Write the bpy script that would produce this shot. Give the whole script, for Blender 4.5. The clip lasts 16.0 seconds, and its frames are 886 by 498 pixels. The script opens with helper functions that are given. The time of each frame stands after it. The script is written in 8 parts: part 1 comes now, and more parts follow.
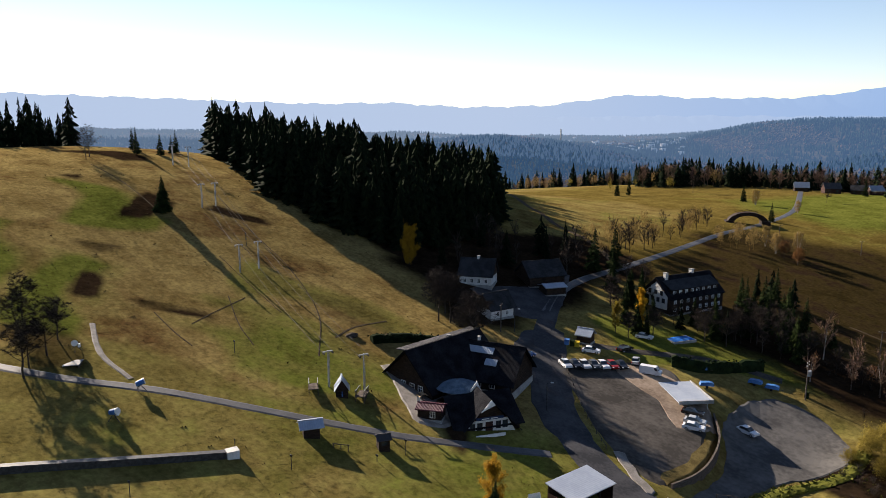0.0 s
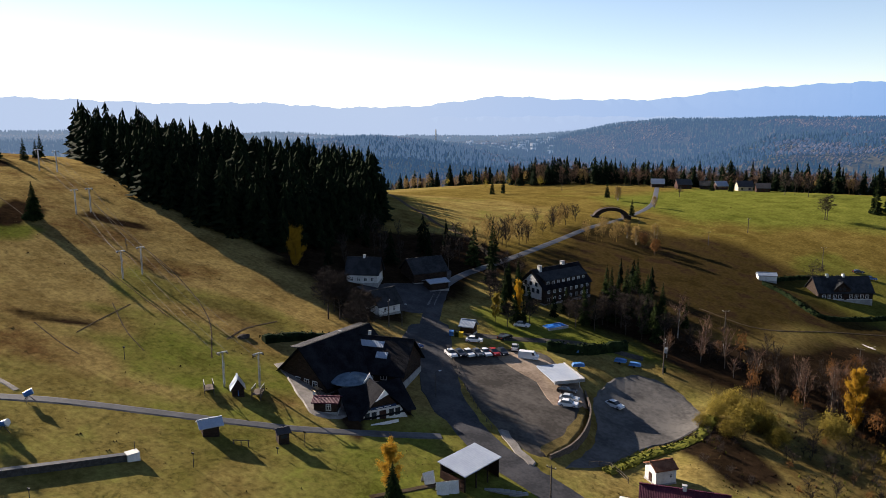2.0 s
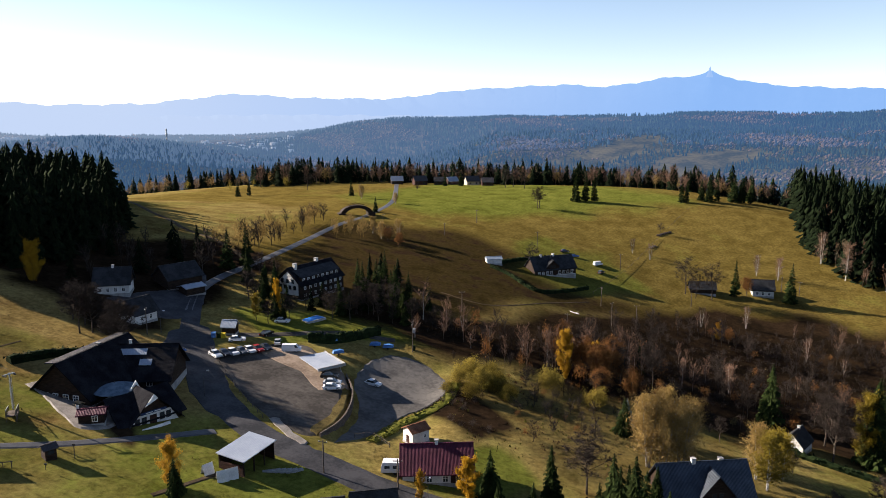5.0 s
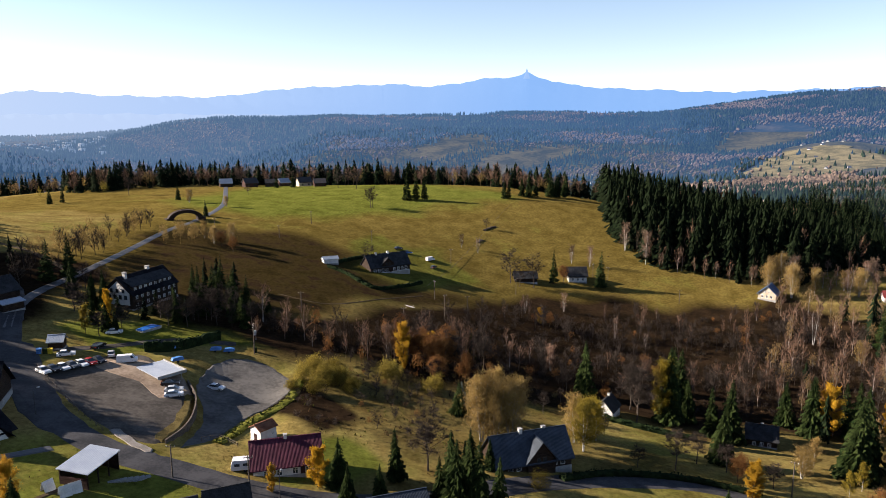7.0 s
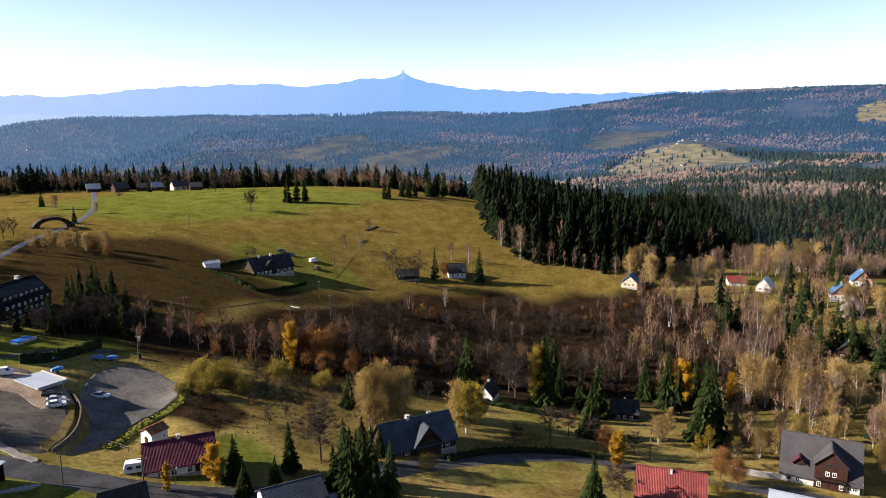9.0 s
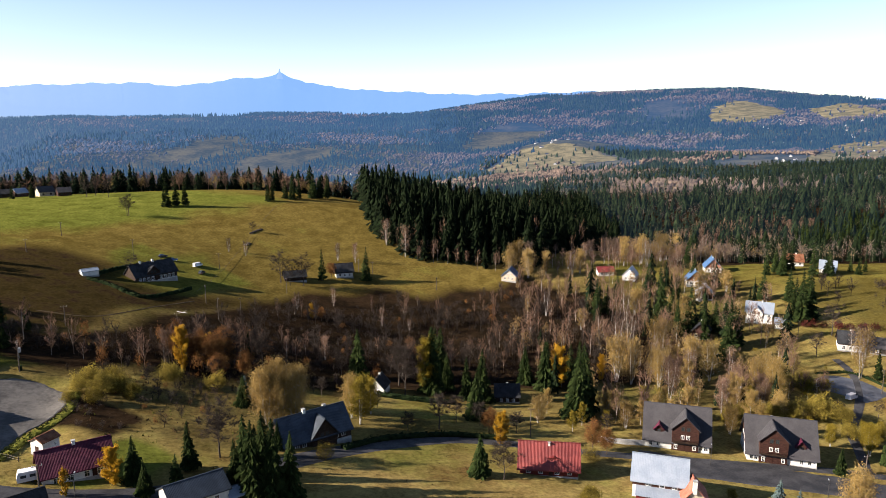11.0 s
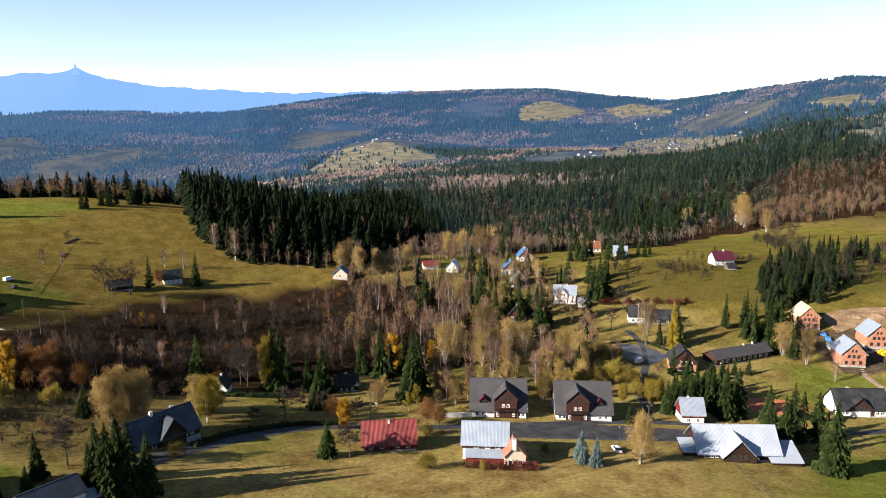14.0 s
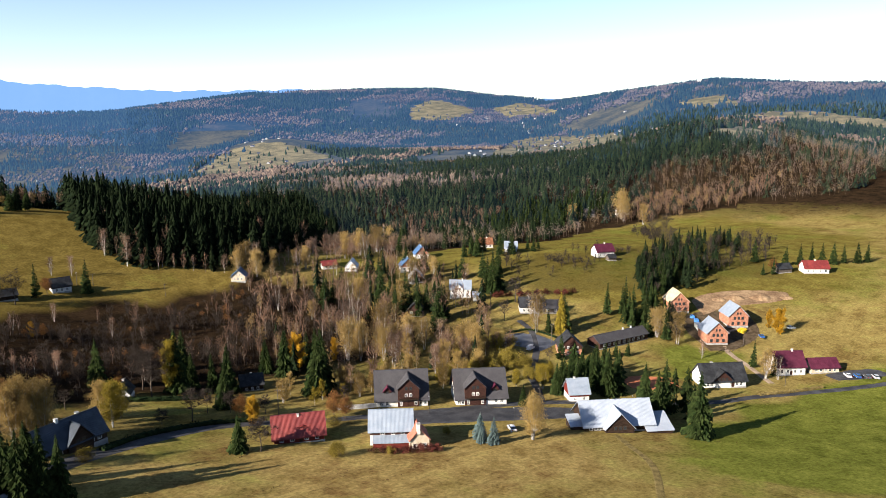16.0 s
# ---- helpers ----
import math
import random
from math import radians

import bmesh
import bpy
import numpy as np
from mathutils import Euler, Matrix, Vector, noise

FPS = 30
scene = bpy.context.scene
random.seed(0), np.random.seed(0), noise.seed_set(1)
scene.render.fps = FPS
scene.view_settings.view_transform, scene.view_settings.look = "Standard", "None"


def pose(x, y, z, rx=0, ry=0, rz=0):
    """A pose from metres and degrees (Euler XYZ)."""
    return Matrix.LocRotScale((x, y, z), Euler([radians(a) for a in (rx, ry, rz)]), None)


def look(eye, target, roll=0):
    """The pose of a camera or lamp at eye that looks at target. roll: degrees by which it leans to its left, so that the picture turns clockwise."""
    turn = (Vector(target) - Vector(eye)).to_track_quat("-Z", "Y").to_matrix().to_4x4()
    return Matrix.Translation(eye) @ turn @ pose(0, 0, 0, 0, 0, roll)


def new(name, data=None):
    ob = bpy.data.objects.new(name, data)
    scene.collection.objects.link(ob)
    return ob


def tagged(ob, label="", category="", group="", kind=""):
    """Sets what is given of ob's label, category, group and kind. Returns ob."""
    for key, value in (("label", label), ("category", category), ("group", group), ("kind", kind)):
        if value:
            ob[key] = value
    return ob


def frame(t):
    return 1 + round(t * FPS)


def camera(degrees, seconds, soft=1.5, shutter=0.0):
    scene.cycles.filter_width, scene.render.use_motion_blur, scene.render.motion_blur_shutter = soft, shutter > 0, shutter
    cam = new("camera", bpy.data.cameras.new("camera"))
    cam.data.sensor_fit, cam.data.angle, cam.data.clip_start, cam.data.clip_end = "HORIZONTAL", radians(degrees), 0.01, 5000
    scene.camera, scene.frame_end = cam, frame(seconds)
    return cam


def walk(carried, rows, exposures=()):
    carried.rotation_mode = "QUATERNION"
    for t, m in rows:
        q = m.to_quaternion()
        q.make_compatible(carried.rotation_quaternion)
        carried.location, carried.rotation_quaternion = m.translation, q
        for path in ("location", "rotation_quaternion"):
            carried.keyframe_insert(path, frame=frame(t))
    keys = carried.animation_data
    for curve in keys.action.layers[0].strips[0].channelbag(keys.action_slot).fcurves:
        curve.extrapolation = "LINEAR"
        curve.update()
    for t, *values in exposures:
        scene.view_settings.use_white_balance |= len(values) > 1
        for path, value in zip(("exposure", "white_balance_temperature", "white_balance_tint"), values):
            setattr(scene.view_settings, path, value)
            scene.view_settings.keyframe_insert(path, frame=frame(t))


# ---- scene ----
# The camera hovers over a mountain village, drifting slowly backwards while it pans to the right.
cam = camera(62.84, 16.0, 0.7)
PATH = [
    (0, pose(-4.73, 34.96, 94.78, 79.86, 0.00, 38.95)),
    (0.5, pose(-4.00, 33.36, 94.93, 79.86, 0.00, 36.90)),
    (1, pose(-3.17, 31.21, 95.31, 79.85, 0.00, 34.68)),
    (1.5, pose(-2.60, 29.54, 95.39, 79.88, 0.00, 32.17)),
    (2, pose(-1.81, 27.58, 95.70, 79.88, 0.00, 29.25)),
    (2.5, pose(-1.19, 25.42, 96.06, 79.85, 0.00, 26.06)),
    (3, pose(-0.47, 23.26, 96.48, 79.83, 0.00, 22.74)),
    (3.5, pose(0.12, 20.77, 96.88, 79.80, 0.00, 19.32)),
    (4, pose(0.56, 18.32, 97.28, 79.77, 0.00, 15.90)),
    (4.5, pose(0.71, 16.17, 97.47, 79.76, 0.00, 12.47)),
    (5, pose(0.91, 13.75, 97.86, 79.74, 0.00, 9.09)),
    (7.5, pose(0.47, 2.27, 99.76, 79.65, 0.00, -6.84)),
    (8, pose(0.00, 0.00, 100.01, 79.67, 0.00, -9.11)),
    (8.5, pose(-0.48, -2.78, 100.49, 79.66, 0.00, -11.39)),
    (9, pose(-1.26, -5.07, 100.69, 79.68, 0.00, -13.69)),
    (11.5, pose(-7.21, -17.41, 102.56, 79.67, 0.00, -25.36)),
    (12, pose(-9.10, -20.05, 103.24, 79.64, 0.00, -27.71)),
    (12.5, pose(-10.74, -22.39, 103.73, 79.62, 0.00, -30.04)),
    (13, pose(-12.46, -24.62, 104.10, 79.61, 0.00, -32.36)),
    (13.5, pose(-14.39, -26.88, 104.54, 79.59, 0.00, -34.67)),
    (14, pose(-16.48, -29.03, 105.03, 79.57, 0.00, -36.97)),
    (14.5, pose(-18.57, -31.19, 105.45, 79.55, 0.00, -39.13)),
    (15, pose(-20.92, -33.18, 106.02, 79.52, 0.00, -41.26)),
    (15.5, pose(-23.27, -35.18, 106.53, 79.50, 0.00, -43.37)),
    (16, pose(-25.88, -37.29, 107.09, 79.47, 0.00, -45.43)),
]
walk(cam, PATH, [(0, 1.65, 6700, 17), (3, 1.8, 6700, 18), (8, 1.95, 6700, 18), (12, 1.98, 6600, 16), (16, 1.98, 6500, 14)])

# ---- sky, sun, exposure ----
SUN_AZ, SUN_EL = -80.5, 24.5  # bearing from +y, clockwise, and height, in degrees
world = bpy.data.worlds.new("sky")
scene.world = world
world.use_nodes = True
wn = world.node_tree.nodes
bg = wn["Background"]
sky = wn.new("ShaderNodeTexSky")
sky.sky_type = "NISHITA"
sky.sun_disc = False
sky.sun_elevation = radians(SUN_EL)
sky.sun_rotation = radians(SUN_AZ)
sky.altitude = 2500
sky.air_density, sky.dust_density, sky.ozone_density = 1.1, 0.2, 0.8
world.node_tree.links.new(sky.outputs[0], bg.inputs[0])
bg.inputs[1].default_value = 0.05
sun_data = bpy.data.lights.new("sun", "SUN")
sun_data.energy, sun_data.angle, sun_data.color = 5.0, radians(0.5), (1.0, 0.91, 0.76)
sun = new("sun", sun_data)
_a, _e = radians(SUN_AZ), radians(SUN_EL)
SUN_DIR = Vector((math.sin(_a) * math.cos(_e), math.cos(_a) * math.cos(_e), math.sin(_e)))
sun.matrix_world = look(SUN_DIR * 1000, (0, 0, 0))

# ---- the lie of the land ----
HILLS = [  # east, north, spread, height
    (-250, 170, 110, 33.6), (-120, 150, 90, -22.1), (-30, 170, 90, 14.2), (60, 200, 80, -4.1),
    (150, 260, 90, -12.1), (130, 110, 90, 9.5), (30, 90, 100, -18.0), (-120, 10, 130, 28.3),
    (100, -60, 160, 22.4), (260, 80, 110, -28.7), (330, 220, 120, 25.9), (-60, 300, 100, 10.7),
    (60, 350, 80, -9.2), (-40, 440, 120, 4.3), (110, 500, 110, 35.3), (220, 420, 90, 13.6),
    (-160, 580, 180, 33.8), (360, 520, 180, -26.9), (-330, 330, 180, 15.9), (520, 150, 180, -5.6),
    (-380, 60, 200, 40.3), (620, -60, 220, 21.7),
]


def smooth(a, b, v):
    k = np.clip((v - a) / (b - a), 0, 1)
    return k * k * (3 - 2 * k)


def far_height(x, y):
    """Height of the wide valley and of the wooded hills behind it."""
    r, b = np.hypot(x, y), np.degrees(np.arctan2(x, y))
    floor = np.interp(b, [-80, -30, 0, 30, 45, 60, 75, 95], [-20, -80, -85, -20, 0, 15, 30, 40])
    near = np.interp(b, [-80, -30, 10, 30, 45, 58, 75, 95], [60, 20, 10, 0, 5, 30, 40, 45])
    crest = np.interp(b, [-80, -30, -17, -4, 2, 20, 32, 36, 45, 54, 60, 66, 77, 95], [60, 0, 20, 96, 104, 110, 205, 215, 224, 165, 190, 225, 190, 150])
    rc = np.interp(b, [-80, -14, -5, 20, 35, 50, 62, 95], [4200, 4200, 3300, 3300, 3900, 3800, 2700, 2400])
    up = floor + (crest - floor) * smooth(0.5, 1.0, r / rc) ** 1.1
    knoll = 42 * np.exp(-(((b - 33) / 4.5) ** 2) - ((r - 2150) / 260) ** 2)
    knoll = knoll + 92 * np.exp(-(((b + 33) / 9) ** 2) - ((r - 2700) / 380) ** 2) + 90 * np.exp(-(((b + 15) / 6) ** 2) - ((r - 3300) / 380) ** 2)
    spur = 62 * np.exp(-(((b - 67) / 8.5) ** 2) - ((r - 1250) / 330) ** 2)
    roll = 9 * np.sin(x / 330 + 1.3) * np.cos(y / 410) + 5 * np.sin((x + y) / 190)
    return near + (up - near) * smooth(700, 1500, r) + knoll + spur + roll * smooth(900, 1800, r) - 120 * smooth(1.02, 1.35, r / rc)


def dip(x, y):
    """The lower car park lies a storey below the upper one."""
    k = np.exp(-(((x + 37) / 12) ** 4) - ((y - 174) / 25) ** 4)
    edge = np.interp(y, [146, 153, 161, 170, 178, 190, 200], [-45.5, -43.8, -43.8, -45.6, -49.5, -57, -64])
    return 2.6 * k * smooth(-1.2, 1.0, x - edge)


def height(x, y):
    x, y = np.asarray(x, float), np.asarray(y, float)
    z = 6.3 + 0 * x
    for hx, hy, s, a in HILLS:
        z = z + a * np.exp(-((x - hx) ** 2 + (y - hy) ** 2) / (2 * s * s))
    z = z - dip(x, y)
    r = np.hypot(x, y)
    k = smooth(620, 950, r)
    z = z * (1 - k) + far_height(x, y) * k
    return z


def ground_z(x, y):
    return float(height(x, y))


# ---- materials ----
def mat(name, dark, light, scale=1.0, rough=0.8, metal=0.0, bump=0.0, bump_scale=None, fine=0.35, random_tint=0.0, translucent=0.0, coords="Object", stretch=(1, 1, 1)):
    """A surface that varies between two colours by coarse and fine noise, with relief of its own."""
    m = bpy.data.materials.new(name)
    m.use_nodes = True
    nt = m.node_tree
    n, ln = nt.nodes, nt.links.new
    bsdf = n["Principled BSDF"]
    tc = n.new("ShaderNodeTexCoord")
    mp = n.new("ShaderNodeMapping")
    mp.inputs["Scale"].default_value = stretch
    ln(tc.outputs[coords], mp.inputs["Vector"])
    big = n.new("ShaderNodeTexNoise")
    big.inputs["Scale"].default_value, big.inputs["Detail"].default_value = scale, 4
    small = n.new("ShaderNodeTexNoise")
    small.inputs["Scale"].default_value, small.inputs["Detail"].default_value = scale * 7.3, 3
    ln(mp.outputs[0], big.inputs["Vector"])
    ln(mp.outputs[0], small.inputs["Vector"])
    mix = n.new("ShaderNodeMix")
    mix.inputs[0].default_value = fine
    ln(big.outputs["Fac"], mix.inputs[2])
    ln(small.outputs["Fac"], mix.inputs[3])
    ramp = n.new("ShaderNodeValToRGB")
    ramp.color_ramp.elements[0].position, ramp.color_ramp.elements[1].position = 0.41, 0.61
    ramp.color_ramp.elements[0].color, ramp.color_ramp.elements[1].color = (*dark, 1), (*light, 1)
    ln(mix.outputs[0], ramp.inputs[0])
    col = ramp.outputs[0]
    if random_tint:
        info = n.new("ShaderNodeObjectInfo")
        geo = n.new("ShaderNodeNewGeometry")
        add = n.new("ShaderNodeMath")
        add.operation = "ADD"
        ln(info.outputs["Random"], add.inputs[0])
        ln(geo.outputs["Random Per Island"], add.inputs[1])
        rng = n.new("ShaderNodeMapRange")
        rng.inputs["From Max"].default_value = 2.0
        rng.inputs["To Min"].default_value, rng.inputs["To Max"].default_value = 1 - random_tint, 1 + random_tint
        ln(add.outputs[0], rng.inputs["Value"])
        hsv = n.new("ShaderNodeHueSaturation")
        ln(col, hsv.inputs["Color"])
        ln(rng.outputs[0], hsv.inputs["Value"])
        col = hsv.outputs[0]
    ln(col, bsdf.inputs["Base Color"])
    bsdf.inputs["Roughness"].default_value, bsdf.inputs["Metallic"].default_value = rough, metal
    bsdf.inputs["Specular IOR Level"].default_value = 0.02 if rough > 0.8 else 0.1 if rough > 0.55 else 0.35
    if bump:
        b = n.new("ShaderNodeBump")
        b.inputs["Strength"].default_value, b.inputs["Distance"].default_value = 0.6, bump
        ln(small.outputs["Fac"], b.inputs["Height"])
        ln(b.outputs[0], bsdf.inputs["Normal"])
    if translucent:
        tr = n.new("ShaderNodeBsdfTranslucent")
        ln(col, tr.inputs[0])
        ms = n.new("ShaderNodeMixShader")
        ms.inputs[0].default_value = translucent
        ln(bsdf.outputs[0], ms.inputs[1])
        ln(tr.outputs[0], ms.inputs[2])
        ln(ms.outputs[0], n["Material Output"].inputs["Surface"])
    return m


def ribbed(m, axis_scale, depth=0.02, direction="X", strength=0.9):
    """Standing seams, tile rows or boards: bands across the thing's own axis."""
    n, ln = m.node_tree.nodes, m.node_tree.links.new
    bsdf = n["Principled BSDF"]
    tc = n.new("ShaderNodeTexCoord")
    w = n.new("ShaderNodeTexWave")
    w.bands_direction = direction
    w.inputs["Scale"].default_value, w.inputs["Distortion"].default_value = axis_scale, 0.1
    ln(tc.outputs["Object"], w.inputs["Vector"])
    b = n.new("ShaderNodeBump")
    b.inputs["Strength"].default_value, b.inputs["Distance"].default_value = strength, depth
    ln(w.outputs["Fac"], b.inputs["Height"])
    ln(b.outputs[0], bsdf.inputs["Normal"])
    return m


def glass_mat(name, col, rough=0.06):
    m = bpy.data.materials.new(name)
    m.use_nodes = True
    b = m.node_tree.nodes["Principled BSDF"]
    b.inputs["Base Color"].default_value = (*col, 1)
    b.inputs["Roughness"].default_value = rough
    b.inputs["Specular IOR Level"].default_value = 0.7
    return m


MAT = {
    "asphalt": mat("asphalt", (0.020, 0.021, 0.024), (0.046, 0.046, 0.050), 0.25, 0.75, bump=0.01),
    "wet_asphalt": mat("old_asphalt", (0.0273, 0.0280, 0.0308), (0.0546, 0.0546, 0.0567), 0.3, 0.55, bump=0.01),
    "gravel_brown": mat("gravel_brown", (0.1469, 0.1106, 0.0821), (0.2592, 0.2030, 0.1555), 0.2, 0.9, bump=0.03),
    "gravel_grey": mat("gravel_grey", (0.0381, 0.0348, 0.0315), (0.0816, 0.0739, 0.0664), 0.16, 0.85, bump=0.03),
    "gravel_lower": mat("gravel_lower", (0.0544, 0.0525, 0.0512), (0.1088, 0.1037, 0.0973), 0.14, 0.85, bump=0.03),
    "dirt": mat("dirt", (0.0350, 0.0252, 0.0154), (0.0770, 0.0581, 0.0385), 0.4, 0.95, bump=0.05),
    "earth_heap": mat("earth_heap", (0.096, 0.060, 0.036), (0.216, 0.150, 0.090), 0.15, 0.95, bump=0.15),
    "court": mat("clay_court", (0.25, 0.085, 0.042), (0.33, 0.12, 0.06), 0.4, 0.9),
    "concrete": mat("concrete", (0.163, 0.163, 0.163), (0.273, 0.273, 0.267), 0.5, 0.8, bump=0.01),
    "paving": mat("paving", (0.132, 0.120, 0.108), (0.216, 0.198, 0.180), 0.6, 0.8, bump=0.01),
    "plaster": mat("white_plaster", (0.3968, 0.3904, 0.3712), (0.5248, 0.5184, 0.4992), 0.5, 0.85, bump=0.01),
    "cream": mat("cream_plaster", (0.315, 0.266, 0.196), (0.420, 0.364, 0.280), 0.5, 0.85),
    "wood_dark": ribbed(mat("dark_wood", (0.013, 0.008, 0.006), (0.035, 0.022, 0.015), 0.8, 0.7, stretch=(1, 1, 6)), 3.0, 0.02, "Z"),
    "wood_brown": ribbed(mat("brown_wood", (0.022, 0.010, 0.008), (0.044, 0.020, 0.015), 0.8, 0.7, stretch=(1, 1, 6)), 3.0, 0.02, "Z"),
    "wood_red": ribbed(mat("red_wood", (0.077, 0.013, 0.010), (0.119, 0.021, 0.015), 0.8, 0.7, stretch=(1, 1, 6)), 3.0, 0.02, "Z"),
    "wood_grey": mat("weathered_wood", (0.0504, 0.0420, 0.0357), (0.1050, 0.0882, 0.0756), 1.2, 0.85, stretch=(1, 1, 5)),
    "wood_new": mat("new_timber", (0.294, 0.203, 0.112), (0.406, 0.294, 0.175), 1.5, 0.7),
    "roof_slate": ribbed(mat("slate_roof", (0.011, 0.012, 0.014), (0.027, 0.029, 0.033), 0.5, 0.7), 2.2, 0.03, "Y"),
    "roof_black": ribbed(mat("black_shingle_roof", (0.005, 0.005, 0.007), (0.014, 0.015, 0.018), 0.5, 0.85), 2.2, 0.03, "Y"),
    "roof_grey": ribbed(mat("grey_shingle_roof", (0.034, 0.033, 0.037), (0.046, 0.045, 0.049), 0.35, 0.75), 2.2, 0.03, "Y"),
    "roof_navy": ribbed(mat("dark_metal_roof", (0.012, 0.018, 0.027), (0.027, 0.036, 0.051), 0.4, 0.4, 0.3), 1.1, 0.04, "X"),
    "roof_metal": ribbed(mat("pale_metal_roof", (0.195, 0.235, 0.290), (0.250, 0.290, 0.345), 0.35, 0.42, 0.35), 0.85, 0.04, "X", 0.45),
    "roof_white": ribbed(mat("white_metal_roof", (0.235, 0.270, 0.325), (0.285, 0.320, 0.375), 0.3, 0.45, 0.2), 0.85, 0.04, "X", 0.45),
    "roof_blue": ribbed(mat("blue_metal_roof", (0.030, 0.075, 0.160), (0.060, 0.120, 0.230), 0.4, 0.45, 0.2), 0.9, 0.04, "X"),
    "roof_red": ribbed(mat("red_metal_roof", (0.088, 0.012, 0.012), (0.149, 0.025, 0.022), 0.5, 0.5, 0.1), 0.9, 0.04, "X"),
    "roof_maroon": ribbed(mat("maroon_roof", (0.039, 0.007, 0.017), (0.066, 0.014, 0.028), 0.5, 0.6), 1.2, 0.04, "X"),
    "roof_salmon": ribbed(mat("faded_red_roof", (0.216, 0.072, 0.048), (0.300, 0.114, 0.078), 0.6, 0.7), 2.0, 0.03, "Y"),
    "roof_rust": ribbed(mat("rusty_roof", (0.096, 0.036, 0.018), (0.180, 0.084, 0.048), 0.9, 0.8), 1.4, 0.03, "X"),
    "roof_ply": mat("bare_roof_boards", (0.294, 0.217, 0.140), (0.406, 0.322, 0.224), 0.6, 0.8),
    "brick": mat("brick", (0.200, 0.088, 0.056), (0.320, 0.155, 0.105), 1.2, 0.9, bump=0.02),
    "glass": glass_mat("window_glass", (0.02, 0.025, 0.03)),
    "frame_white": mat("white_frame", (0.5280, 0.5280, 0.5120), (0.6400, 0.6400, 0.6240), 2, 0.6),
    "trim_dark": mat("dark_trim", (0.02, 0.018, 0.016), (0.04, 0.035, 0.03), 2, 0.6),
    "metal_grey": mat("galvanised_steel", (0.30, 0.31, 0.32), (0.45, 0.46, 0.47), 2, 0.45, 0.7),
    "metal_dark": mat("dark_steel", (0.03, 0.03, 0.032), (0.06, 0.06, 0.065), 2, 0.5, 0.5),
    "rubber": mat("rubber", (0.012, 0.012, 0.013), (0.02, 0.02, 0.021), 3, 0.85),
    "pool": glass_mat("pool_cover", (0.03, 0.16, 0.50), 0.2),
    "pond": mat("court_asphalt", (0.028, 0.033, 0.045), (0.06, 0.065, 0.08), 0.2, 0.5),
    "tarp_blue": mat("blue_tarpaulin", (0.018, 0.085, 0.24), (0.045, 0.16, 0.38), 0.8, 0.5),
    "yellow": mat("yellow_pallets", (0.350, 0.252, 0.014), (0.455, 0.336, 0.028), 1, 0.7),
    "tarp_dark": mat("dark_blue_board", (0.012, 0.025, 0.07), (0.02, 0.04, 0.10), 0.8, 0.6),
    "umbrella": mat("umbrella_cloth", (0.05, 0.08, 0.11), (0.10, 0.14, 0.18), 0.8, 0.8),
    "bark": mat("bark", (0.030, 0.024, 0.019), (0.072, 0.060, 0.051), 2.5, 0.95, bump=0.03),
    "bark_birch": mat("birch_bark", (0.150, 0.138, 0.126), (0.372, 0.360, 0.342), 1.6, 0.85),
    "needles": mat("spruce_needles", (0.0028, 0.0056, 0.0028), (0.0098, 0.0154, 0.0063), 0.5, 0.95, random_tint=0.5),
    "needles_blue": mat("blue_spruce_needles", (0.0240, 0.0408, 0.0408), (0.0576, 0.0816, 0.0816), 0.6, 0.8, random_tint=0.25),
    "larch": mat("larch_needles", (0.095, 0.072, 0.008), (0.180, 0.135, 0.016), 0.6, 0.8, random_tint=0.3, translucent=0.35),
    "gold": mat("gold_leaves", (0.2218, 0.1162, 0.0067), (0.3437, 0.2006, 0.0163), 0.6, 0.8, random_tint=0.3, translucent=0.4),
    "birch": mat("fading_birch_leaves", (0.1040, 0.0680, 0.0304), (0.2080, 0.1440, 0.0680), 0.5, 0.85, random_tint=0.35, translucent=0.35),
    "brown_leaf": mat("brown_leaves", (0.0840, 0.0376, 0.0136), (0.1496, 0.0752, 0.0264), 0.5, 0.85, random_tint=0.35, translucent=0.3),
    "twig": mat("bare_twigs", (0.0150, 0.0118, 0.0100), (0.0400, 0.0320, 0.0270), 0.5, 0.9, random_tint=0.3),
    "pale_twig": mat("pale_birch_twigs", (0.066, 0.046, 0.035), (0.145, 0.103, 0.080), 0.5, 0.9, random_tint=0.3),
    "twig_red": mat("reddish_twigs", (0.066, 0.040, 0.028), (0.150, 0.096, 0.068), 0.5, 0.9, random_tint=0.3),
    "red_leaf": mat("dark_red_leaves", (0.040, 0.012, 0.010), (0.095, 0.026, 0.020), 0.5, 0.85, random_tint=0.3),
    "garden_needles": mat("garden_spruce_needles", (0.005, 0.010, 0.003), (0.021, 0.030, 0.009), 0.5, 0.95, random_tint=0.5),
    "tan_leaf": mat("tan_birch_leaves", (0.1360, 0.0920, 0.0320), (0.2640, 0.1840, 0.0680), 0.5, 0.85, random_tint=0.22, translucent=0.3),
    "bush": mat("yellowing_bush", (0.1128, 0.0864, 0.0168), (0.2112, 0.1656, 0.0336), 0.5, 0.85, random_tint=0.35, translucent=0.3),
    "hedge": mat("hedge", (0.0049, 0.0098, 0.0042), (0.0147, 0.0231, 0.0084), 0.8, 0.9, random_tint=0.3),
    "dry_grass": mat("dry_tussocks", (0.0680, 0.0520, 0.0200), (0.1360, 0.1040, 0.0400), 0.5, 0.9, random_tint=0.3),
}


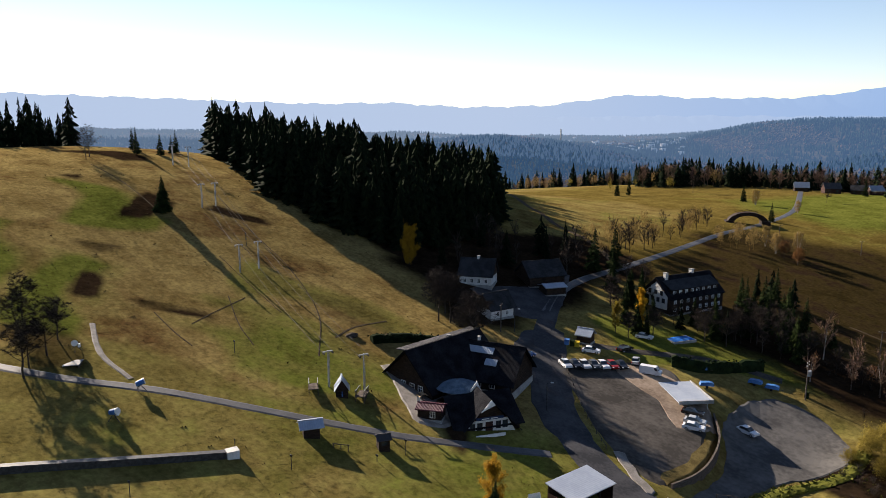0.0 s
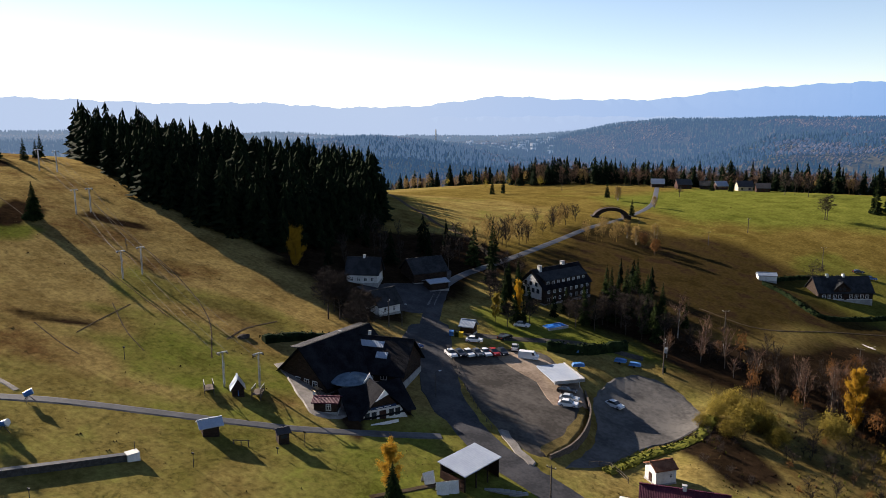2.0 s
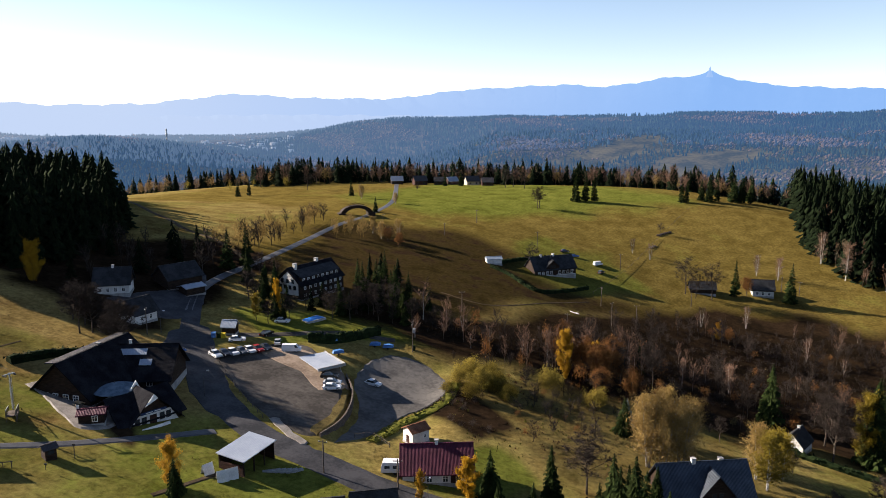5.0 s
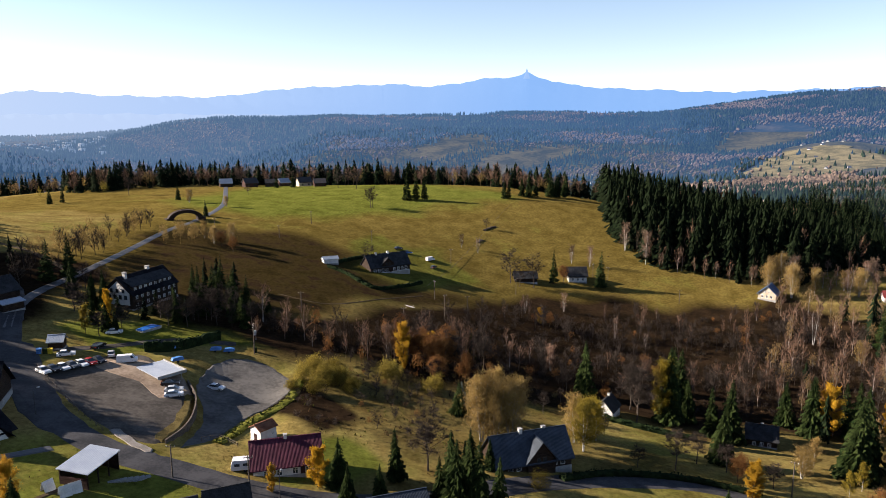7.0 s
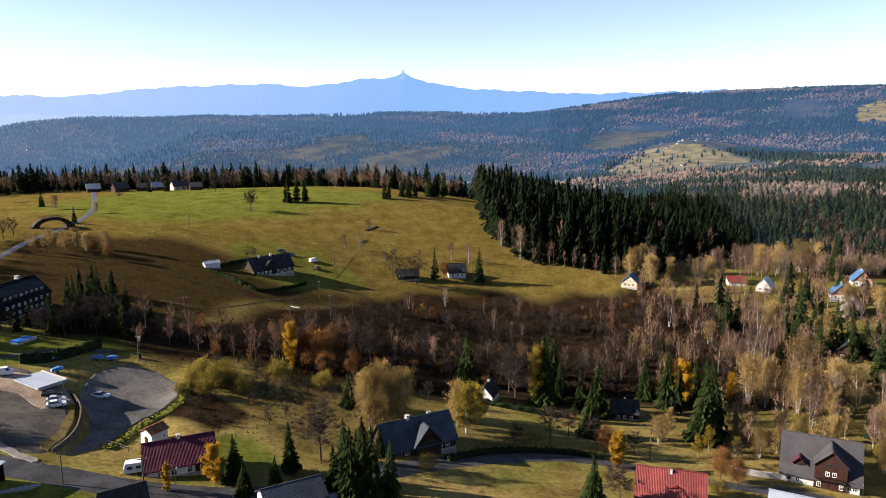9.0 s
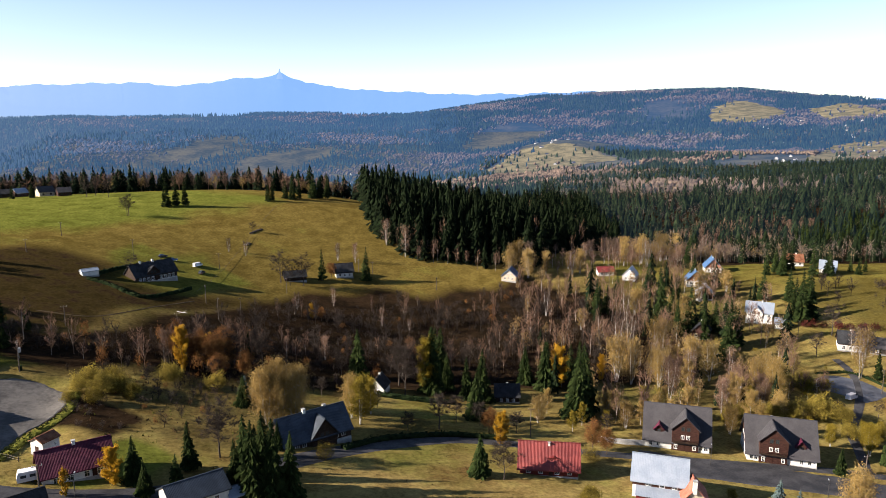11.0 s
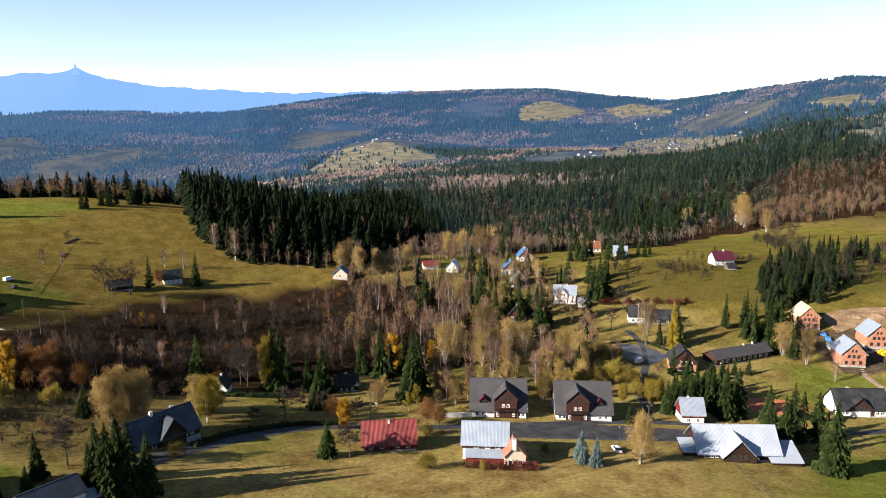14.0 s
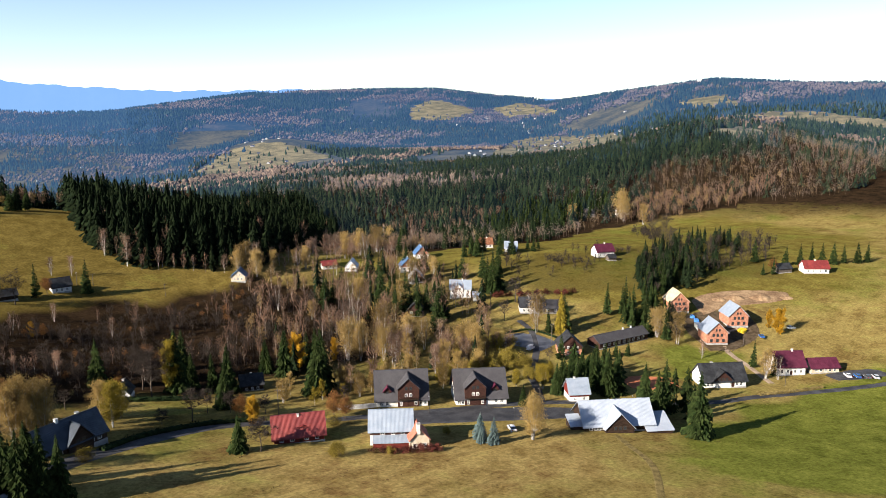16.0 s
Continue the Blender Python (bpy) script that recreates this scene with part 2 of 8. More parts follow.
def ground_mat():
    """Autumn meadow: worn straw, fresh green and bare brown, mixed by the land's own cover and by noise. The darkest
    brown also holds painted shade.
    """
    m = bpy.data.materials.new("meadow")
    m.use_nodes = True
    nt = m.node_tree
    n, ln = nt.nodes, nt.links.new
    bsdf = n["Principled BSDF"]
    bsdf.inputs["Roughness"].default_value = 0.95
    bsdf.inputs["Specular IOR Level"].default_value = 0.0
    tc = n.new("ShaderNodeTexCoord")

    def noise_at(scale, detail=5, rough=0.6, stretch=None):
        t = n.new("ShaderNodeTexNoise")
        t.inputs["Scale"].default_value, t.inputs["Detail"].default_value, t.inputs["Roughness"].default_value = scale, detail, rough
        src = tc.outputs["Object"]
        if stretch:
            mp = n.new("ShaderNodeMapping")
            mp.inputs["Rotation"].default_value, mp.inputs["Scale"].default_value = (0, 0, stretch[0]), stretch[1]
            ln(src, mp.inputs["Vector"])
            src = mp.outputs[0]
        ln(src, t.inputs["Vector"])
        return t.outputs["Fac"]

    def ramp(src, a, b):
        r = n.new("ShaderNodeMapRange")
        r.inputs["From Min"].default_value, r.inputs["From Max"].default_value = a, b
        ln(src, r.inputs["Value"])
        return r.outputs[0]

    def math_(op, a, b):
        q = n.new("ShaderNodeMath")
        q.operation = op
        for i, v in enumerate((a, b)):
            if isinstance(v, (int, float)):
                q.inputs[i].default_value = v
            else:
                ln(v, q.inputs[i])
        q.use_clamp = True
        return q.outputs[0]

    def mixc(f, a, b):
        q = n.new("ShaderNodeMix")
        q.data_type = "RGBA"
        ln(f, q.inputs[0])
        for i, v in ((6, a), (7, b)):
            if isinstance(v, tuple):
                q.inputs[i].default_value = (*v, 1)
            else:
                ln(v, q.inputs[i])
        return q.outputs[2]

    def attr(name):
        q = n.new("ShaderNodeAttribute")
        q.attribute_name = name
        return q.outputs["Fac"]

    patch, mid, fine = noise_at(0.022, 6, 0.65), noise_at(0.11, 8, 0.7), noise_at(0.9, 6, 0.7)
    streak = noise_at(0.05, 7, 0.7, (radians(30), (0.5, 5, 1)))
    straw = mixc(ramp(mid, 0.36, 0.66), (0.115, 0.080, 0.027), (0.215, 0.160, 0.060))
    soil = noise_at(0.035, 9, 0.75)
    straw = mixc(math_("MULTIPLY", ramp(soil, 0.51, 0.64), 0.75), straw, (0.062, 0.029, 0.012))
    straw = mixc(math_("MULTIPLY", ramp(streak, 0.52, 0.66), 0.35), straw, (0.045, 0.027, 0.011))
    green = mixc(ramp(mid, 0.34, 0.68), (0.050, 0.058, 0.010), (0.105, 0.112, 0.022))
    short = mixc(ramp(mid, 0.36, 0.66), (0.066, 0.048, 0.012), (0.118, 0.088, 0.024))
    straw = mixc(attr("pasture"), straw, short)
    # brown scrub ground, darkened further to hold the valley's shade
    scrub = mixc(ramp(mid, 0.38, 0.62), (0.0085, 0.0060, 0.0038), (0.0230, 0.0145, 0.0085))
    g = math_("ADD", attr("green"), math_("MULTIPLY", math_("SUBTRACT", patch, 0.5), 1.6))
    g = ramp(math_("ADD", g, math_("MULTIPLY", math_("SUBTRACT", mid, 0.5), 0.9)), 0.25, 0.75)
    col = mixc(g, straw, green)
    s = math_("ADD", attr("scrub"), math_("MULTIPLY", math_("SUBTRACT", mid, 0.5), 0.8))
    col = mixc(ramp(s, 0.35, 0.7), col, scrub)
    hsv = n.new("ShaderNodeHueSaturation")
    ln(col, hsv.inputs["Color"])
    r = n.new("ShaderNodeMapRange")
    r.inputs["From Min"].default_value, r.inputs["From Max"].default_value, r.inputs["To Min"].default_value, r.inputs["To Max"].default_value = 0.30, 0.70, 0.6, 1.4
    ln(fine, r.inputs["Value"])
    ln(r.outputs[0], hsv.inputs["Value"])
    ln(hsv.outputs[0], bsdf.inputs["Base Color"])
    b = n.new("ShaderNodeBump")
    b.inputs["Strength"].default_value, b.inputs["Distance"].default_value = 0.8, 0.28
    ln(math_("ADD", fine, mid), b.inputs["Height"])
    ln(b.outputs[0], bsdf.inputs["Normal"])
    return m


def hazy(name, dark, light, scale, haze_glow, amount, sunward_glow=None):
    """Distant woods and mountains: their own colour with kilometres of haze mixed in as an even glow."""
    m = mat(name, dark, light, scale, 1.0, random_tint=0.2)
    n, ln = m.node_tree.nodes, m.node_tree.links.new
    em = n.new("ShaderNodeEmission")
    em.inputs[0].default_value, em.inputs[1].default_value = (*haze_glow, 1), 1.0
    if sunward_glow:  # the haze glow is painted whiter towards the sun's side of the sky
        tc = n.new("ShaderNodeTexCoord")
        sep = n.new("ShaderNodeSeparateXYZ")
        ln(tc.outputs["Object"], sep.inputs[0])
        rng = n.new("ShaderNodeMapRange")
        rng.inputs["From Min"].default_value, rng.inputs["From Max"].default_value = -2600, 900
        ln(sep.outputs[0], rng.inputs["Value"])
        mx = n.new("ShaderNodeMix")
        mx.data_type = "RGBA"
        mx.inputs[6].default_value, mx.inputs[7].default_value = (*sunward_glow, 1), (*haze_glow, 1)
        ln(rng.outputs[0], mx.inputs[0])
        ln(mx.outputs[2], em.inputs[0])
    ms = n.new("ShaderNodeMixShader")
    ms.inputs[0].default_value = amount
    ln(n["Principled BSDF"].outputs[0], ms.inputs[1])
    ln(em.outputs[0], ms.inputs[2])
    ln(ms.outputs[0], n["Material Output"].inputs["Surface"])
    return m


# ---- mesh tools ----
FEET, LINES, LOTS = [], [], []  # ground taken up by houses, roads and yards


class Mesh:
    """Gathers boxes, tubes and sheets into one mesh."""

    def __init__(self):
        self.v, self.f = [], []

    def add(self, verts, faces):
        k = len(self.v)
        self.v += [tuple(p) for p in verts]
        self.f += [tuple(i + k for i in q) for q in faces]
        return self

    def box(self, x0, x1, y0, y1, z0, z1):
        return self.add([(x0, y0, z0), (x1, y0, z0), (x1, y1, z0), (x0, y1, z0), (x0, y0, z1), (x1, y0, z1), (x1, y1, z1), (x0, y1, z1)],
                        [(3, 2, 1, 0), (4, 5, 6, 7), (0, 1, 5, 4), (1, 2, 6, 5), (2, 3, 7, 6), (3, 0, 4, 7)])

    def slab(self, quad, thick):
        """A plate: four corners of its top, anticlockwise from above, and its thickness straight down."""
        low = [(p[0], p[1], p[2] - thick) for p in quad]
        n = len(quad)
        return self.add(list(quad) + low, [tuple(range(n)), tuple(range(2 * n - 1, n - 1, -1))] + [(i, i + n, (i + 1) % n + n, (i + 1) % n) for i in range(n)])

    def tube(self, a, b, ra, rb, n=6, cap=True):
        a, b = Vector(a), Vector(b)
        d = (b - a).normalized()
        u = d.orthogonal().normalized()
        w = d.cross(u)
        ring = lambda c, r: [c + r * (math.cos(6.2832 * i / n) * u + math.sin(6.2832 * i / n) * w) for i in range(n)]
        fs = [(i, (i + 1) % n, (i + 1) % n + n, i + n) for i in range(n)]
        if cap:
            fs += [tuple(range(n - 1, -1, -1)), tuple(range(n, 2 * n))]
        return self.add(ring(a, ra) + ring(b, rb), fs)

    def data(self, name, material):
        me = bpy.data.meshes.new(name)
        me.from_pydata(self.v, [], self.f)
        me.materials.append(material)
        return me


def part(name, mesh, material, parent, label=""):
    ob = new(name, mesh.data(name, material))
    ob.parent = parent
    return tagged(ob, label)


def thing(name, label, category, m, group="", kind=""):
    ob = new(name)
    ob.matrix_world = m
    return tagged(ob, label, category, group, kind)


def at(x, y, rot=0.0, dz=0.0):
    return pose(x, y, ground_z(x, y) + dz, 0, 0, rot)


def inside(px, py, poly):
    """Which of the points lie in the polygon."""
    px, py = np.asarray(px, float), np.asarray(py, float)
    res = np.zeros(px.shape, bool)
    n = len(poly)
    for i in range(n):
        (x0, y0), (x1, y1) = poly[i], poly[(i + 1) % n]
        if y0 == y1:
            continue
        cross = ((y0 > py) != (y1 > py)) & (px < (x1 - x0) * (py - y0) / (y1 - y0) + x0)
        res ^= cross
    return res


def edge_distance(px, py, line):
    """Distance of points to an open line."""
    best = np.full(np.shape(px), 1e9)
    for (x0, y0), (x1, y1) in zip(line[:-1], line[1:]):
        dx, dy = x1 - x0, y1 - y0
        k = np.clip(((px - x0) * dx + (py - y0) * dy) / (dx * dx + dy * dy), 0, 1)
        best = np.minimum(best, np.hypot(px - x0 - k * dx, py - y0 - k * dy))
    return best


def within(px, py, poly, soft):
    """1 inside the polygon, falling to 0 over a soft rim outside."""
    d = edge_distance(px, py, list(poly) + [poly[0]])
    return np.where(inside(px, py, poly), 1.0, np.clip(1 - d / soft, 0, 1))


def curve(points, step=2.0):
    """A smooth line through the points, at even steps."""
    p = np.array(points, float)
    p = np.vstack([2 * p[0] - p[1], p, 2 * p[-1] - p[-2]])
    out = []
    for i in range(1, len(p) - 2):
        k = max(2, int(np.linalg.norm(p[i + 1] - p[i]) / step))
        for t in np.arange(k) / k:
            out.append(0.5 * ((2 * p[i]) + (p[i + 1] - p[i - 1]) * t + (2 * p[i - 1] - 5 * p[i] + 4 * p[i + 1] - p[i + 2]) * t * t + (3 * p[i] - p[i - 1] - 3 * p[i + 1] + p[i + 2]) * t ** 3))
    out.append(p[-2])
    return np.array(out)


def strip(name, points, width, material, lift=0.10, kind="structure", label="", category="road"):
    """A road or path laid on the land, with a rough edge and a little thickness."""
    c = curve(points)
    LINES.append((c[::3], 2.5 + 0.5 * float(np.max(width))))
    d = np.gradient(c, axis=0)
    nrm = np.stack([-d[:, 1], d[:, 0]], 1) / np.linalg.norm(d, axis=1)[:, None]
    w = np.broadcast_to(np.asarray(width, float) if np.ndim(width) else width, len(c)) if not np.ndim(width) else np.interp(np.linspace(0, 1, len(c)), np.linspace(0, 1, len(width)), width)
    offs = np.array([-0.5, -0.25, 0, 0.25, 0.5])
    wob = np.random.uniform(-0.12, 0.12, (len(c), 5)) * (np.abs(offs) > 0.4)
    X = c[:, None, 0] + nrm[:, None, 0] * (w[:, None] * offs + wob)
    Y = c[:, None, 1] + nrm[:, None, 1] * (w[:, None] * offs + wob)
    Z = height(X, Y) + lift
    Z[:, 0] -= lift + 0.1
    Z[:, 4] -= lift + 0.1
    X0, Y0 = X.copy(), Y.copy()
    k = np.arange(len(c) - 1)[:, None] * 5 + np.arange(4)
    k = k.ravel()
    me = bpy.data.meshes.new(name)
    me.from_pydata(np.stack([X0, Y0, Z], -1).reshape(-1, 3).tolist(), [], np.stack([k, k + 5, k + 6, k + 1], 1)[:, ::-1].tolist())
    me.materials.append(material)
    return tagged(new(name, me), label, category, kind=kind)


def patch(name, poly, material, lift=0.08, step=2.0, kind="structure", label="", category="ground", rough=0.35):
    """A surface laid on the land within a polygon, with an uneven rim."""
    LOTS.append(poly)
    rim = curve(list(poly) + [poly[0]], step)[:-1]
    rim = rim + np.random.uniform(-rough, rough, rim.shape)
    cx, cy = rim.mean(0)
    rings = np.linspace(0, 1, 14)[1:]
    V = [(cx, cy, ground_z(cx, cy) + lift)]
    F = []
    n = len(rim)
    for i, r in enumerate(rings):
        q = np.array([cx, cy]) + (rim - [cx, cy]) * r
        z = height(q[:, 0], q[:, 1]) + (lift if i < len(rings) - 1 else -0.15)
        V += [tuple(p) for p in np.column_stack([q, z])]
        for j in range(n):
            k = (j + 1) % n
            if i == 0:
                F.append((0, 1 + j, 1 + k))
            else:
                a, b = 1 + (i - 1) * n, 1 + i * n
                F.append((a + j, b + j, b + k, a + k))
    me = bpy.data.meshes.new(name)
    me.from_pydata(V, [], F)
    me.materials.append(material)
    return tagged(new(name, me), label, category, kind=kind)


def free(pts, margin=0.0):
    """Which points stand clear of houses, roads and yards."""
    x, y = pts[:, 0], pts[:, 1]
    ok = np.ones(len(pts), bool)
    for fx, fy, fr in FEET:
        ok &= np.hypot(x - fx, y - fy) > fr + margin
    for line, w in LINES:
        ok &= edge_distance(x, y, line) > w + margin
    for poly in LOTS:
        ok &= within(x, y, poly, 2.0 + margin) < 0.2
    return ok


def merged(name, templates, places, material, label, category, kind="stuff"):
    """Many copies of a few shapes in one mesh. places: rows of x, y, z, height, width, turn."""
    P = np.asarray(places, float)
    pick = np.random.randint(0, len(templates), len(P))
    VV, FF, off = [], [], 0
    for k, (tv, tf) in enumerate(templates):
        q = P[pick == k]
        if not len(q):
            continue
        c, s = np.cos(q[:, 5])[:, None], np.sin(q[:, 5])[:, None]
        x, y = tv[None, :, 0] * q[:, 4:5], tv[None, :, 1] * q[:, 4:5]
        V = np.stack([q[:, 0:1] + c * x - s * y, q[:, 1:2] + s * x + c * y, q[:, 2:3] + tv[None, :, 2] * q[:, 3:4]], -1)
        n = len(tv)
        F = (tf[None] + (np.arange(len(q)) * n)[:, None, None] + off).reshape(-1, 3)
        VV.append(V.reshape(-1, 3))
        FF.append(F)
        off += len(q) * n
    V, F = np.vstack(VV), np.vstack(FF).astype(np.int32)
    me = bpy.data.meshes.new(name)
    me.vertices.add(len(V))
    me.vertices.foreach_set("co", V.ravel())
    me.loops.add(len(F) * 3)
    me.loops.foreach_set("vertex_index", F.ravel())
    me.polygons.add(len(F))
    me.polygons.foreach_set("loop_start", np.arange(0, len(F) * 3, 3, dtype=np.int32))
    me.update(calc_edges=True)
    me.validate()
    me.materials.append(material)
    return tagged(new(name, me), label, category, kind=kind)


# ---- ground ----
LOWER_LOT = [(-42.6, 144), (-42.2, 153), (-42.6, 162), (-44.4, 170), (-48, 178), (-48, 192), (-43, 200), (-33, 199), (-25, 189), (-27, 178), (-34, 166), (-38, 152)]
UPPER_LOT = [(-80.6, 169.5), (-80.3, 175.6), (-73.7, 186.5), (-65.6, 192), (-57, 186), (-50.9, 177), (-46.6, 167), (-45, 156.5), (-45.6, 146), (-48, 143.5), (-58.3, 149), (-68.6, 158)]
SLOPE = [(-330, 60), (-120, 78), (-84, 122), (-100, 150), (-112, 165), (-150, 186), (-220, 190), (-300, 260)]
VALLEY = [(-52, 228), (-10, 232), (45, 300), (100, 316), (178, 316), (215, 250), (160, 208), (100, 214), (60, 222), (0, 218), (-30, 216)]
THICKET = [(178, 322), (238, 311), (293, 289), (262, 215), (225, 175), (185, 150), (150, 150), (120, 165), (126, 225)]
EAST_WOOD = [(300, 330), (420, 300), (560, 330), (690, 262), (730, 205), (780, 175), (1000, 190), (1400, 300), (1500, 560), (1300, 900), (800, 1250), (520, 900), (420, 560)]
GREENS = [
    ([(-190, 92), (-160, 118), (-138, 112), (-128, 96), (-142, 80)], 0.3, 8),
    ([(-150, 60), (-118, 92), (-90, 116), (-70, 130), (-60, 120), (-90, 80), (-120, 50)], 0.42, 10),
    ([(-76, 132), (-62, 138), (-40, 128), (-45, 100), (-70, 110)], 0.6, 10),
    ([(150, 25), (178, 52), (225, 60), (330, 10), (260, -60), (170, -10)], 0.75, 6),
    ([(-86, 205), (-62, 196), (-40, 212), (-46, 226), (-70, 222)], 0.9, 4),
    ([(-16, 310), (-22, 345), (-5, 372), (30, 372), (38, 340), (12, 318)], 0.55, 8),
    ([(-110, 430), (-40, 415), (60, 470), (20, 520), (-80, 540)], 0.8, 30),
    ([(-16, 140), (-2, 142), (4, 150), (-8, 154), (-18, 148)], 0.95, 5),
    ([(36, 132), (66, 136), (96, 122), (150, 84), (130, 60), (60, 90)], 0.2, 10),
    ([(240, 100), (285, 112), (290, 88), (255, 80)], 0.7, 5),
    ([(150, 185), (200, 160), (240, 175), (230, 215), (190, 225)], 0.35, 12),
    ([(-140, 130), (-110, 120), (-80, 132), (-96, 146), (-116, 140)], 0.45, 8),
    ([(290, 320), (300, 240), (340, 150), (460, 120), (600, 240), (480, 330)], 0.36, 40),
]

GREENS += [
    ([(-196, 102), (-192, 108), (-168, 94), (-164, 86)], 0.8, 5),
    ([(-150, 86), (-166, 108), (-160, 112), (-152, 102), (-138, 96), (-134, 88)], 0.85, 4),
    ([(-228, 124), (-210, 127), (-198, 129), (-176, 140), (-176, 134), (-193, 121), (-211, 121)], 0.75, 5),
    ([(-125, 122), (-100, 136), (-94, 130), (-112, 112), (-128, 112)], 0.6, 8),
    ([(-150, 150), (-120, 165), (-114, 158), (-140, 140)], 0.5, 6),
]
SOILS_AND_SHADE = [  # heather, dead bracken, bare soil and painted shade: outline, how much, soft rim
    ([(-157, 109), (-152, 112), (-144, 108), (-147, 105)], 0.75, 4),
    ([(-141, 116), (-136, 120), (-133, 117), (-138, 114)], 0.7, 4),
    ([(-190, 158), (-183, 163), (-180, 160), (-186, 155)], 0.75, 4),
    ([(-178, 116), (-172, 119), (-170, 114)], 0.6, 5),
    ([(-228, 129), (-223, 133), (-220, 130)], 0.7, 4),
    ([(-196, 136), (-186, 145), (-182, 138), (-190, 132)], 0.8, 4),
    ([(-262, 150), (-240, 156), (-240, 166), (-262, 170)], 0.7, 6),
    ([(-136, 150), (-130, 158), (-116, 158), (-112, 150), (-124, 146)], 0.45, 8),
    ([(-90, 124), (-84, 129), (-82, 124)], 0.7, 4),
    ([(-147, 82), (-138, 90), (-122, 80), (-130, 72)], 0.55, 5),
    ([(300, 250), (330, 235), (350, 215), (345, 195), (320, 205), (295, 230)], 0.45, 14),
    ([(20, 160), (44, 178), (58, 172), (40, 158)], 0.4, 8),
    ([(-28, 176), (-14, 160), (-8, 168), (-16, 182)], 0.75, 5), ([(-4, 164), (12, 160), (20, 168), (4, 176)], 0.5, 7), ([(44, 158), (66, 166), (60, 176), (42, 170)], 0.5, 6),
    # Rough brown lower field; its dim grazing light is painted darker here too.
    ([(-98, 256), (-45, 244), (-5, 284), (26, 304), (-14, 316), (-40, 350), (-92, 350)], 0.62, 30),
    ([(-22, 178), (0, 160), (30, 164), (54, 184), (34, 202), (-10, 202)], 0.42, 10),
    ([(-60, 250), (-20, 245), (-20, 236), (-56, 240)], 0.5, 10),
    # Hamlet ground and needle-littered wood floor, their shade painted as near-black soil.
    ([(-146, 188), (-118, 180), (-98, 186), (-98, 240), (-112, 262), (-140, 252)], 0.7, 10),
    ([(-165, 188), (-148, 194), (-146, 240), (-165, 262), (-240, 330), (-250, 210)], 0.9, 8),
    # Shade over the east hillside, put in as darker ground.
    ([(300, 240), (345, 236), (410, 200), (440, 140), (400, 120), (330, 150), (290, 200)], 0.45, 25),
]


PASTURE = [(-112, 240), (-45, 240), (0, 295), (90, 322), (190, 316), (140, 400), (132, 500), (60, 548), (-80, 562), (-250, 525), (-240, 400), (-114, 380)]

PASTURE_EAST = [(250, 330), (300, 240), (290, 140), (420, 80), (560, 120), (640, 250), (520, 340), (400, 330)]


def cover(x, y):
    """How green, how scrubby or dark with painted shade, and how closely grazed the land is."""
    x, y = x + 4 * np.sin(y / 7.0) + 5 * np.sin(y / 19 + x / 31), y + 4 * np.sin(x / 6.3) + 5 * np.sin(x / 23 - y / 29)
    green = np.full(np.shape(x), 0.34)
    green = green - 0.42 * within(x, y, SLOPE, 25) - 0.24 * within(x, y, PASTURE, 18)
    for poly, k, soft in GREENS:
        w = within(x, y, poly, soft)
        green = green * (1 - w) + k * w
    # valley scrub; the valley's shade is painted with the same dark ground
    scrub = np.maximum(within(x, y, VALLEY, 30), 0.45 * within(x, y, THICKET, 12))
    for poly, k, soft in SOILS_AND_SHADE:
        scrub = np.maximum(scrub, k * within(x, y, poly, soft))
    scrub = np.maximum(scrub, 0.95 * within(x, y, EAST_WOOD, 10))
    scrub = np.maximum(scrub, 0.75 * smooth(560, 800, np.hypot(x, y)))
    return green, scrub, np.maximum(within(x, y, PASTURE, 18), within(x, y, PASTURE_EAST, 18))


def ground_sheet():
    rs = np.concatenate([[0.0], np.arange(20, 560, 3.0), np.geomspace(560, 1600, 80)])
    bs = np.radians(np.concatenate([np.arange(-180, -86, 6), np.arange(-86, 92, 0.55), np.arange(92, 180, 6), [180.0]]))
    R, B = np.meshgrid(rs, bs, indexing="ij")
    X, Y = R * np.sin(B), R * np.cos(B)
    Z = height(X, Y)
    n, m = R.shape
    i = (np.arange(n - 1)[:, None] * m + np.arange(m - 1)).ravel()
    me = bpy.data.meshes.new("ground")
    me.from_pydata(np.stack([X, Y, Z], -1).reshape(-1, 3).tolist(), [], np.stack([i, i + m, i + m + 1, i + 1], 1)[:, ::-1].tolist())
    me.validate()
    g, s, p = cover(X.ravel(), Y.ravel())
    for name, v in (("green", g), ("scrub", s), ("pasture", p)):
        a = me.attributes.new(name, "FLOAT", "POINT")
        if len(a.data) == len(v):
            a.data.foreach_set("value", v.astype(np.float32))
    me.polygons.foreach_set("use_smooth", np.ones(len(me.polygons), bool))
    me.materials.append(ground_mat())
    return me


tagged(new("ground", ground_sheet()), "autumn meadow land of straw and green grass", "ground", kind="structure")


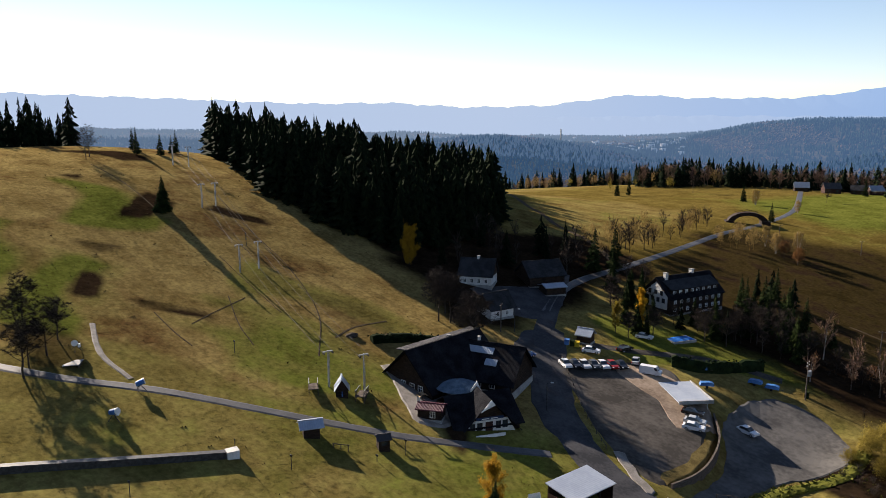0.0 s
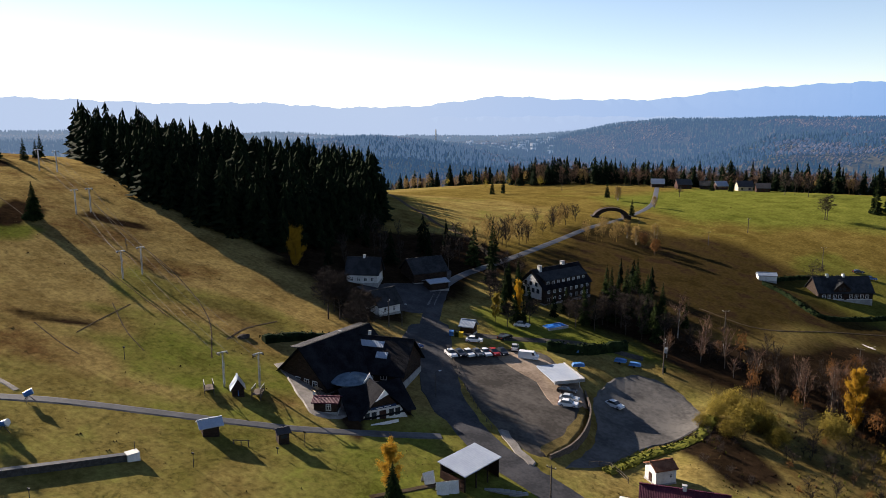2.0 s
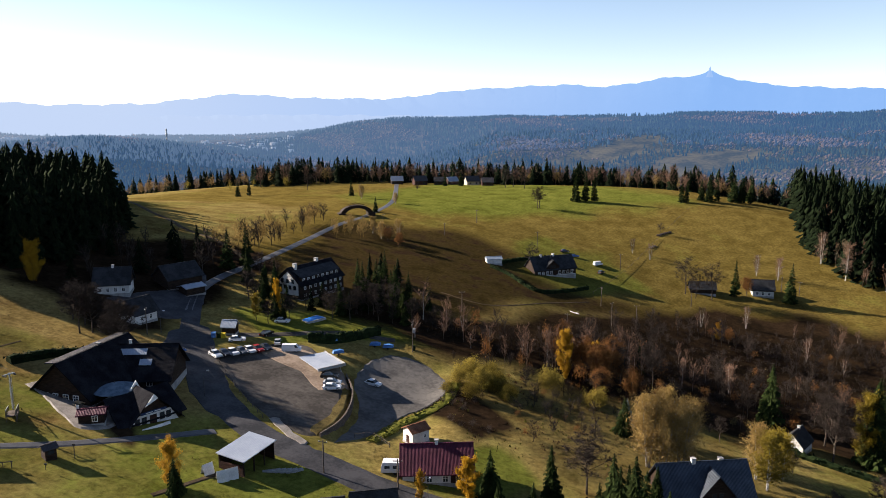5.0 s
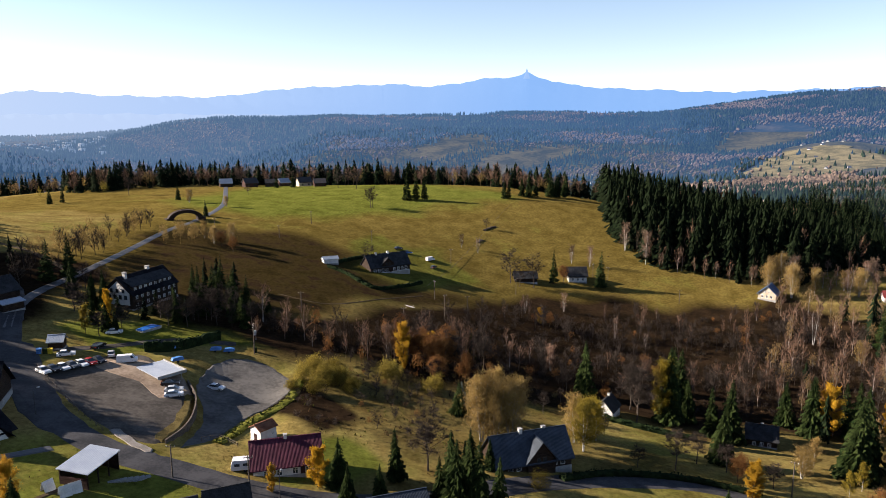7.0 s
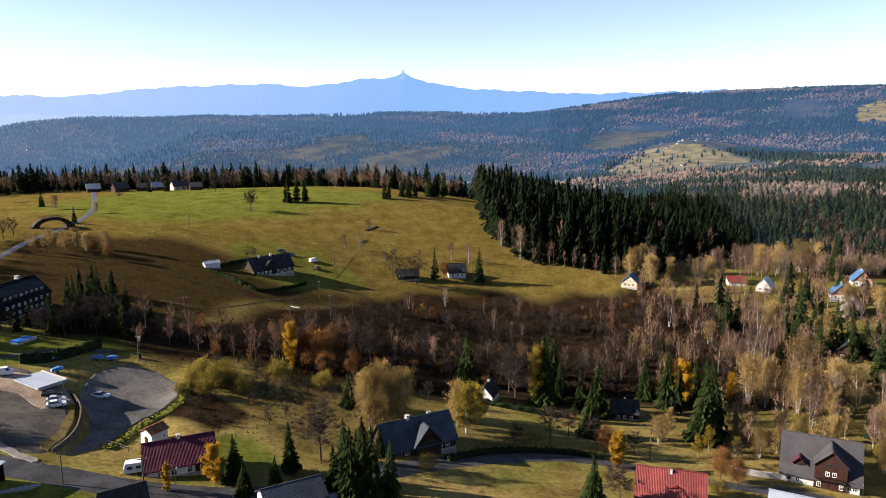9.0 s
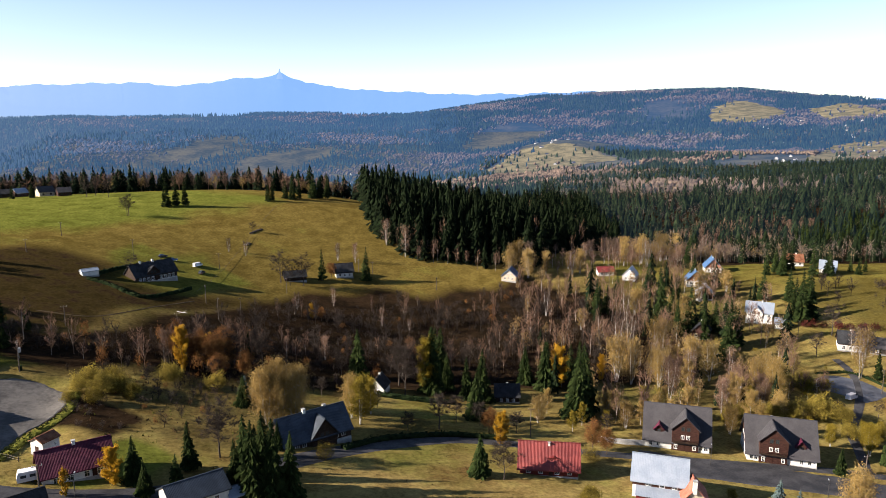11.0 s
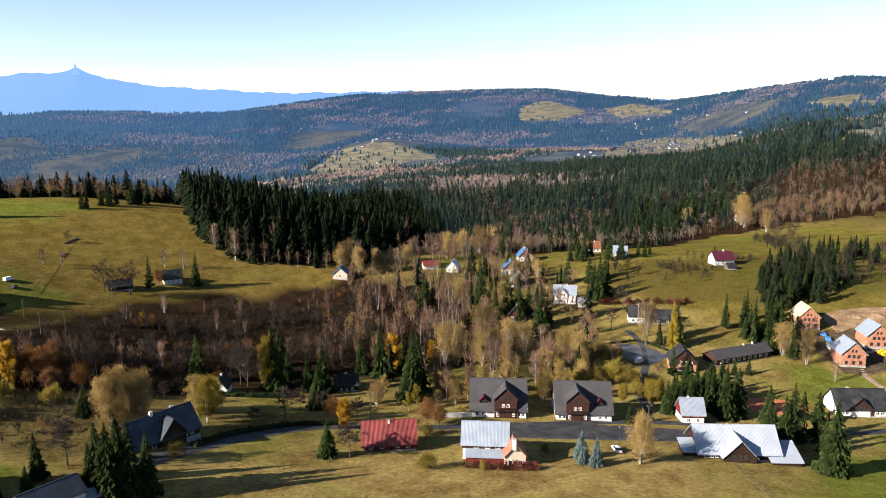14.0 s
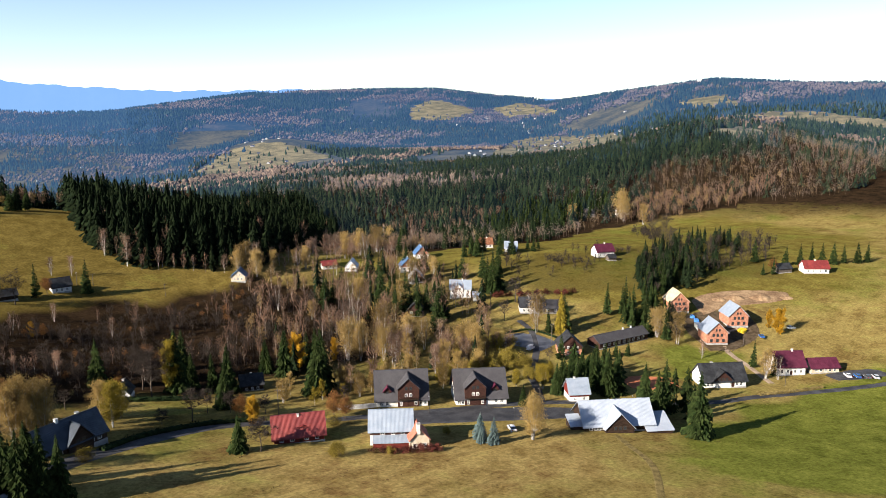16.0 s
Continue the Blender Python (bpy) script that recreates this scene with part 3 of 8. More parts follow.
def far_sheet(name, r0, r1, nr, material, label, step=0.5):
    rs = np.geomspace(r0, r1, nr)
    bs = np.radians(np.concatenate([np.arange(-180, -90, 10), np.arange(-90, 96, step), np.arange(96, 180, 10), [180.0]]))
    R, B = np.meshgrid(rs, bs, indexing="ij")
    X, Y = R * np.sin(B), R * np.cos(B)
    Z = height(X, Y)
    n, m = R.shape
    i = (np.arange(n - 1)[:, None] * m + np.arange(m - 1)).ravel()
    me = bpy.data.meshes.new(name)
    me.from_pydata(np.stack([X, Y, Z], -1).reshape(-1, 3).tolist(), [], np.stack([i, i + m, i + m + 1, i + 1], 1)[:, ::-1].tolist())
    me.polygons.foreach_set("use_smooth", np.ones(len(me.polygons), bool))
    me.materials.append(material)
    return tagged(new(name, me), label, "backdrop", kind="structure")


# Haze over the far land is painted in as bluish glow.
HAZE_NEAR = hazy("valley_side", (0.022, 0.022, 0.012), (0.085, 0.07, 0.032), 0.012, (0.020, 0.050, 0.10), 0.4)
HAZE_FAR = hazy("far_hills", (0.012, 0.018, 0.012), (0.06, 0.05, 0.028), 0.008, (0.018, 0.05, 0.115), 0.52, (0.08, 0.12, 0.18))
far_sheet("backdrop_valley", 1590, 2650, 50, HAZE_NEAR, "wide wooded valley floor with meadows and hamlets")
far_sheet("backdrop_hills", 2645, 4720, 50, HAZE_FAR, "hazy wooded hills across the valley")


def mountains(name, r, low, knots, haze_glow, label):
    """A far ridge: bearings and the heights of its skyline above the eye, in degrees."""
    bs = np.arange(-110, 110, 0.25)
    e = np.interp(bs, [k[0] for k in knots], [k[1] for k in knots])
    e = e + 0.05 * np.sin(bs * 1.9) + 0.03 * np.sin(bs * 5.3 + 1) + 0.012 * np.sin(bs * 17)
    V, F = [], []
    for k, b in enumerate(np.radians(bs)):
        top = 100 + r * math.tan(math.radians(e[k]))
        for j, (rr, z) in enumerate(((r - 160, low), (r - 70, low + (top - low) * 0.55), (r, top), (r + 60, low))):
            V.append((rr * math.sin(b), rr * math.cos(b), z))
        if k:
            for j in range(3):
                a = 4 * (k - 1) + j
                F.append((a, a + 4, a + 5, a + 1))
    me = bpy.data.meshes.new(name)
    me.from_pydata(V, [], F)
    me.polygons.foreach_set("use_smooth", np.ones(len(me.polygons), bool))
    # nearly all of the ridge's colour is haze painted as emission
    me.materials.append(hazy(name + "_air", (0.03, 0.05, 0.06), (0.07, 0.09, 0.10), 0.004, haze_glow, 0.9, (0.16, 0.21, 0.28)))
    return tagged(new(name, me), label, "backdrop", kind="structure")


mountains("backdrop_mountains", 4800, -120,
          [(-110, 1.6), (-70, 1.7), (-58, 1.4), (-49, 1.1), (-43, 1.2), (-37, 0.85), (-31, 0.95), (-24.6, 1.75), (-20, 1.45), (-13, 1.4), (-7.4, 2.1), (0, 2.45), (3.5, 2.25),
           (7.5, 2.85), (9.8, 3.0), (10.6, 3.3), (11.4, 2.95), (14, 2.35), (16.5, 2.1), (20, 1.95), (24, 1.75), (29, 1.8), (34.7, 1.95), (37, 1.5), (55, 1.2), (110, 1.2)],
          (0.075, 0.15, 0.28), "long mountain ridge with a pointed summit tower, blue from painted haze")
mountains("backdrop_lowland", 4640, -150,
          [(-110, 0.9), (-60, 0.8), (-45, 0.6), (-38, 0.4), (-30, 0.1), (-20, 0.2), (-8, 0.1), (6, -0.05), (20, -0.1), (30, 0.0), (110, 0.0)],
          (0.115, 0.175, 0.275), "lowland before the mountains, its pale mist painted as glow")


# ---- roads, lots and paths ----
strip("road_main", [(-112, 226), (-106, 214), (-99, 196), (-88, 174), (-72, 154), (-56, 141), (-42, 136), (-26, 131), (-8, 130), (10, 136), (28, 147), (52, 155), (76, 156), (105, 140), (140, 122), (171, 106), (217, 71), (245, 58), (287, 30), (330, 0)], [5, 7, 10, 10, 8.5, 6.5, 6, 5.5, 5, 5, 5], MAT["asphalt"], label="narrow asphalt road through the village")
strip("path_slope", [(-160, 45), (-140, 66), (-123, 82), (-112, 95), (-98, 107.5), (-83.5, 119.6), (-74, 128.5), (-64, 138)], 3.0, MAT["wet_asphalt"], label="pale asphalt path across the slope", category="path")
strip("road_hill", [(-100, 196), (-105, 212), (-106, 228), (-104, 246), (-102, 272), (-101, 300), (-100.5, 338), (-97, 366), (-95, 395), (-95, 421), (-99, 450), (-118, 540)], 4.0, MAT["wet_asphalt"], label="lane climbing to the stone arch")
strip("road_hotel", [(-90, 184), (-76, 192), (-60, 204), (-44, 208)], 3.6, MAT["gravel_grey"], 0.12, label="gravel drive before the hotel")
strip("path_gravel", [(-139, 96), (-128, 92), (-118, 92)], 1.4, MAT["paving"], label="stony track down the slope", category="path")
strip("path_field", [(-40, 262), (-22, 262), (-2, 285), (14, 302)], 0.8, MAT["dirt"], label="trodden path through the meadow", category="path")
strip("path_barn", [(-62, 112), (-58, 120), (-55, 126)], 1.6, MAT["dirt"], label="earth track to the barn", category="path")
strip("road_lot", [(171, 108), (182, 118), (196, 132), (212, 142), (226, 152), (240, 166), (246, 178)], 4.0, MAT["asphalt"], 0.11, label="lane past the dark court")
strip("path_meadow", [(118, 34), (140, 48), (152, 62), (158, 70)], 3.0, MAT["dry_grass"], 0.05, label="faint track in the meadow", category="path")
strip("road_plots", [(262, 62), (275, 76), (288, 92), (306, 100), (322, 96)], 3.4, MAT["gravel_brown"], label="gravel lane to the building plots")
strip("path_wood", [(-225, 365), (-180, 310), (-159, 291), (-144, 277), (-126, 268), (-106, 250)], 3.0, MAT["dirt"], label="earth track along the wood", category="path")
patch("car_park_upper", UPPER_LOT, MAT["gravel_grey"], 0.14, label="gravel car park worn grey")
patch("car_park_sunny", [(-76, 183), (-66, 188), (-53, 183), (-47, 172), (-52, 166), (-60, 174), (-70, 178)], MAT["gravel_brown"], 0.20, label="tan gravel part of the car park")
patch("car_park_lower", LOWER_LOT, MAT["gravel_lower"], 0.14, label="lower car park of grey gravel")
patch("court_lot", [(222, 146), (236, 148), (238, 160), (230, 170), (219, 164)], MAT["pond"], 0.1, label="dark asphalt court ringed by a lane")
patch("yard_guesthouses", [(118, 140), (138, 124), (165, 104), (176, 92), (166, 88), (140, 104), (112, 126)], MAT["asphalt"], 0.12, label="asphalt yard before the guesthouses")
patch("terrace_lodge", [(-104, 137), (-98, 134), (-84, 126), (-80, 131), (-86, 139), (-100, 146)], MAT["paving"], 0.25, label="paved terrace beside the lodge")
patch("yard_lodge", [(-98, 182), (-92, 190), (-82, 176), (-70, 158), (-60, 147), (-66, 143), (-76, 151), (-86, 164), (-94, 170)], MAT["asphalt"], 0.07, label="asphalt yard beside the ski lodges")
patch("yard_hamlet", [(-122, 190), (-116, 203), (-108, 210), (-99, 204), (-98, 190), (-106, 186)], MAT["asphalt"], 0.07, label="dark yard between the shaded cottages")
patch("tennis_court", [(212, 96), (226, 84), (236, 94), (222, 106)], MAT["court"], 0.12, label="orange clay tennis court")
patch("car_lot_east", [(282, 44), (300, 30), (304, 38), (288, 50)], MAT["asphalt"], 0.12, label="small asphalt car lot")
patch("earth_bank", [(318, 118), (336, 132), (362, 122), (380, 100), (366, 96), (340, 112)], MAT["earth_heap"], 0.25, label="bare bank of dug earth")
patch("building_plot", [(280, 96), (300, 120), (322, 122), (336, 104), (318, 88), (292, 88)], MAT["dirt"], 0.1, label="trampled building ground")


# ---- houses ----
def window(parent, x, y, z, w, h, face, frame="frame_white"):
    """A framed pane on a wall; face: the way it looks, f b l r."""
    d = 0.05
    F, P, S, B = Mesh(), Mesh(), Mesh(), Mesh()

    def put(mesh, u0, u1, z0, z1, o0, o1):
        if face == "f":
            mesh.box(x + u0, x + u1, y - o1, y - o0, z0, z1)
        elif face == "b":
            mesh.box(x + u0, x + u1, y + o0, y + o1, z0, z1)
        elif face == "l":
            mesh.box(x - o1, x - o0, y + u0, y + u1, z0, z1)
        else:
            mesh.box(x + o0, x + o1, y + u0, y + u1, z0, z1)

    t = 0.1
    sides = [(-w / 2 - t, z - t), (w / 2 + t, z - t), (w / 2 + t, z + h + t), (-w / 2 - t, z + h + t), (-w / 2, z), (w / 2, z), (w / 2, z + h), (-w / 2, z + h)]
    spot = {"f": lambda u, o: (x + u, y - o), "b": lambda u, o: (x + u, y + o), "l": lambda u, o: (x - o, y + u), "r": lambda u, o: (x + o, y + u)}[face]
    F.add([(*spot(u, o), v) for o in (0.0, d + 0.04) for u, v in sides],
          [q for i in range(4) for j in [(i + 1) % 4] for q in ((i, j, j + 4, i + 4), (i + 8, i + 12, j + 12, j + 8), (i, i + 8, j + 8, j), (i + 4, j + 4, j + 12, i + 12))])
    put(S, -0.03, 0.03, z, z + h, d, d + 0.03)
    put(B, -w / 2, w / 2, z + h * 0.62, z + h * 0.62 + 0.05, d, d + 0.025)
    put(P, -w / 2, w / 2, z, z + h, 0.0, d)
    wd = part("window", F, MAT[frame], parent)
    part("pane", P, MAT["glass"], wd)
    part("mullion", S, MAT[frame], wd)
    part("glazing_bar", B, MAT[frame], wd)
    return wd


def door(parent, x, y, z, w, h, face, material="wood_brown"):
    M = Mesh()
    if face == "f":
        M.box(x - w / 2, x + w / 2, y - 0.08, y, z, z + h).box(x - w / 2 + 0.12, x + w / 2 - 0.12, y - 0.1, y, z + 1.2, z + h - 0.15)
    elif face == "r":
        M.box(x, x + 0.08, y - w / 2, y + w / 2, z, z + h).box(x, x + 0.1, y - w / 2 + 0.12, y + w / 2 - 0.12, z + 1.2, z + h - 0.15)
    else:
        M.box(x - 0.08, x, y - w / 2, y + w / 2, z, z + h).box(x - 0.1, x, y - w / 2 + 0.12, y + w / 2 - 0.12, z + 1.2, z + h - 0.15)
    return part("door", M, MAT[material], parent)


def gable_walls(L, W, z0, h, rise, t=0.0):
    """Walls of a gabled house as one shell."""
    a, b = L / 2 - t, W / 2 - t
    return Mesh().add([(-a, -b, z0), (a, -b, z0), (a, b, z0), (-a, b, z0), (-a, -b, h), (a, -b, h), (a, b, h), (-a, b, h), (-a, 0, h + rise), (a, 0, h + rise)],
                      [(3, 2, 1, 0), (0, 1, 5, 4), (2, 3, 7, 6), (1, 2, 6, 9, 5), (3, 0, 4, 8, 7), (4, 5, 9, 8), (6, 7, 8, 9)])


def roof_pair(parent, L, W, h, rise, over, material, thick=0.22, cx=0.0, cy=0.0, along="x", hip=0.0):
    """Two pitched plates and a ridge cap."""
    k = rise / (W / 2)
    e = W / 2 + over
    ze, zr = h - over * k + thick, h + rise + thick
    l = L / 2 + over
    for s, nm in ((-1, "roof"), (1, "roof")):
        q = [(-l, s * e, ze), (l, s * e, ze), (l - hip, 0, zr), (-l + hip, 0, zr)]
        if s > 0:
            q = q[::-1]
        if along == "y":
            q = [(-p[1], p[0], p[2]) for p in q]
        part(nm, Mesh().slab([(p[0] + cx, p[1] + cy, p[2]) for p in q], thick), MAT[material], parent)
    c = Mesh()
    r = l - hip + 0.02
    if along == "x":
        c.box(cx - r, cx + r, cy - 0.15, cy + 0.15, zr - 0.06, zr + 0.06)
    else:
        c.box(cx - 0.15, cx + 0.15, cy - r, cy + r, zr - 0.06, zr + 0.06)
    part("ridge_cap", c, MAT[material], parent)
    if hip:
        for s in (-1, 1):
            q = [(s * l, -e, ze), (s * l, e, ze), (s * (l - hip), 0, zr)]
            q = q if s > 0 else q[::-1]
            if along == "y":
                q = [(-p[1], p[0], p[2]) for p in q]
            part("roof_hip", Mesh().slab([(p[0] + cx, p[1] + cy, p[2]) for p in q], thick), MAT[material], parent)


def chimney(parent, x, y, z0, z1, w=0.7, material="plaster"):
    c = part("chimney", Mesh().box(x - w / 2, x + w / 2, y - w / 2, y + w / 2, z0, z1), MAT[material], parent)
    part("chimney_cap", Mesh().box(x - w / 2 - 0.1, x + w / 2 + 0.1, y - w / 2 - 0.1, y + w / 2 + 0.1, z1, z1 + 0.12), MAT["concrete"], c)


def cross_gable(root, x, w, depth, z_eave, rise, z0, wall, roof, W, proud=0.3, windows=2, low=None, balcony=False):
    """A gable that stands forward of the long front, with its own roof running back."""
    y0, y1 = -W / 2 - proud, -W / 2 + depth
    g = Mesh().add([(x - w / 2, y0, z0), (x + w / 2, y0, z0), (x + w / 2, y1, z0), (x - w / 2, y1, z0), (x - w / 2, y0, z_eave), (x + w / 2, y0, z_eave), (x + w / 2, y1, z_eave), (x - w / 2, y1, z_eave), (x, y0, z_eave + rise), (x, y1, z_eave + rise)],
                   [(3, 2, 1, 0), (0, 1, 5, 8, 4), (1, 2, 6, 5), (2, 3, 7, 9, 6), (3, 0, 4, 7), (4, 8, 9, 7), (8, 5, 6, 9)])
    part("gable", g, MAT[wall], root)
    roof_pair(root, y1 - y0, w, z_eave, rise, 0.45, roof, 0.18, cx=x, cy=(y0 + y1) / 2, along="y")
    if windows:
        for i in range(windows):
            u = x + (i - (windows - 1) / 2) * min(1.5, w / (windows + 0.6))
            window(root, u, y0, z_eave - 0.5 if rise > 1.5 else z_eave - 1.2, 0.75, 1.0, "f", "trim_dark")
            if low:
                window(root, u, y0, low, 0.75, 1.0, "f")
    if balcony:
        b = Mesh()
        for i in range(9):
            b.box(x - w / 2 + 0.4 + i * (w - 0.9) / 8, x - w / 2 + 0.47 + i * (w - 0.9) / 8, y0 - 1.0, y0 - 0.94, low - 0.8, low + 0.2)
        b.box(x - w / 2 + 0.3, x + w / 2 - 0.3, y0 - 1.03, y0 - 0.92, low + 0.2, low + 0.28).box(x - w / 2 + 0.3, x + w / 2 - 0.3, y0 - 1.05, y0, low - 0.95, low - 0.8)
        part("balcony", b, MAT["wood_dark"], root)


def house(label, L, W, h, rise, front, head, wall="plaster", upper=None, split=None, roof="roof_slate", over=0.6, windows=(), chimneys=(), doors=(), base=None, hip=0.0, name="house", group="", category="house", dz=0.0, frame="frame_white"):
    """A gabled house. front: the middle of its front wall's foot; head: the way its ridge runs, in degrees."""
    a = radians(head)
    cx, cy = front[0] - math.sin(a) * W / 2, front[1] + math.cos(a) * W / 2
    zs = [ground_z(cx + math.cos(a) * u * L / 2 - math.sin(a) * v * W / 2, cy + math.sin(a) * u * L / 2 + math.cos(a) * v * W / 2) for u in (-1, 1) for v in (-1, 1)]
    z = ground_z(*front) * 0.7 + 0.3 * sum(zs) / 4 + dz
    root = thing(name, label, category, pose(cx, cy, z, 0, 0, head), group)
    FEET.append((cx, cy, 0.42 * (L + W) + 1.5))
    drop = min(zs) - z - 0.8
    if upper:
        part("wall", Mesh().box(-L / 2, L / 2, -W / 2, W / 2, drop, split), MAT[wall], root)
        g = gable_walls(L + 0.16, W + 0.16, split, h, rise)
        part("upper_wall", g, MAT[upper], root, "timber-clad upper wall")
    else:
        part("wall", gable_walls(L, W, drop, h, rise), MAT[wall], root)
    part("plinth", Mesh().box(-L / 2 - 0.1, L / 2 + 0.1, -W / 2 - 0.1, W / 2 + 0.1, drop - 0.2, 0.35), MAT[base or "concrete"], root)
    roof_pair(root, L, W, h, rise, over, roof, hip=hip)
    o = 0.09 if upper else 0.0
    for face, u, zz, w, hh in windows:
        off = o if (upper and zz > split) else 0.0
        if face in "fb":
            window(root, u, (-W / 2 - off) if face == "f" else (W / 2 + off), zz, w, hh, face, frame)
        else:
            window(root, (-L / 2 - off) if face == "l" else (L / 2 + off), u, zz, w, hh, face, frame)
    for face, u, w, hh in doors:
        if face == "f":
            door(root, u, -W / 2, 0.05, w, hh, "f")
        elif face == "r":
            door(root, L / 2, u, 0.05, w, hh, "r")
        else:
            door(root, -L / 2, u, 0.05, w, hh, "l")
    for x, y, up, w in chimneys:
        zc = h + rise * (1 - abs(y) / (W / 2))
        chimney(root, x, y, zc - 0.8, zc + up, w)
    return root


def row(face, us, z, w=0.9, h=1.2):
    return [(face, u, z, w, h) for u in us]


# worn tracks on the ski slope
for line, w in (([(-161, 139), (-149, 137), (-131, 134)], 0.7), ([(-142, 128), (-130, 122), (-121, 119)], 0.8), ([(-140, 109), (-131, 108), (-125, 108)], 1.0), ([(-117, 137), (-119, 145), (-118, 154)], 1.6),
                ([(-187, 152), (-171, 149), (-160, 148)], 0.6), ([(-236, 144), (-212, 143), (-189, 140)], 0.8), ([(-133, 113), (-136, 120), (-140, 131)], 0.8), ([(-200, 165), (-175, 158), (-150, 152), (-128, 142), (-112, 128)], 0.9)):
    strip("path_worn", line, 0.45 * w, MAT["dirt"], 0.05, label="worn earth track on the ski slope", category="path")
# two like guesthouses above the yard
for fx, fy, gx, flip in ((130.3, 136.1, 1.0, 1), (151.6, 118.9, -1.0, -1)):
    g = house("large guesthouse with grey shingle roof, brown gable and white base", 17.5, 14.0, 3.0, 7.8, (fx, fy), -39, "plaster", "wood_brown", 3.0, "roof_grey", 0.7,
              row("f", [-7 * flip, -5 * flip, 6.5 * flip, 7.7 * flip], 0.9, 0.8, 1.2) + row("l", [-3, 0, 3], 3.8), [(-2, 1.0, 0.9, 0.5), (4, 2.0, 0.8, 0.5)], [], name="guesthouse", group="guesthouses", category="guesthouse")
    cross_gable(g, gx * 2.2, 7.2, 7.5, 6.8, 3.5, 0.1, "wood_brown", "roof_grey", 14.0, 0.5, 2, 3.9, True)
    for u in (-0.75, 0.75):
        door(g, gx * 2.2 + u, -7.5, 0.05, 1.2, 2.1, "f")
        window(g, gx * 2.2 + 2.0 * u + math.copysign(1.0, u), -7.5, 0.9, 0.7, 1.1, "f")
    cross_gable(g, -gx * 4.9, 2.4, 4.6, 5.5, 1.3, 3.6, "wood_brown", "roof_maroon", 14.0, -1.3, 1)
g = house("house with pale blue metal roof, timber storey and white ends", 11.9, 9.0, 4.8, 4.2, (101, 108.4), -41, "plaster", "wood_brown", 3.4, "roof_metal", 0.6, row("f", [-2.4, 0.6, 3.4], 3.55, 1.0, 1.0) + row("l", [-2, 2], 3.8), [], [("l", 0, 1.0, 2.0)])
part("porch_roof", Mesh().slab([(-5.2, -7.4, 2.2), (5.2, -7.4, 2.2), (5.2, -4.4, 3.4), (-5.2, -4.4, 3.4)], 0.15), MAT["roof_metal"], g)
part("porch_wall", Mesh().box(-5.0, 5.0, -7.0, -4.4, -1.5, 2.1), MAT["wood_red"], g)
house("small cottage with faded red roof and outside chimney", 6.5, 5.4, 3.4, 3.0, (108.7, 101.6), 56, "cream", None, None, "roof_salmon", 0.4, row("l", [-1.4, 1.4], 0.9), [(-3.4, 0.4, 2.2, 0.9)], [], name="cottage", category="cottage")
g = house("low house under a red metal roof", 14.2, 9.0, 2.4, 4.6, (83.3, 127.8), -30, "wood_red", None, None, "roof_red", 0.7, row("f", [-5, -2, 2, 5], 0.9), [(0, -0.6, 0.8, 0.5)], [("f", 0.5, 1.0, 2.0)])
cross_gable(g, 1.2, 2.0, 3.6, 4.2, 0.3, 2.6, "wood_brown", "roof_red", 9.0, -1.6, 1)
g = house("inn with broad white metal roof and dark timber gable", 22.0, 12.0, 2.6, 5.4, (163.0, 72.0), -39, "wood_dark", None, None, "roof_white", 0.8, row("f", [-9, -7.5, -6, -4.5], 0.9), [], [("f", -3.2, 1.2, 2.1)], name="inn", category="inn")
cross_gable(g, -0.5, 9.0, 9.0, 2.2, 4.6, -1.5, "wood_dark", "roof_white", 12.0, 2.4, 3)
part("annex_roof", Mesh().slab([(-15.4, -5.6, 2.2), (-10.8, -5.6, 2.2), (-10.8, 1.0, 3.6), (-15.4, 1.0, 3.6)], 0.2), MAT["roof_white"], g)
part("annex_wall", Mesh().box(-15.0, -11.0, -5.2, 0.8, -2, 2.1), MAT["wood_dark"], g)
part("annex_roof", Mesh().slab([(8.0, -8.6, 0.9), (17.0, -8.6, 0.9), (17.0, 0.2, 3.6), (8.0, 0.2, 3.6)], 0.2), MAT["roof_white"], g)
part("annex_wall", Mesh().box(8.4, 16.6, -8.2, 0.0, -2, 0.8), MAT["wood_dark"], g)
house("small red timber house with grey metal roof", 7.0, 7.4, 3.4, 4.0, (181.5, 99), -39, "plaster", "wood_red", 2.0, "roof_metal", 0.6, row("f", [-1.5, 1.5], 0.7, 0.8, 1.0), [(-1, 0, 0.6, 0.5)], name="cottage", category="cottage")
g = house("white house with dark slate roof and timber gable", 17.5, 10.0, 3.2, 5.2, (243, 73), -39, "plaster", None, None, "roof_slate", 0.7, row("f", [-7, -5.4, 5, 6.6], 1.0, 1.0, 1.2), [(-3, 1, 1.2, 0.8), (2, 2, 0.8, 0.6)], [("f", 3.4, 1.1, 2.1)])
cross_gable(g, -1.0, 7.0, 6.0, 3.6, 3.2, 2.4, "wood_brown", "roof_slate", 10.0, 0.4, 3)
part("ground_floor", Mesh().box(-4.3, 2.3, -5.3, -4.8, -1, 2.4), MAT["plaster"], g)
g = house("brick-and-timber lodge with dark gable roof", 9.0, 10.0, 4.2, 4.6, (234.4, 134.5), 45, "brick", "wood_brown", 2.8, "roof_slate", 0.6, row("l", [-3, -1, 1, 3], 3.2, 0.7, 0.9) + row("l", [-3, -1, 1, 3], 1.0, 0.7, 0.9), [], name="lodge", category="lodge")
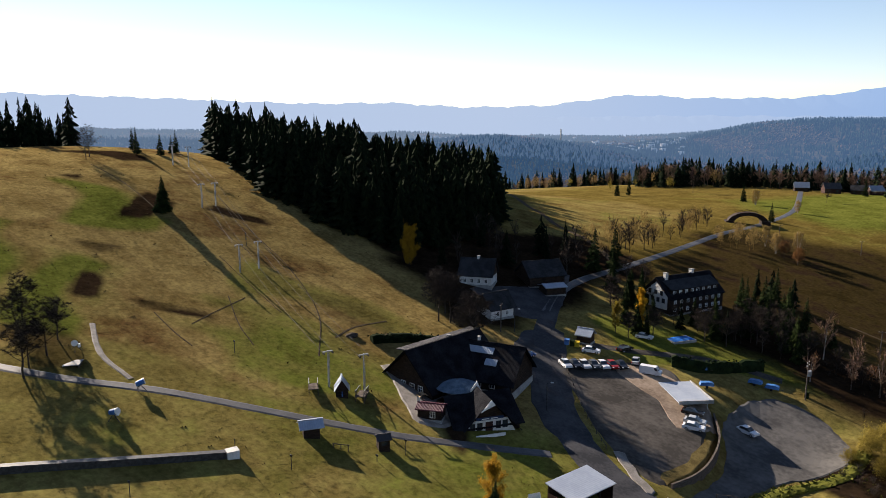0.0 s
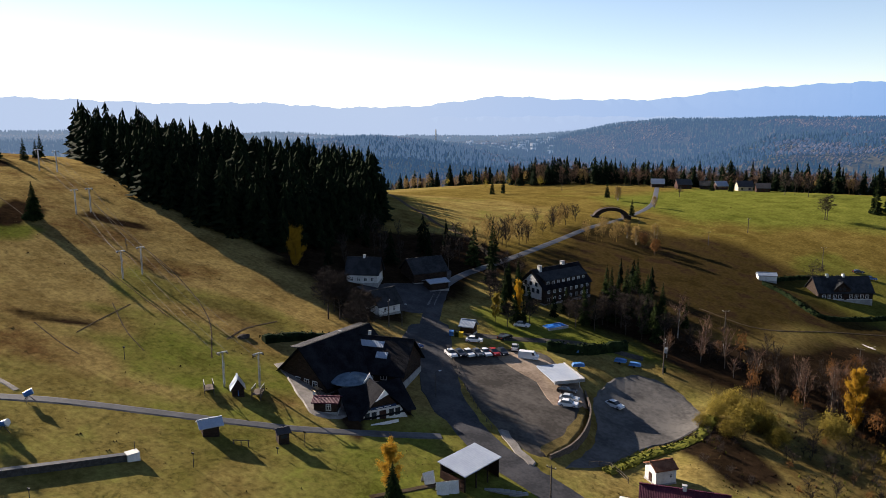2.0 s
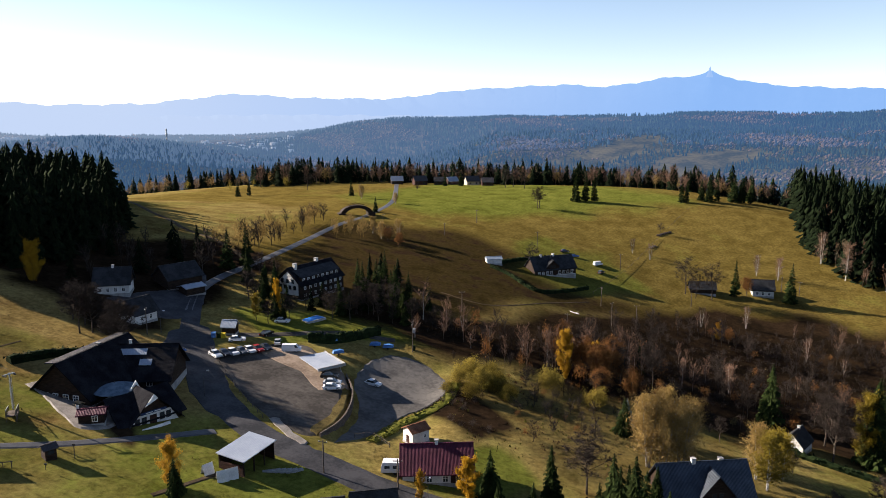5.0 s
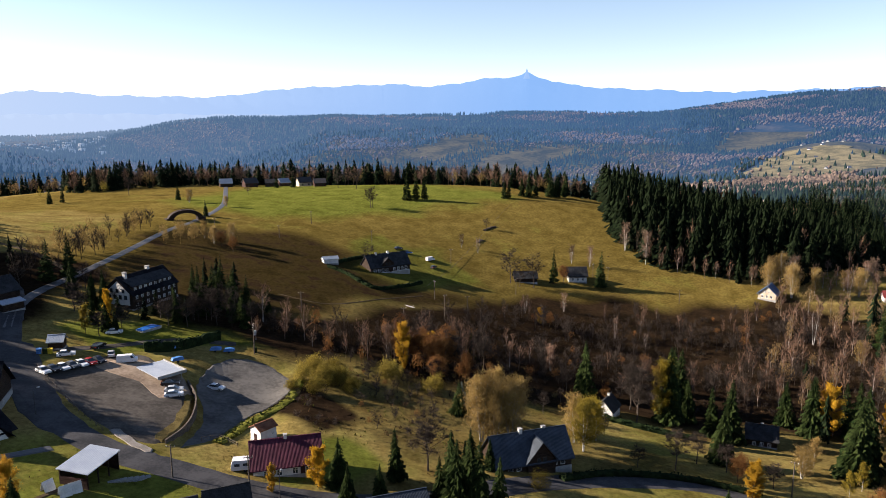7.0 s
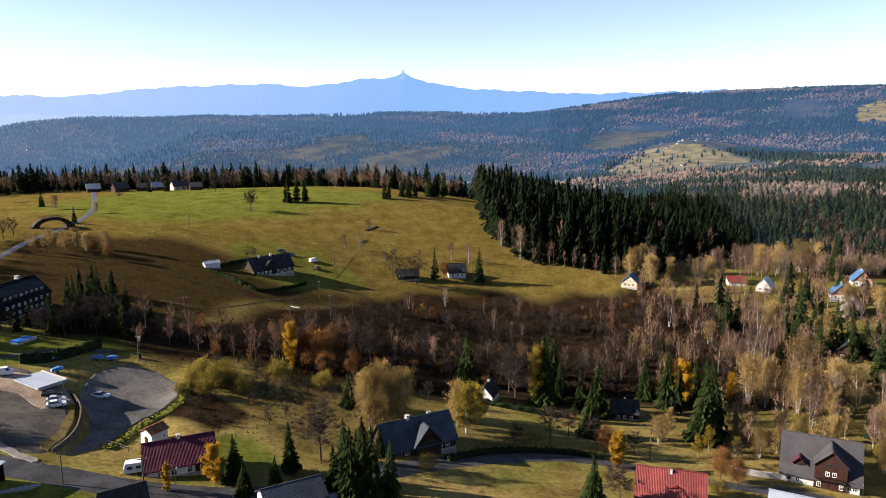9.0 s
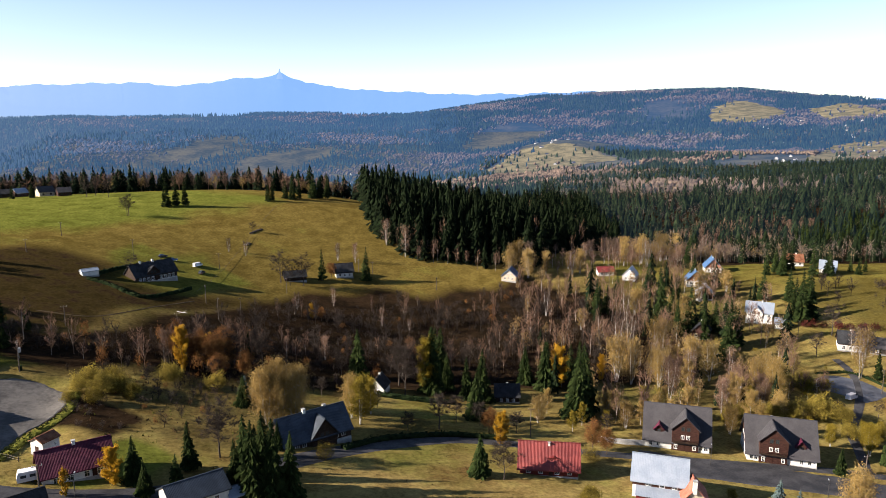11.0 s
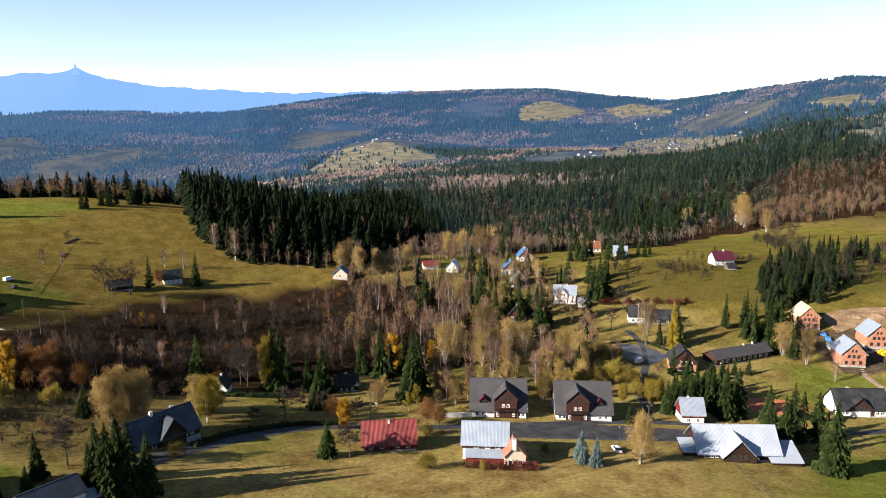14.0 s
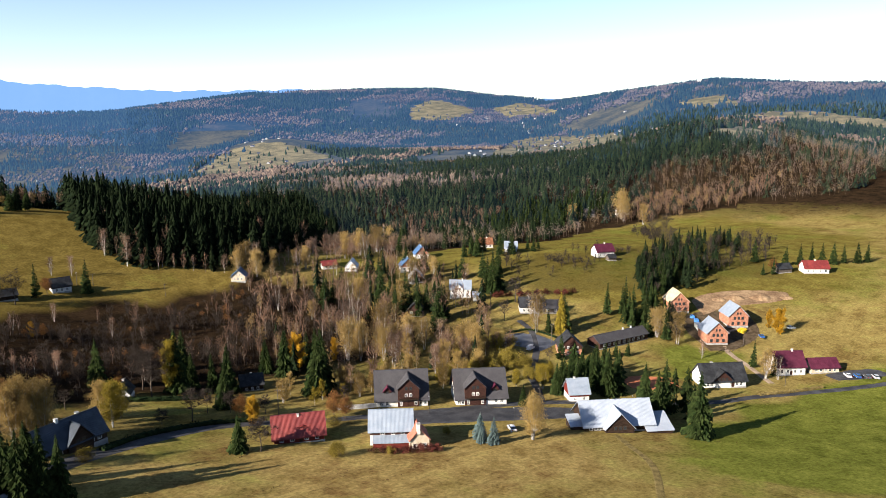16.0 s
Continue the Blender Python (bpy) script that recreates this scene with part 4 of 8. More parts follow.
house("long low wing with grey metal roof and row of windows", 30.0, 8.0, 3.0, 2.4, (258, 126.5), -14, "wood_brown", None, None, "roof_grey", 0.6, row("f", [-12, -9, -6, -3, 0, 3, 6, 9, 12], 1.0, 1.3, 1.1), [(3, 0, 1.0, 0.6), (8, 0, 1.0, 0.6)], name="lodge_wing", category="lodge")
g = house("white villa with pale blue hipped roof", 11.0, 9.0, 5.2, 3.6, (249.5, 221), -48, "plaster", None, None, "roof_metal", 0.6, row("f", [-4, -1.5, 1.5, 4], 3.2) + row("f", [-4, -1.5, 1.5, 4], 0.8) + row("r", [-2, 2], 3.2), [(1, 0, 0.8, 0.6)], name="villa", category="villa")
cross_gable(g, -1, 5.0, 4.5, 5.0, 2.6, 2.6, "plaster", "roof_metal", 9.0, 0.6, 2)
house("small shed annexe with blue metal roof", 4.5, 4.5, 2.4, 2.0, (252, 211), -48, "plaster", None, None, "roof_metal", 0.4, row("f", [0], 0.8), name="annexe", category="shed")
house("brown timber cottage with dark roof", 8.4, 7.0, 2.8, 3.6, (221.8, 221.6), 40, "wood_brown", None, None, "roof_slate", 0.6, row("l", [-1.5, 1.5], 0.8), [(1, 0, 0.8, 0.6)], name="cottage", category="cottage")
house("white house with dark roof behind bare birches", 9.0, 8.0, 3.6, 3.8, (256.5, 180), -46, "plaster", "wood_brown", 2.6, "roof_slate", 0.6, row("f", [-2.5, 0, 2.5], 0.9) + row("l", [-1.5, 1.5], 0.9), [(0, 0.5, 1.0, 0.7)])
house("low house with grey roof beside birches", 8.0, 7.0, 2.8, 3.2, (264.5, 172.0), -46, "wood_grey", None, None, "roof_grey", 0.6, row("f", [-2, 2], 0.9))
house("white house behind birches at the meadow's top", 13.0, 9.0, 4.2, 4.0, (594, 368), -50, "plaster", None, None, "roof_grey", 0.6, row("f", [-4, -1.3, 1.3, 4], 1.2) + row("l", [-1.8, 1.8], 1.2), [(1, 0, 1.0, 0.7)])
house("white house behind birches at the meadow's top", 12.0, 8.5, 4.0, 4.2, (612, 338), -40, "plaster", None, None, "roof_slate", 0.6, row("f", [-4, -1.3, 1.3, 4], 1.2) + row("l", [-1.8, 1.8], 1.2), [(1, 0, 1.0, 0.7)])
house("white hillside house with dark red roof", 12.0, 8.0, 3.8, 4.0, (365, 204), -27, "plaster", None, None, "roof_maroon", 0.6, row("f", [-4, -1, 2, 4.5], 1.0) + row("l", [-1.5, 1.5], 1.0), [(1, 0, 1.0, 0.7)])
house("small grey shed below the hillside house", 5.0, 4.0, 2.0, 1.6, (360, 196), -30, "wood_grey", None, None, "roof_slate", 0.4, name="shed", category="shed")
house("cottage with blue roof and brick gable", 10.0, 9.0, 3.0, 4.8, (300.5, 298.3), 55, "plaster", "brick", 2.9, "roof_blue", 0.6, row("l", [-2.5, 0, 2.5], 1.0) + row("l", [-1, 1], 3.6, 0.7, 0.9), [(0, 0, 0.6, 0.6)], name="cottage", category="cottage", group="blue-roofed cottages")
house("cottage with blue roof and brick gable", 10.0, 9.0, 3.0, 4.8, (270.6, 279.2), 55, "plaster", "brick", 2.9, "roof_blue", 0.6, row("l", [-2.5, 0, 2.5], 1.0) + row("l", [-1, 1], 3.6, 0.7, 0.9), [(0, 0, 0.6, 0.6)], name="cottage", category="cottage", group="blue-roofed cottages")
house("timber cottage with grey metal roof among spruces", 9.0, 8.0, 2.6, 4.2, (258, 258.6), 48, "wood_dark", None, None, "roof_metal", 0.6, row("l", [-1.5, 1.5], 0.9), [(0, 0, 0.6, 0.6)], name="cottage", category="cottage")
house("white cottage with brown roof on the slope", 9.0, 8.0, 3.2, 3.6, (352, 292), -35, "plaster", None, None, "roof_rust", 0.6, row("f", [-2.5, 0, 2.5], 1.0), [(1, 0, 0.6, 0.6)], name="cottage", category="cottage")
house("white cottage with blue-grey roof between spruces", 8.0, 7.0, 2.6, 3.8, (342, 262), -50, "plaster", None, None, "roof_metal", 0.6, row("f", [-2, 2], 0.9), [(1, 0, 0.6, 0.6)], name="cottage", category="cottage")
for x, y, hd, rf in ((320.0, 128.2, 47, "roof_ply"), (297.4, 98.0, 47, "roof_metal"), (323.9, 99.6, 47, "roof_metal")):
    g = house("unfinished red brick house with bare roof boards", 11.0, 9.6, 5.2, 4.8, (x, y), hd, "brick", None, None, rf, 0.5, row("l", [-2.8, 0, 2.8], 0.9, 1.0, 1.3) + row("l", [-1.9, 0, 1.9], 3.5, 0.9, 1.2) + row("l", [-0.7, 0.7], 6.0, 0.6, 0.9) + row("f", [-3, 0, 3], 1.0), [], name="brick_house", frame="trim_dark", group="unfinished brick houses")
    part("eaves_boards", Mesh().slab([(-6.1, -5.4, 5.1), (6.1, -5.4, 5.1), (6.1, -3.4, 6.95), (-6.1, -3.4, 6.95)], 0.05), MAT["roof_ply"], g)
g = house("white house with maroon roof and low wing", 12.0, 9.0, 4.0, 5.0, (277, 60), -42, "plaster", None, None, "roof_maroon", 0.6, row("f", [-4, -1.5, 1.5, 4], 1.2), [(2, 0, 1.0, 0.7)], [("f", 0, 1.0, 2.0)])
house("stone wing under a long maroon roof", 12.0, 7.0, 2.6, 2.8, (288.5, 50.5), -40, "cream", None, None, "roof_maroon", 0.6, row("f", [-4, -2, 0, 2, 4], 0.9), name="house_wing")
house("far white house with dark red roof", 14.0, 8.0, 3.4, 3.6, (423.5, 98), -48, "plaster", None, None, "roof_red", 0.6, row("f", [-5, -2, 2, 5], 1.0), [(0, 0, 0.8, 0.7)])
house("grey barn beside the far white house", 9.0, 6.0, 2.8, 2.4, (413, 112), -30, "wood_grey", None, None, "roof_slate", 0.5, name="barn", category="barn")
g = house("dark-roofed timber cottage with two white chimneys", 18.5, 9.0, 2.6, 5.2, (32.5, 154.6), 15, "wood_dark", None, None, "roof_navy", 0.6, row("f", [-6, -4, 5, 7], 0.9), [(-1.8, 0, 0.9, 0.8), (4.2, 0.3, 0.9, 0.8)], [("f", 3.2, 1.0, 2.0)], name="cottage", category="cottage")
cross_gable(g, 1.5, 7.0, 5.0, 2.8, 4.2, -1, "wood_dark", "roof_navy", 9.0, 0.4, 2)
house("timber house under a dark red metal roof", 13.0, 8.0, 2.6, 3.7, (-20, 137.8), 12, "plaster", "wood_brown", 2.0, "roof_maroon", 0.6, row("f", [-4, -1.5, 1.5, 4], 0.6, 0.9, 1.1), [(0, 0, 0.8, 0.6)], [("f", 3, 1.0, 2.0)])
house("white transformer shed with rusty roof", 4.2, 3.6, 3.0, 0.9, (-26.3, 154.4), 46, "plaster", None, None, "roof_rust", 0.3, row("f", [1.0], 1.4, 0.5, 0.6), [], [("l", 0, 0.9, 1.9)], name="shed", category="shed")
house("grey house with ribbed metal roof by the road", 11.0, 8.0, 3.0, 2.2, (2.0, 122.0), 16, "plaster", None, None, "roof_navy", 0.5, row("f", [-3, 0, 3], 1.0), name="house")
house("flat shed with pale roof", 4.0, 5.0, 2.4, 0.8, (9.5, 123.0), 16, "wood_dark", None, None, "roof_metal", 0.3, name="shed", category="shed")
house("dark shingled house at the road's foot", 7.0, 6.5, 2.2, 3.6, (-26.5, 117.0), 20, "wood_dark", None, None, "roof_slate", 0.5, row("f", [-2, 2], 0.8))
house("low dark house with slate roof", 9.0, 6.0, 2.2, 2.4, (-35, 112), 20, "wood_dark", None, None, "roof_slate", 0.5, row("f", [-3, 0, 3], 0.8))
house("white cottage with dark roof by a hedge", 7.0, 5.6, 2.6, 3.0, (66.5, 202.5), 55, "plaster", None, None, "roof_slate", 0.4, row("l", [-1.2, 1.2], 0.9), [(1, 0, 0.7, 0.6)], name="cottage", category="cottage")
house("dark timber cottage with rusty gable among spruces", 8.0, 6.5, 2.4, 3.0, (105, 190), -25, "wood_dark", "wood_dark", 1.6, "roof_slate", 0.5, row("f", [-2, 0, 2], 0.5, 0.7, 0.9), [(0, 0.5, 0.7, 0.6)], name="cottage", category="cottage")
g = house("long hill farmhouse with slate roof and white-framed windows", 20.0, 9.0, 3.4, 4.6, (0.5, 325), 30, "plaster", "wood_dark", 0.6, "roof_slate", 0.6, row("f", [-8, -6, -4, -2, 2, 4, 6, 8], 1.0, 1.0, 1.2), [(-5, 0, 1.0, 0.8), (1, 0, 1.0, 0.8)], [("f", 0, 1.0, 2.0)], name="farmhouse", category="farmhouse")
cross_gable(g, -1.5, 6.0, 5.0, 4.4, 2.6, 3.0, "wood_dark", "roof_slate", 9.0, 0.3, 2)
house("white garden hut beside the farm", 6.5, 3.6, 2.2, 0.8, (-25.5, 319.5), 20, "plaster", None, None, "roof_metal", 0.3, name="garden_hut", category="hut")
house("white cottage with timber balcony between spruces", 9.0, 7.0, 3.6, 3.4, (93, 350), -2, "plaster", "wood_dark", 2.4, "roof_slate", 0.7, row("f", [-2.5, 0, 2.5], 0.9), [], name="cottage", category="cottage")
house("old dark barn under bare trees", 11.0, 6.0, 2.4, 2.6, (66, 344.5), 0, "wood_dark", None, None, "roof_slate", 0.5, name="barn", category="barn")
house("pink cottage with blue-grey roof", 8.5, 8.0, 3.0, 3.6, (185.5, 330), 50, "cream", None, None, "roof_blue", 0.6, row("l", [-2, 0, 2], 1.0) + row("l", [-0.8, 0.8], 3.4, 0.6, 0.8), name="cottage", category="cottage")
house("low white house with red roof", 9.0, 6.0, 2.6, 2.2, (236, 318), -20, "plaster", None, None, "roof_red", 0.5, row("f", [-2.5, 0, 2.5], 0.9))
house("house under a bright metal roof", 8.0, 7.0, 2.8, 4.0, (247, 305), 40, "plaster", None, None, "roof_metal", 0.5, row("l", [-1.5, 1.5], 0.9))

# the lodges by the slope
FEET.append((-79, 140, 9))
g = thing("ski_lodge", "ski lodge with steep black roof and white ground floor", "lodge", pose(-75.3, 135.5, ground_z(-75.3, 135.5), 0, 0, 57.6))
part("wall", Mesh().box(-6.2, 6.2, 0.5, 12.4, -1.6, 0.8), MAT["wood_dark"], g)
part("gable", Mesh().add([(-5.5, 0.0, -0.4), (5.5, 0.0, -0.4), (0, 0.0, 5.7), (-5.5, 0.6, -0.4), (5.5, 0.6, -0.4), (0, 0.6, 5.7)], [(0, 1, 2), (3, 5, 4), (0, 2, 5, 3), (1, 4, 5, 2)]), MAT["wood_dark"], g)
part("front_wall", Mesh().add([(-5.4, -0.12, -1.2), (5.4, -0.12, -1.2), (3.5, -0.12, 2.1), (-3.5, -0.12, 2.1), (-5.4, 0.1, -1.2), (5.4, 0.1, -1.2), (3.5, 0.1, 2.1), (-3.5, 0.1, 2.1)], [(0, 1, 2, 3), (4, 7, 6, 5), (3, 2, 6, 7), (1, 5, 6, 2), (0, 3, 7, 4)]), MAT["plaster"], g, "white timbered ground floor")
for u in (-3.3, -1.9, 1.7, 3.0):
    window(g, u, -0.12, 0.35, 0.8, 1.2, "f", "trim_dark")
door(g, -0.1, -0.12, -0.3, 1.4, 2.0, "f")
part("sign_board", Mesh().box(-2.6, 2.6, -0.32, -0.13, 2.15, 2.6), MAT["tarp_dark"], g, "dark blue sign board above the door")
part("lettering", Mesh().box(-1.6, -0.2, -0.345, -0.325, 2.3, 2.45).box(0.1, 1.5, -0.345, -0.325, 2.3, 2.45), MAT["frame_white"], g, "pale bars of writing")
part("railing", Mesh().box(-3.4, 2.2, -2.3, -2.2, -0.3, 0.3), MAT["frame_white"], g, "white banner along the entrance rail")
part("roof", Mesh().slab([(-6.9, -0.3, 0.75), (6.9, -0.3, 0.75), (6.6, 6.4, 4.9), (-6.6, 6.4, 4.9)], 0.22), MAT["roof_black"], g)
part("roof", Mesh().slab([(-6.6, 6.4, 4.9), (6.6, 6.4, 4.9), (6.9, 13.1, 0.75), (-6.9, 13.1, 0.75)], 0.22), MAT["roof_black"], g)
part("gable_roof", Mesh().slab([(-6.1, -0.8, -0.45), (0, -0.8, 6.05), (0, 6.4, 6.05), (-6.1, 6.4, -0.45)][::-1], 0.2), MAT["roof_black"], g)
part("gable_roof", Mesh().slab([(6.1, -0.8, -0.45), (0, -0.8, 6.05), (0, 6.4, 6.05), (6.1, 6.4, -0.45)], 0.2), MAT["roof_black"], g)
for y, pts in ((-0.95, [(0, 6.0), (-1.9, 3.9), (0.8, 5.0)]), (6.6, [(0.1, 6.9), (-1.3, 4.9), (1.1, 4.9)])):
    part("gable_board", Mesh().add([(x, y, z) for x, z in pts] + [(x, y + 0.12, z) for x, z in pts], [(0, 1, 2), (3, 5, 4), (0, 3, 4, 1), (1, 4, 5, 2), (2, 5, 3, 0)]), MAT["frame_white"], g, "white triangular gable board")
house("small open porch with maroon roof beside the lodge", 4.4, 3.0, 2.2, 0.5, (-83.4, 128.4), 25, "wood_dark", None, None, "roof_maroon", 0.4, row("f", [0.6], 0.8, 0.8, 1.0), name="porch_hut", category="hut")
g = house("long dark timber lodge with a broad slate roof", 20.0, 13.4, 2.4, 6.2, (-87.0, 144.6), 85, "wood_dark", None, None, "roof_black", 1.0, row("l", [-3.5, -1.2, 1.2, 3.5], 0.9, 1.1, 1.3), [(2, 0.6, 0.9, 0.6)], [("l", 0, 1.4, 2.0)], name="ski_lodge", category="lodge")
part("roof_edge", Mesh().slab([(-10.6, -0.2, 8.9), (10.6, -0.2, 8.9), (10.6, 2.6, 8.6), (-10.6, 2.6, 8.6)], 0.18), MAT["roof_grey"], g, "grey flat cap along the ridge")
g = house("timber lodge wing with slate roof and pale skylights", 14.0, 12.0, 2.6, 5.4, (-85.8, 146.4), 12, "wood_dark", None, None, "roof_black", 0.8, row("f", [-3, 0, 3], 0.9, 1.1, 1.3), [(-2.6, 0.2, 1.2, 0.5)], name="lodge_wing", category="lodge")
for u, v, w in ((-1.6, -1.5, 6.0), (1.6, -3.4, 2.6)):
    z0 = 2.6 + 5.4 * (1 - abs(v) / 6.0) + 0.32
    part("skylight", Mesh().slab([(u - w / 2, v - 0.55, z0 - 0.49), (u + w / 2, v - 0.55, z0 - 0.49), (u + w / 2, v + 0.55, z0 + 0.49), (u - w / 2, v + 0.55, z0 + 0.49)], 0.08), MAT["roof_metal"], g)
house("white cottage with dark roof in the shade", 9.0, 7.5, 3.2, 3.8, (-121, 193.0), 23, "plaster", "wood_dark", 2.6, "roof_slate", 0.6, row("f", [-3, -1, 1, 3], 0.9, 0.7, 1.0), [(0, 0, 0.8, 0.6)], name="cottage", category="cottage")
house("dark timber barn with pale roof edge in the shade", 11.0, 9.0, 3.4, 3.4, (-109, 211.5), 58, "wood_dark", None, None, "roof_slate", 0.6, [], name="barn", category="barn")
house("lean-to with pale metal roof", 6.0, 4.5, 2.4, 0.6, (-104, 208), 58, "wood_dark", None, None, "roof_metal", 0.4, name="lean_to", category="shed")
house("small white-walled house in shade", 7.0, 6.0, 3.0, 3.2, (-104, 181.5), 72, "plaster", "wood_dark", 2.6, "roof_slate", 0.6, row("f", [-1.5, 1.5], 0.9, 0.7, 1.0), name="cottage", category="cottage")
house("wooden kiosk with pale roof at the car park", 3.4, 3.0, 2.2, 1.2, (-84.0, 186.6), 6, "wood_dark", None, None, "roof_metal", 0.4, name="kiosk", category="kiosk")
g = house("large timber hotel with steep dark roof and rows of windows", 20.0, 11.0, 4.8, 4.8, (-73.0, 231.8), 67, "wood_dark", "wood_dark", 0.9, "roof_black", 0.5, row("f", [-8.4, -6, -3.6, -1.2, 1.2, 3.6, 6, 8.4], 1.1, 0.7, 0.9) + row("f", [-8.4, -6, -3.6, -1.2, 1.2, 3.6, 6, 8.4], 3.3, 0.7, 0.8), [(-7.4, -0.6, 1.7, 1.0), (3.4, 0.3, 1.4, 1.0)], [("f", -4.8, 1.3, 2.0)], name="hotel", category="hotel")
part("dormer_roof", Mesh().slab([(-9.2, -4.9, 7.0), (9.2, -4.9, 7.0), (9.2, -1.2, 8.9), (-9.2, -1.2, 8.9)], 0.18), MAT["roof_slate"], g)
part("dormer_wall", Mesh().box(-9.0, 9.0, -4.6, -1.6, 5.0, 6.9), MAT["wood_dark"], g)
for u in (-7.8, -5.6, -3.4, -1.2, 1.0, 3.2, 5.4, 7.6):
    window(g, u, -4.6, 5.7, 0.8, 0.8, "f")
part("gable_panel", Mesh().box(-10.2, -10.09, -4.4, 4.4, 1.4, 5.0).add([(-10.2, -4.4, 5.0), (-10.2, 4.4, 5.0), (-10.2, 0, 8.6), (-10.09, -4.4, 5.0), (-10.09, 4.4, 5.0), (-10.09, 0, 8.6)], [(0, 2, 1), (3, 4, 5), (0, 3, 5, 2), (1, 2, 5, 4)]), MAT["plaster"], g)
for u in (-3.0, -1.0, 1.0, 3.0):
    window(g, -10.2, u, 3.2, 0.9, 1.1, "l", "trim_dark")
for u in (-2.2, 0.0, 2.2):
    window(g, -10.2, u, 5.2, 0.8, 1.0, "l", "trim_dark")


# ---- trees ----
def rnd(a, b):
    return random.uniform(a, b)


def spruce_mesh(h, spread, levels, seed, sprays=3):
    """Trunk and crown of a spruce: whorls of slim drooping boughs, each with small sprays hanging from both sides."""
    random.seed(seed)
    trunk = Mesh().tube((0, 0, -0.6), (0, 0, h * 0.55), 0.016 * h, 0.009 * h, 6).tube((0, 0, h * 0.55), (0, 0, h * 0.99), 0.009 * h, 0.002 * h, 5)
    crown = Mesh()
    lean = rnd(0, 6.28)
    for i in range(levels):
        k = max(0, (i + rnd(-0.4, 0.4)) / levels)
        z = h * (0.06 + 0.91 * k)
        r = spread * (1 - k) ** 0.85 * rnd(0.8, 1.1) + 0.012 * h
        nb = max(5, int(15 - 9 * k))
        a0 = rnd(0, 6.28)
        for j in range(nb):
            a = a0 + 6.283 * (j + rnd(-0.4, 0.4)) / nb
            rr = r * rnd(0.55, 1.15) * (1 + 0.12 * math.sin(a - lean + 3 * k))
            d, s = Vector((math.cos(a), math.sin(a), 0)), Vector((-math.sin(a), math.cos(a), 0))
            zz, droop = z + rnd(-0.02, 0.02) * h, rnd(0.16, 0.34)
            at_ = lambda q: d * rr * q + Vector((0, 0, zz + 0.02 * h * (1 - q) - droop * rr * q * q))
            w = 0.07 * rr + 0.05
            V, F = [at_(0.05) + s * w * 0.5, at_(0.05) - s * w * 0.5, at_(1.0)], [(0, 1, 2)]
            for q in range(sprays):
                u0, u1 = 0.12 + 0.62 * q / sprays, 0.12 + 0.62 * q / sprays + 1.25 / (sprays + 1)
                for side in (-1, 1):
                    n = len(V)
                    V += [at_(u0), at_(min(1, u1)), at_((u0 + min(1.1, u1 + 0.25)) / 2) + s * side * (0.16 * rr + 0.12) * rnd(0.7, 1.3) - Vector((0, 0, (0.16 * rr + 0.14) * rnd(0.6, 1.3)))]
                    F.append((n, n + 1, n + 2))
            crown.add(V, F)
    return trunk, crown


def limb(mesh, a, b, ra, rb, n=4):
    mid = (Vector(a) + Vector(b)) / 2 + Vector((rnd(-1, 1), rnd(-1, 1), rnd(-0.3, 0.6))) * 0.06 * (Vector(b) - Vector(a)).length
    mesh.tube(a, mid, ra, (ra + rb) / 2, n, False).tube(mid, b, (ra + rb) / 2, rb, n, False)


def broadleaf_mesh(h, spread, leaves, leaf, seed, base=0.28, slender=False, twigs=0):
    """A tapered trunk that forks into limbs and twigs, and a crown of many small ragged leaf sprays with gaps."""
    random.seed(seed)
    wood, crown = Mesh(), Mesh()
    r0 = 0.017 * h
    fork = Vector((rnd(-0.02, 0.02) * h, rnd(-0.02, 0.02) * h, h * base))
    limb(wood, Vector((0, 0, -0.6)), fork, r0, r0 * 0.75, 7)
    top = Vector((rnd(-0.04, 0.04) * h, rnd(-0.04, 0.04) * h, h * 0.93))
    limb(wood, fork, top, r0 * 0.7, r0 * 0.1, 6)
    ends = []
    for i in range(15):
        k = i / 15
        s = fork.lerp(top, 0.75 * k * rnd(0.8, 1.1))
        a = i * 2.4 + rnd(-0.4, 0.4)
        reach = spread * (math.sin(math.pi * (0.30 + 0.62 * k)) if not slender else (1 - 0.75 * k)) * rnd(0.75, 1.1)
        e = s + Vector((math.cos(a) * reach, math.sin(a) * reach, h * rnd(0.16, 0.32) * (1 - 0.35 * k)))
        limb(wood, s, e, r0 * 0.38 * (1 - 0.5 * k), r0 * 0.08, 4)
        for _ in range(6):
            q = s.lerp(e, rnd(0.3, 0.97))
            t = q + Vector((rnd(-1, 1), rnd(-1, 1), rnd(-0.1, 0.9))) * spread * 0.32
            limb(wood, q, t, r0 * 0.12, r0 * 0.03, 3)
            ends += [t, q.lerp(t, 0.6)]
        ends += [e, s.lerp(e, 0.8)]
    for i in range(twigs):
        p = random.choice(ends)
        t = p + Vector((rnd(-1, 1), rnd(-1, 1), rnd(-0.35, 0.9))) * spread * 0.26
        u = Vector((rnd(-1, 1), rnd(-1, 1), rnd(-1, 1))).normalized() * 0.05
        crown.add([p - u, p + u, t], [(0, 1, 2)])
    for i in range(leaves):
        p = random.choice(ends)
        c = p + Vector((random.gauss(0, 1), random.gauss(0, 1), random.gauss(0, 1.2))) * spread * 0.15
        u = Vector((rnd(-1, 1), rnd(-1, 1), rnd(-1, 1))).normalized()
        w = u.orthogonal().normalized()
        s = leaf * rnd(0.6, 1.35)
        crown.add([c - u * s, c + w * s * 0.75, c + u * s * 0.9 - w * s * 0.3], [(0, 1, 2)])
    return wood, crown


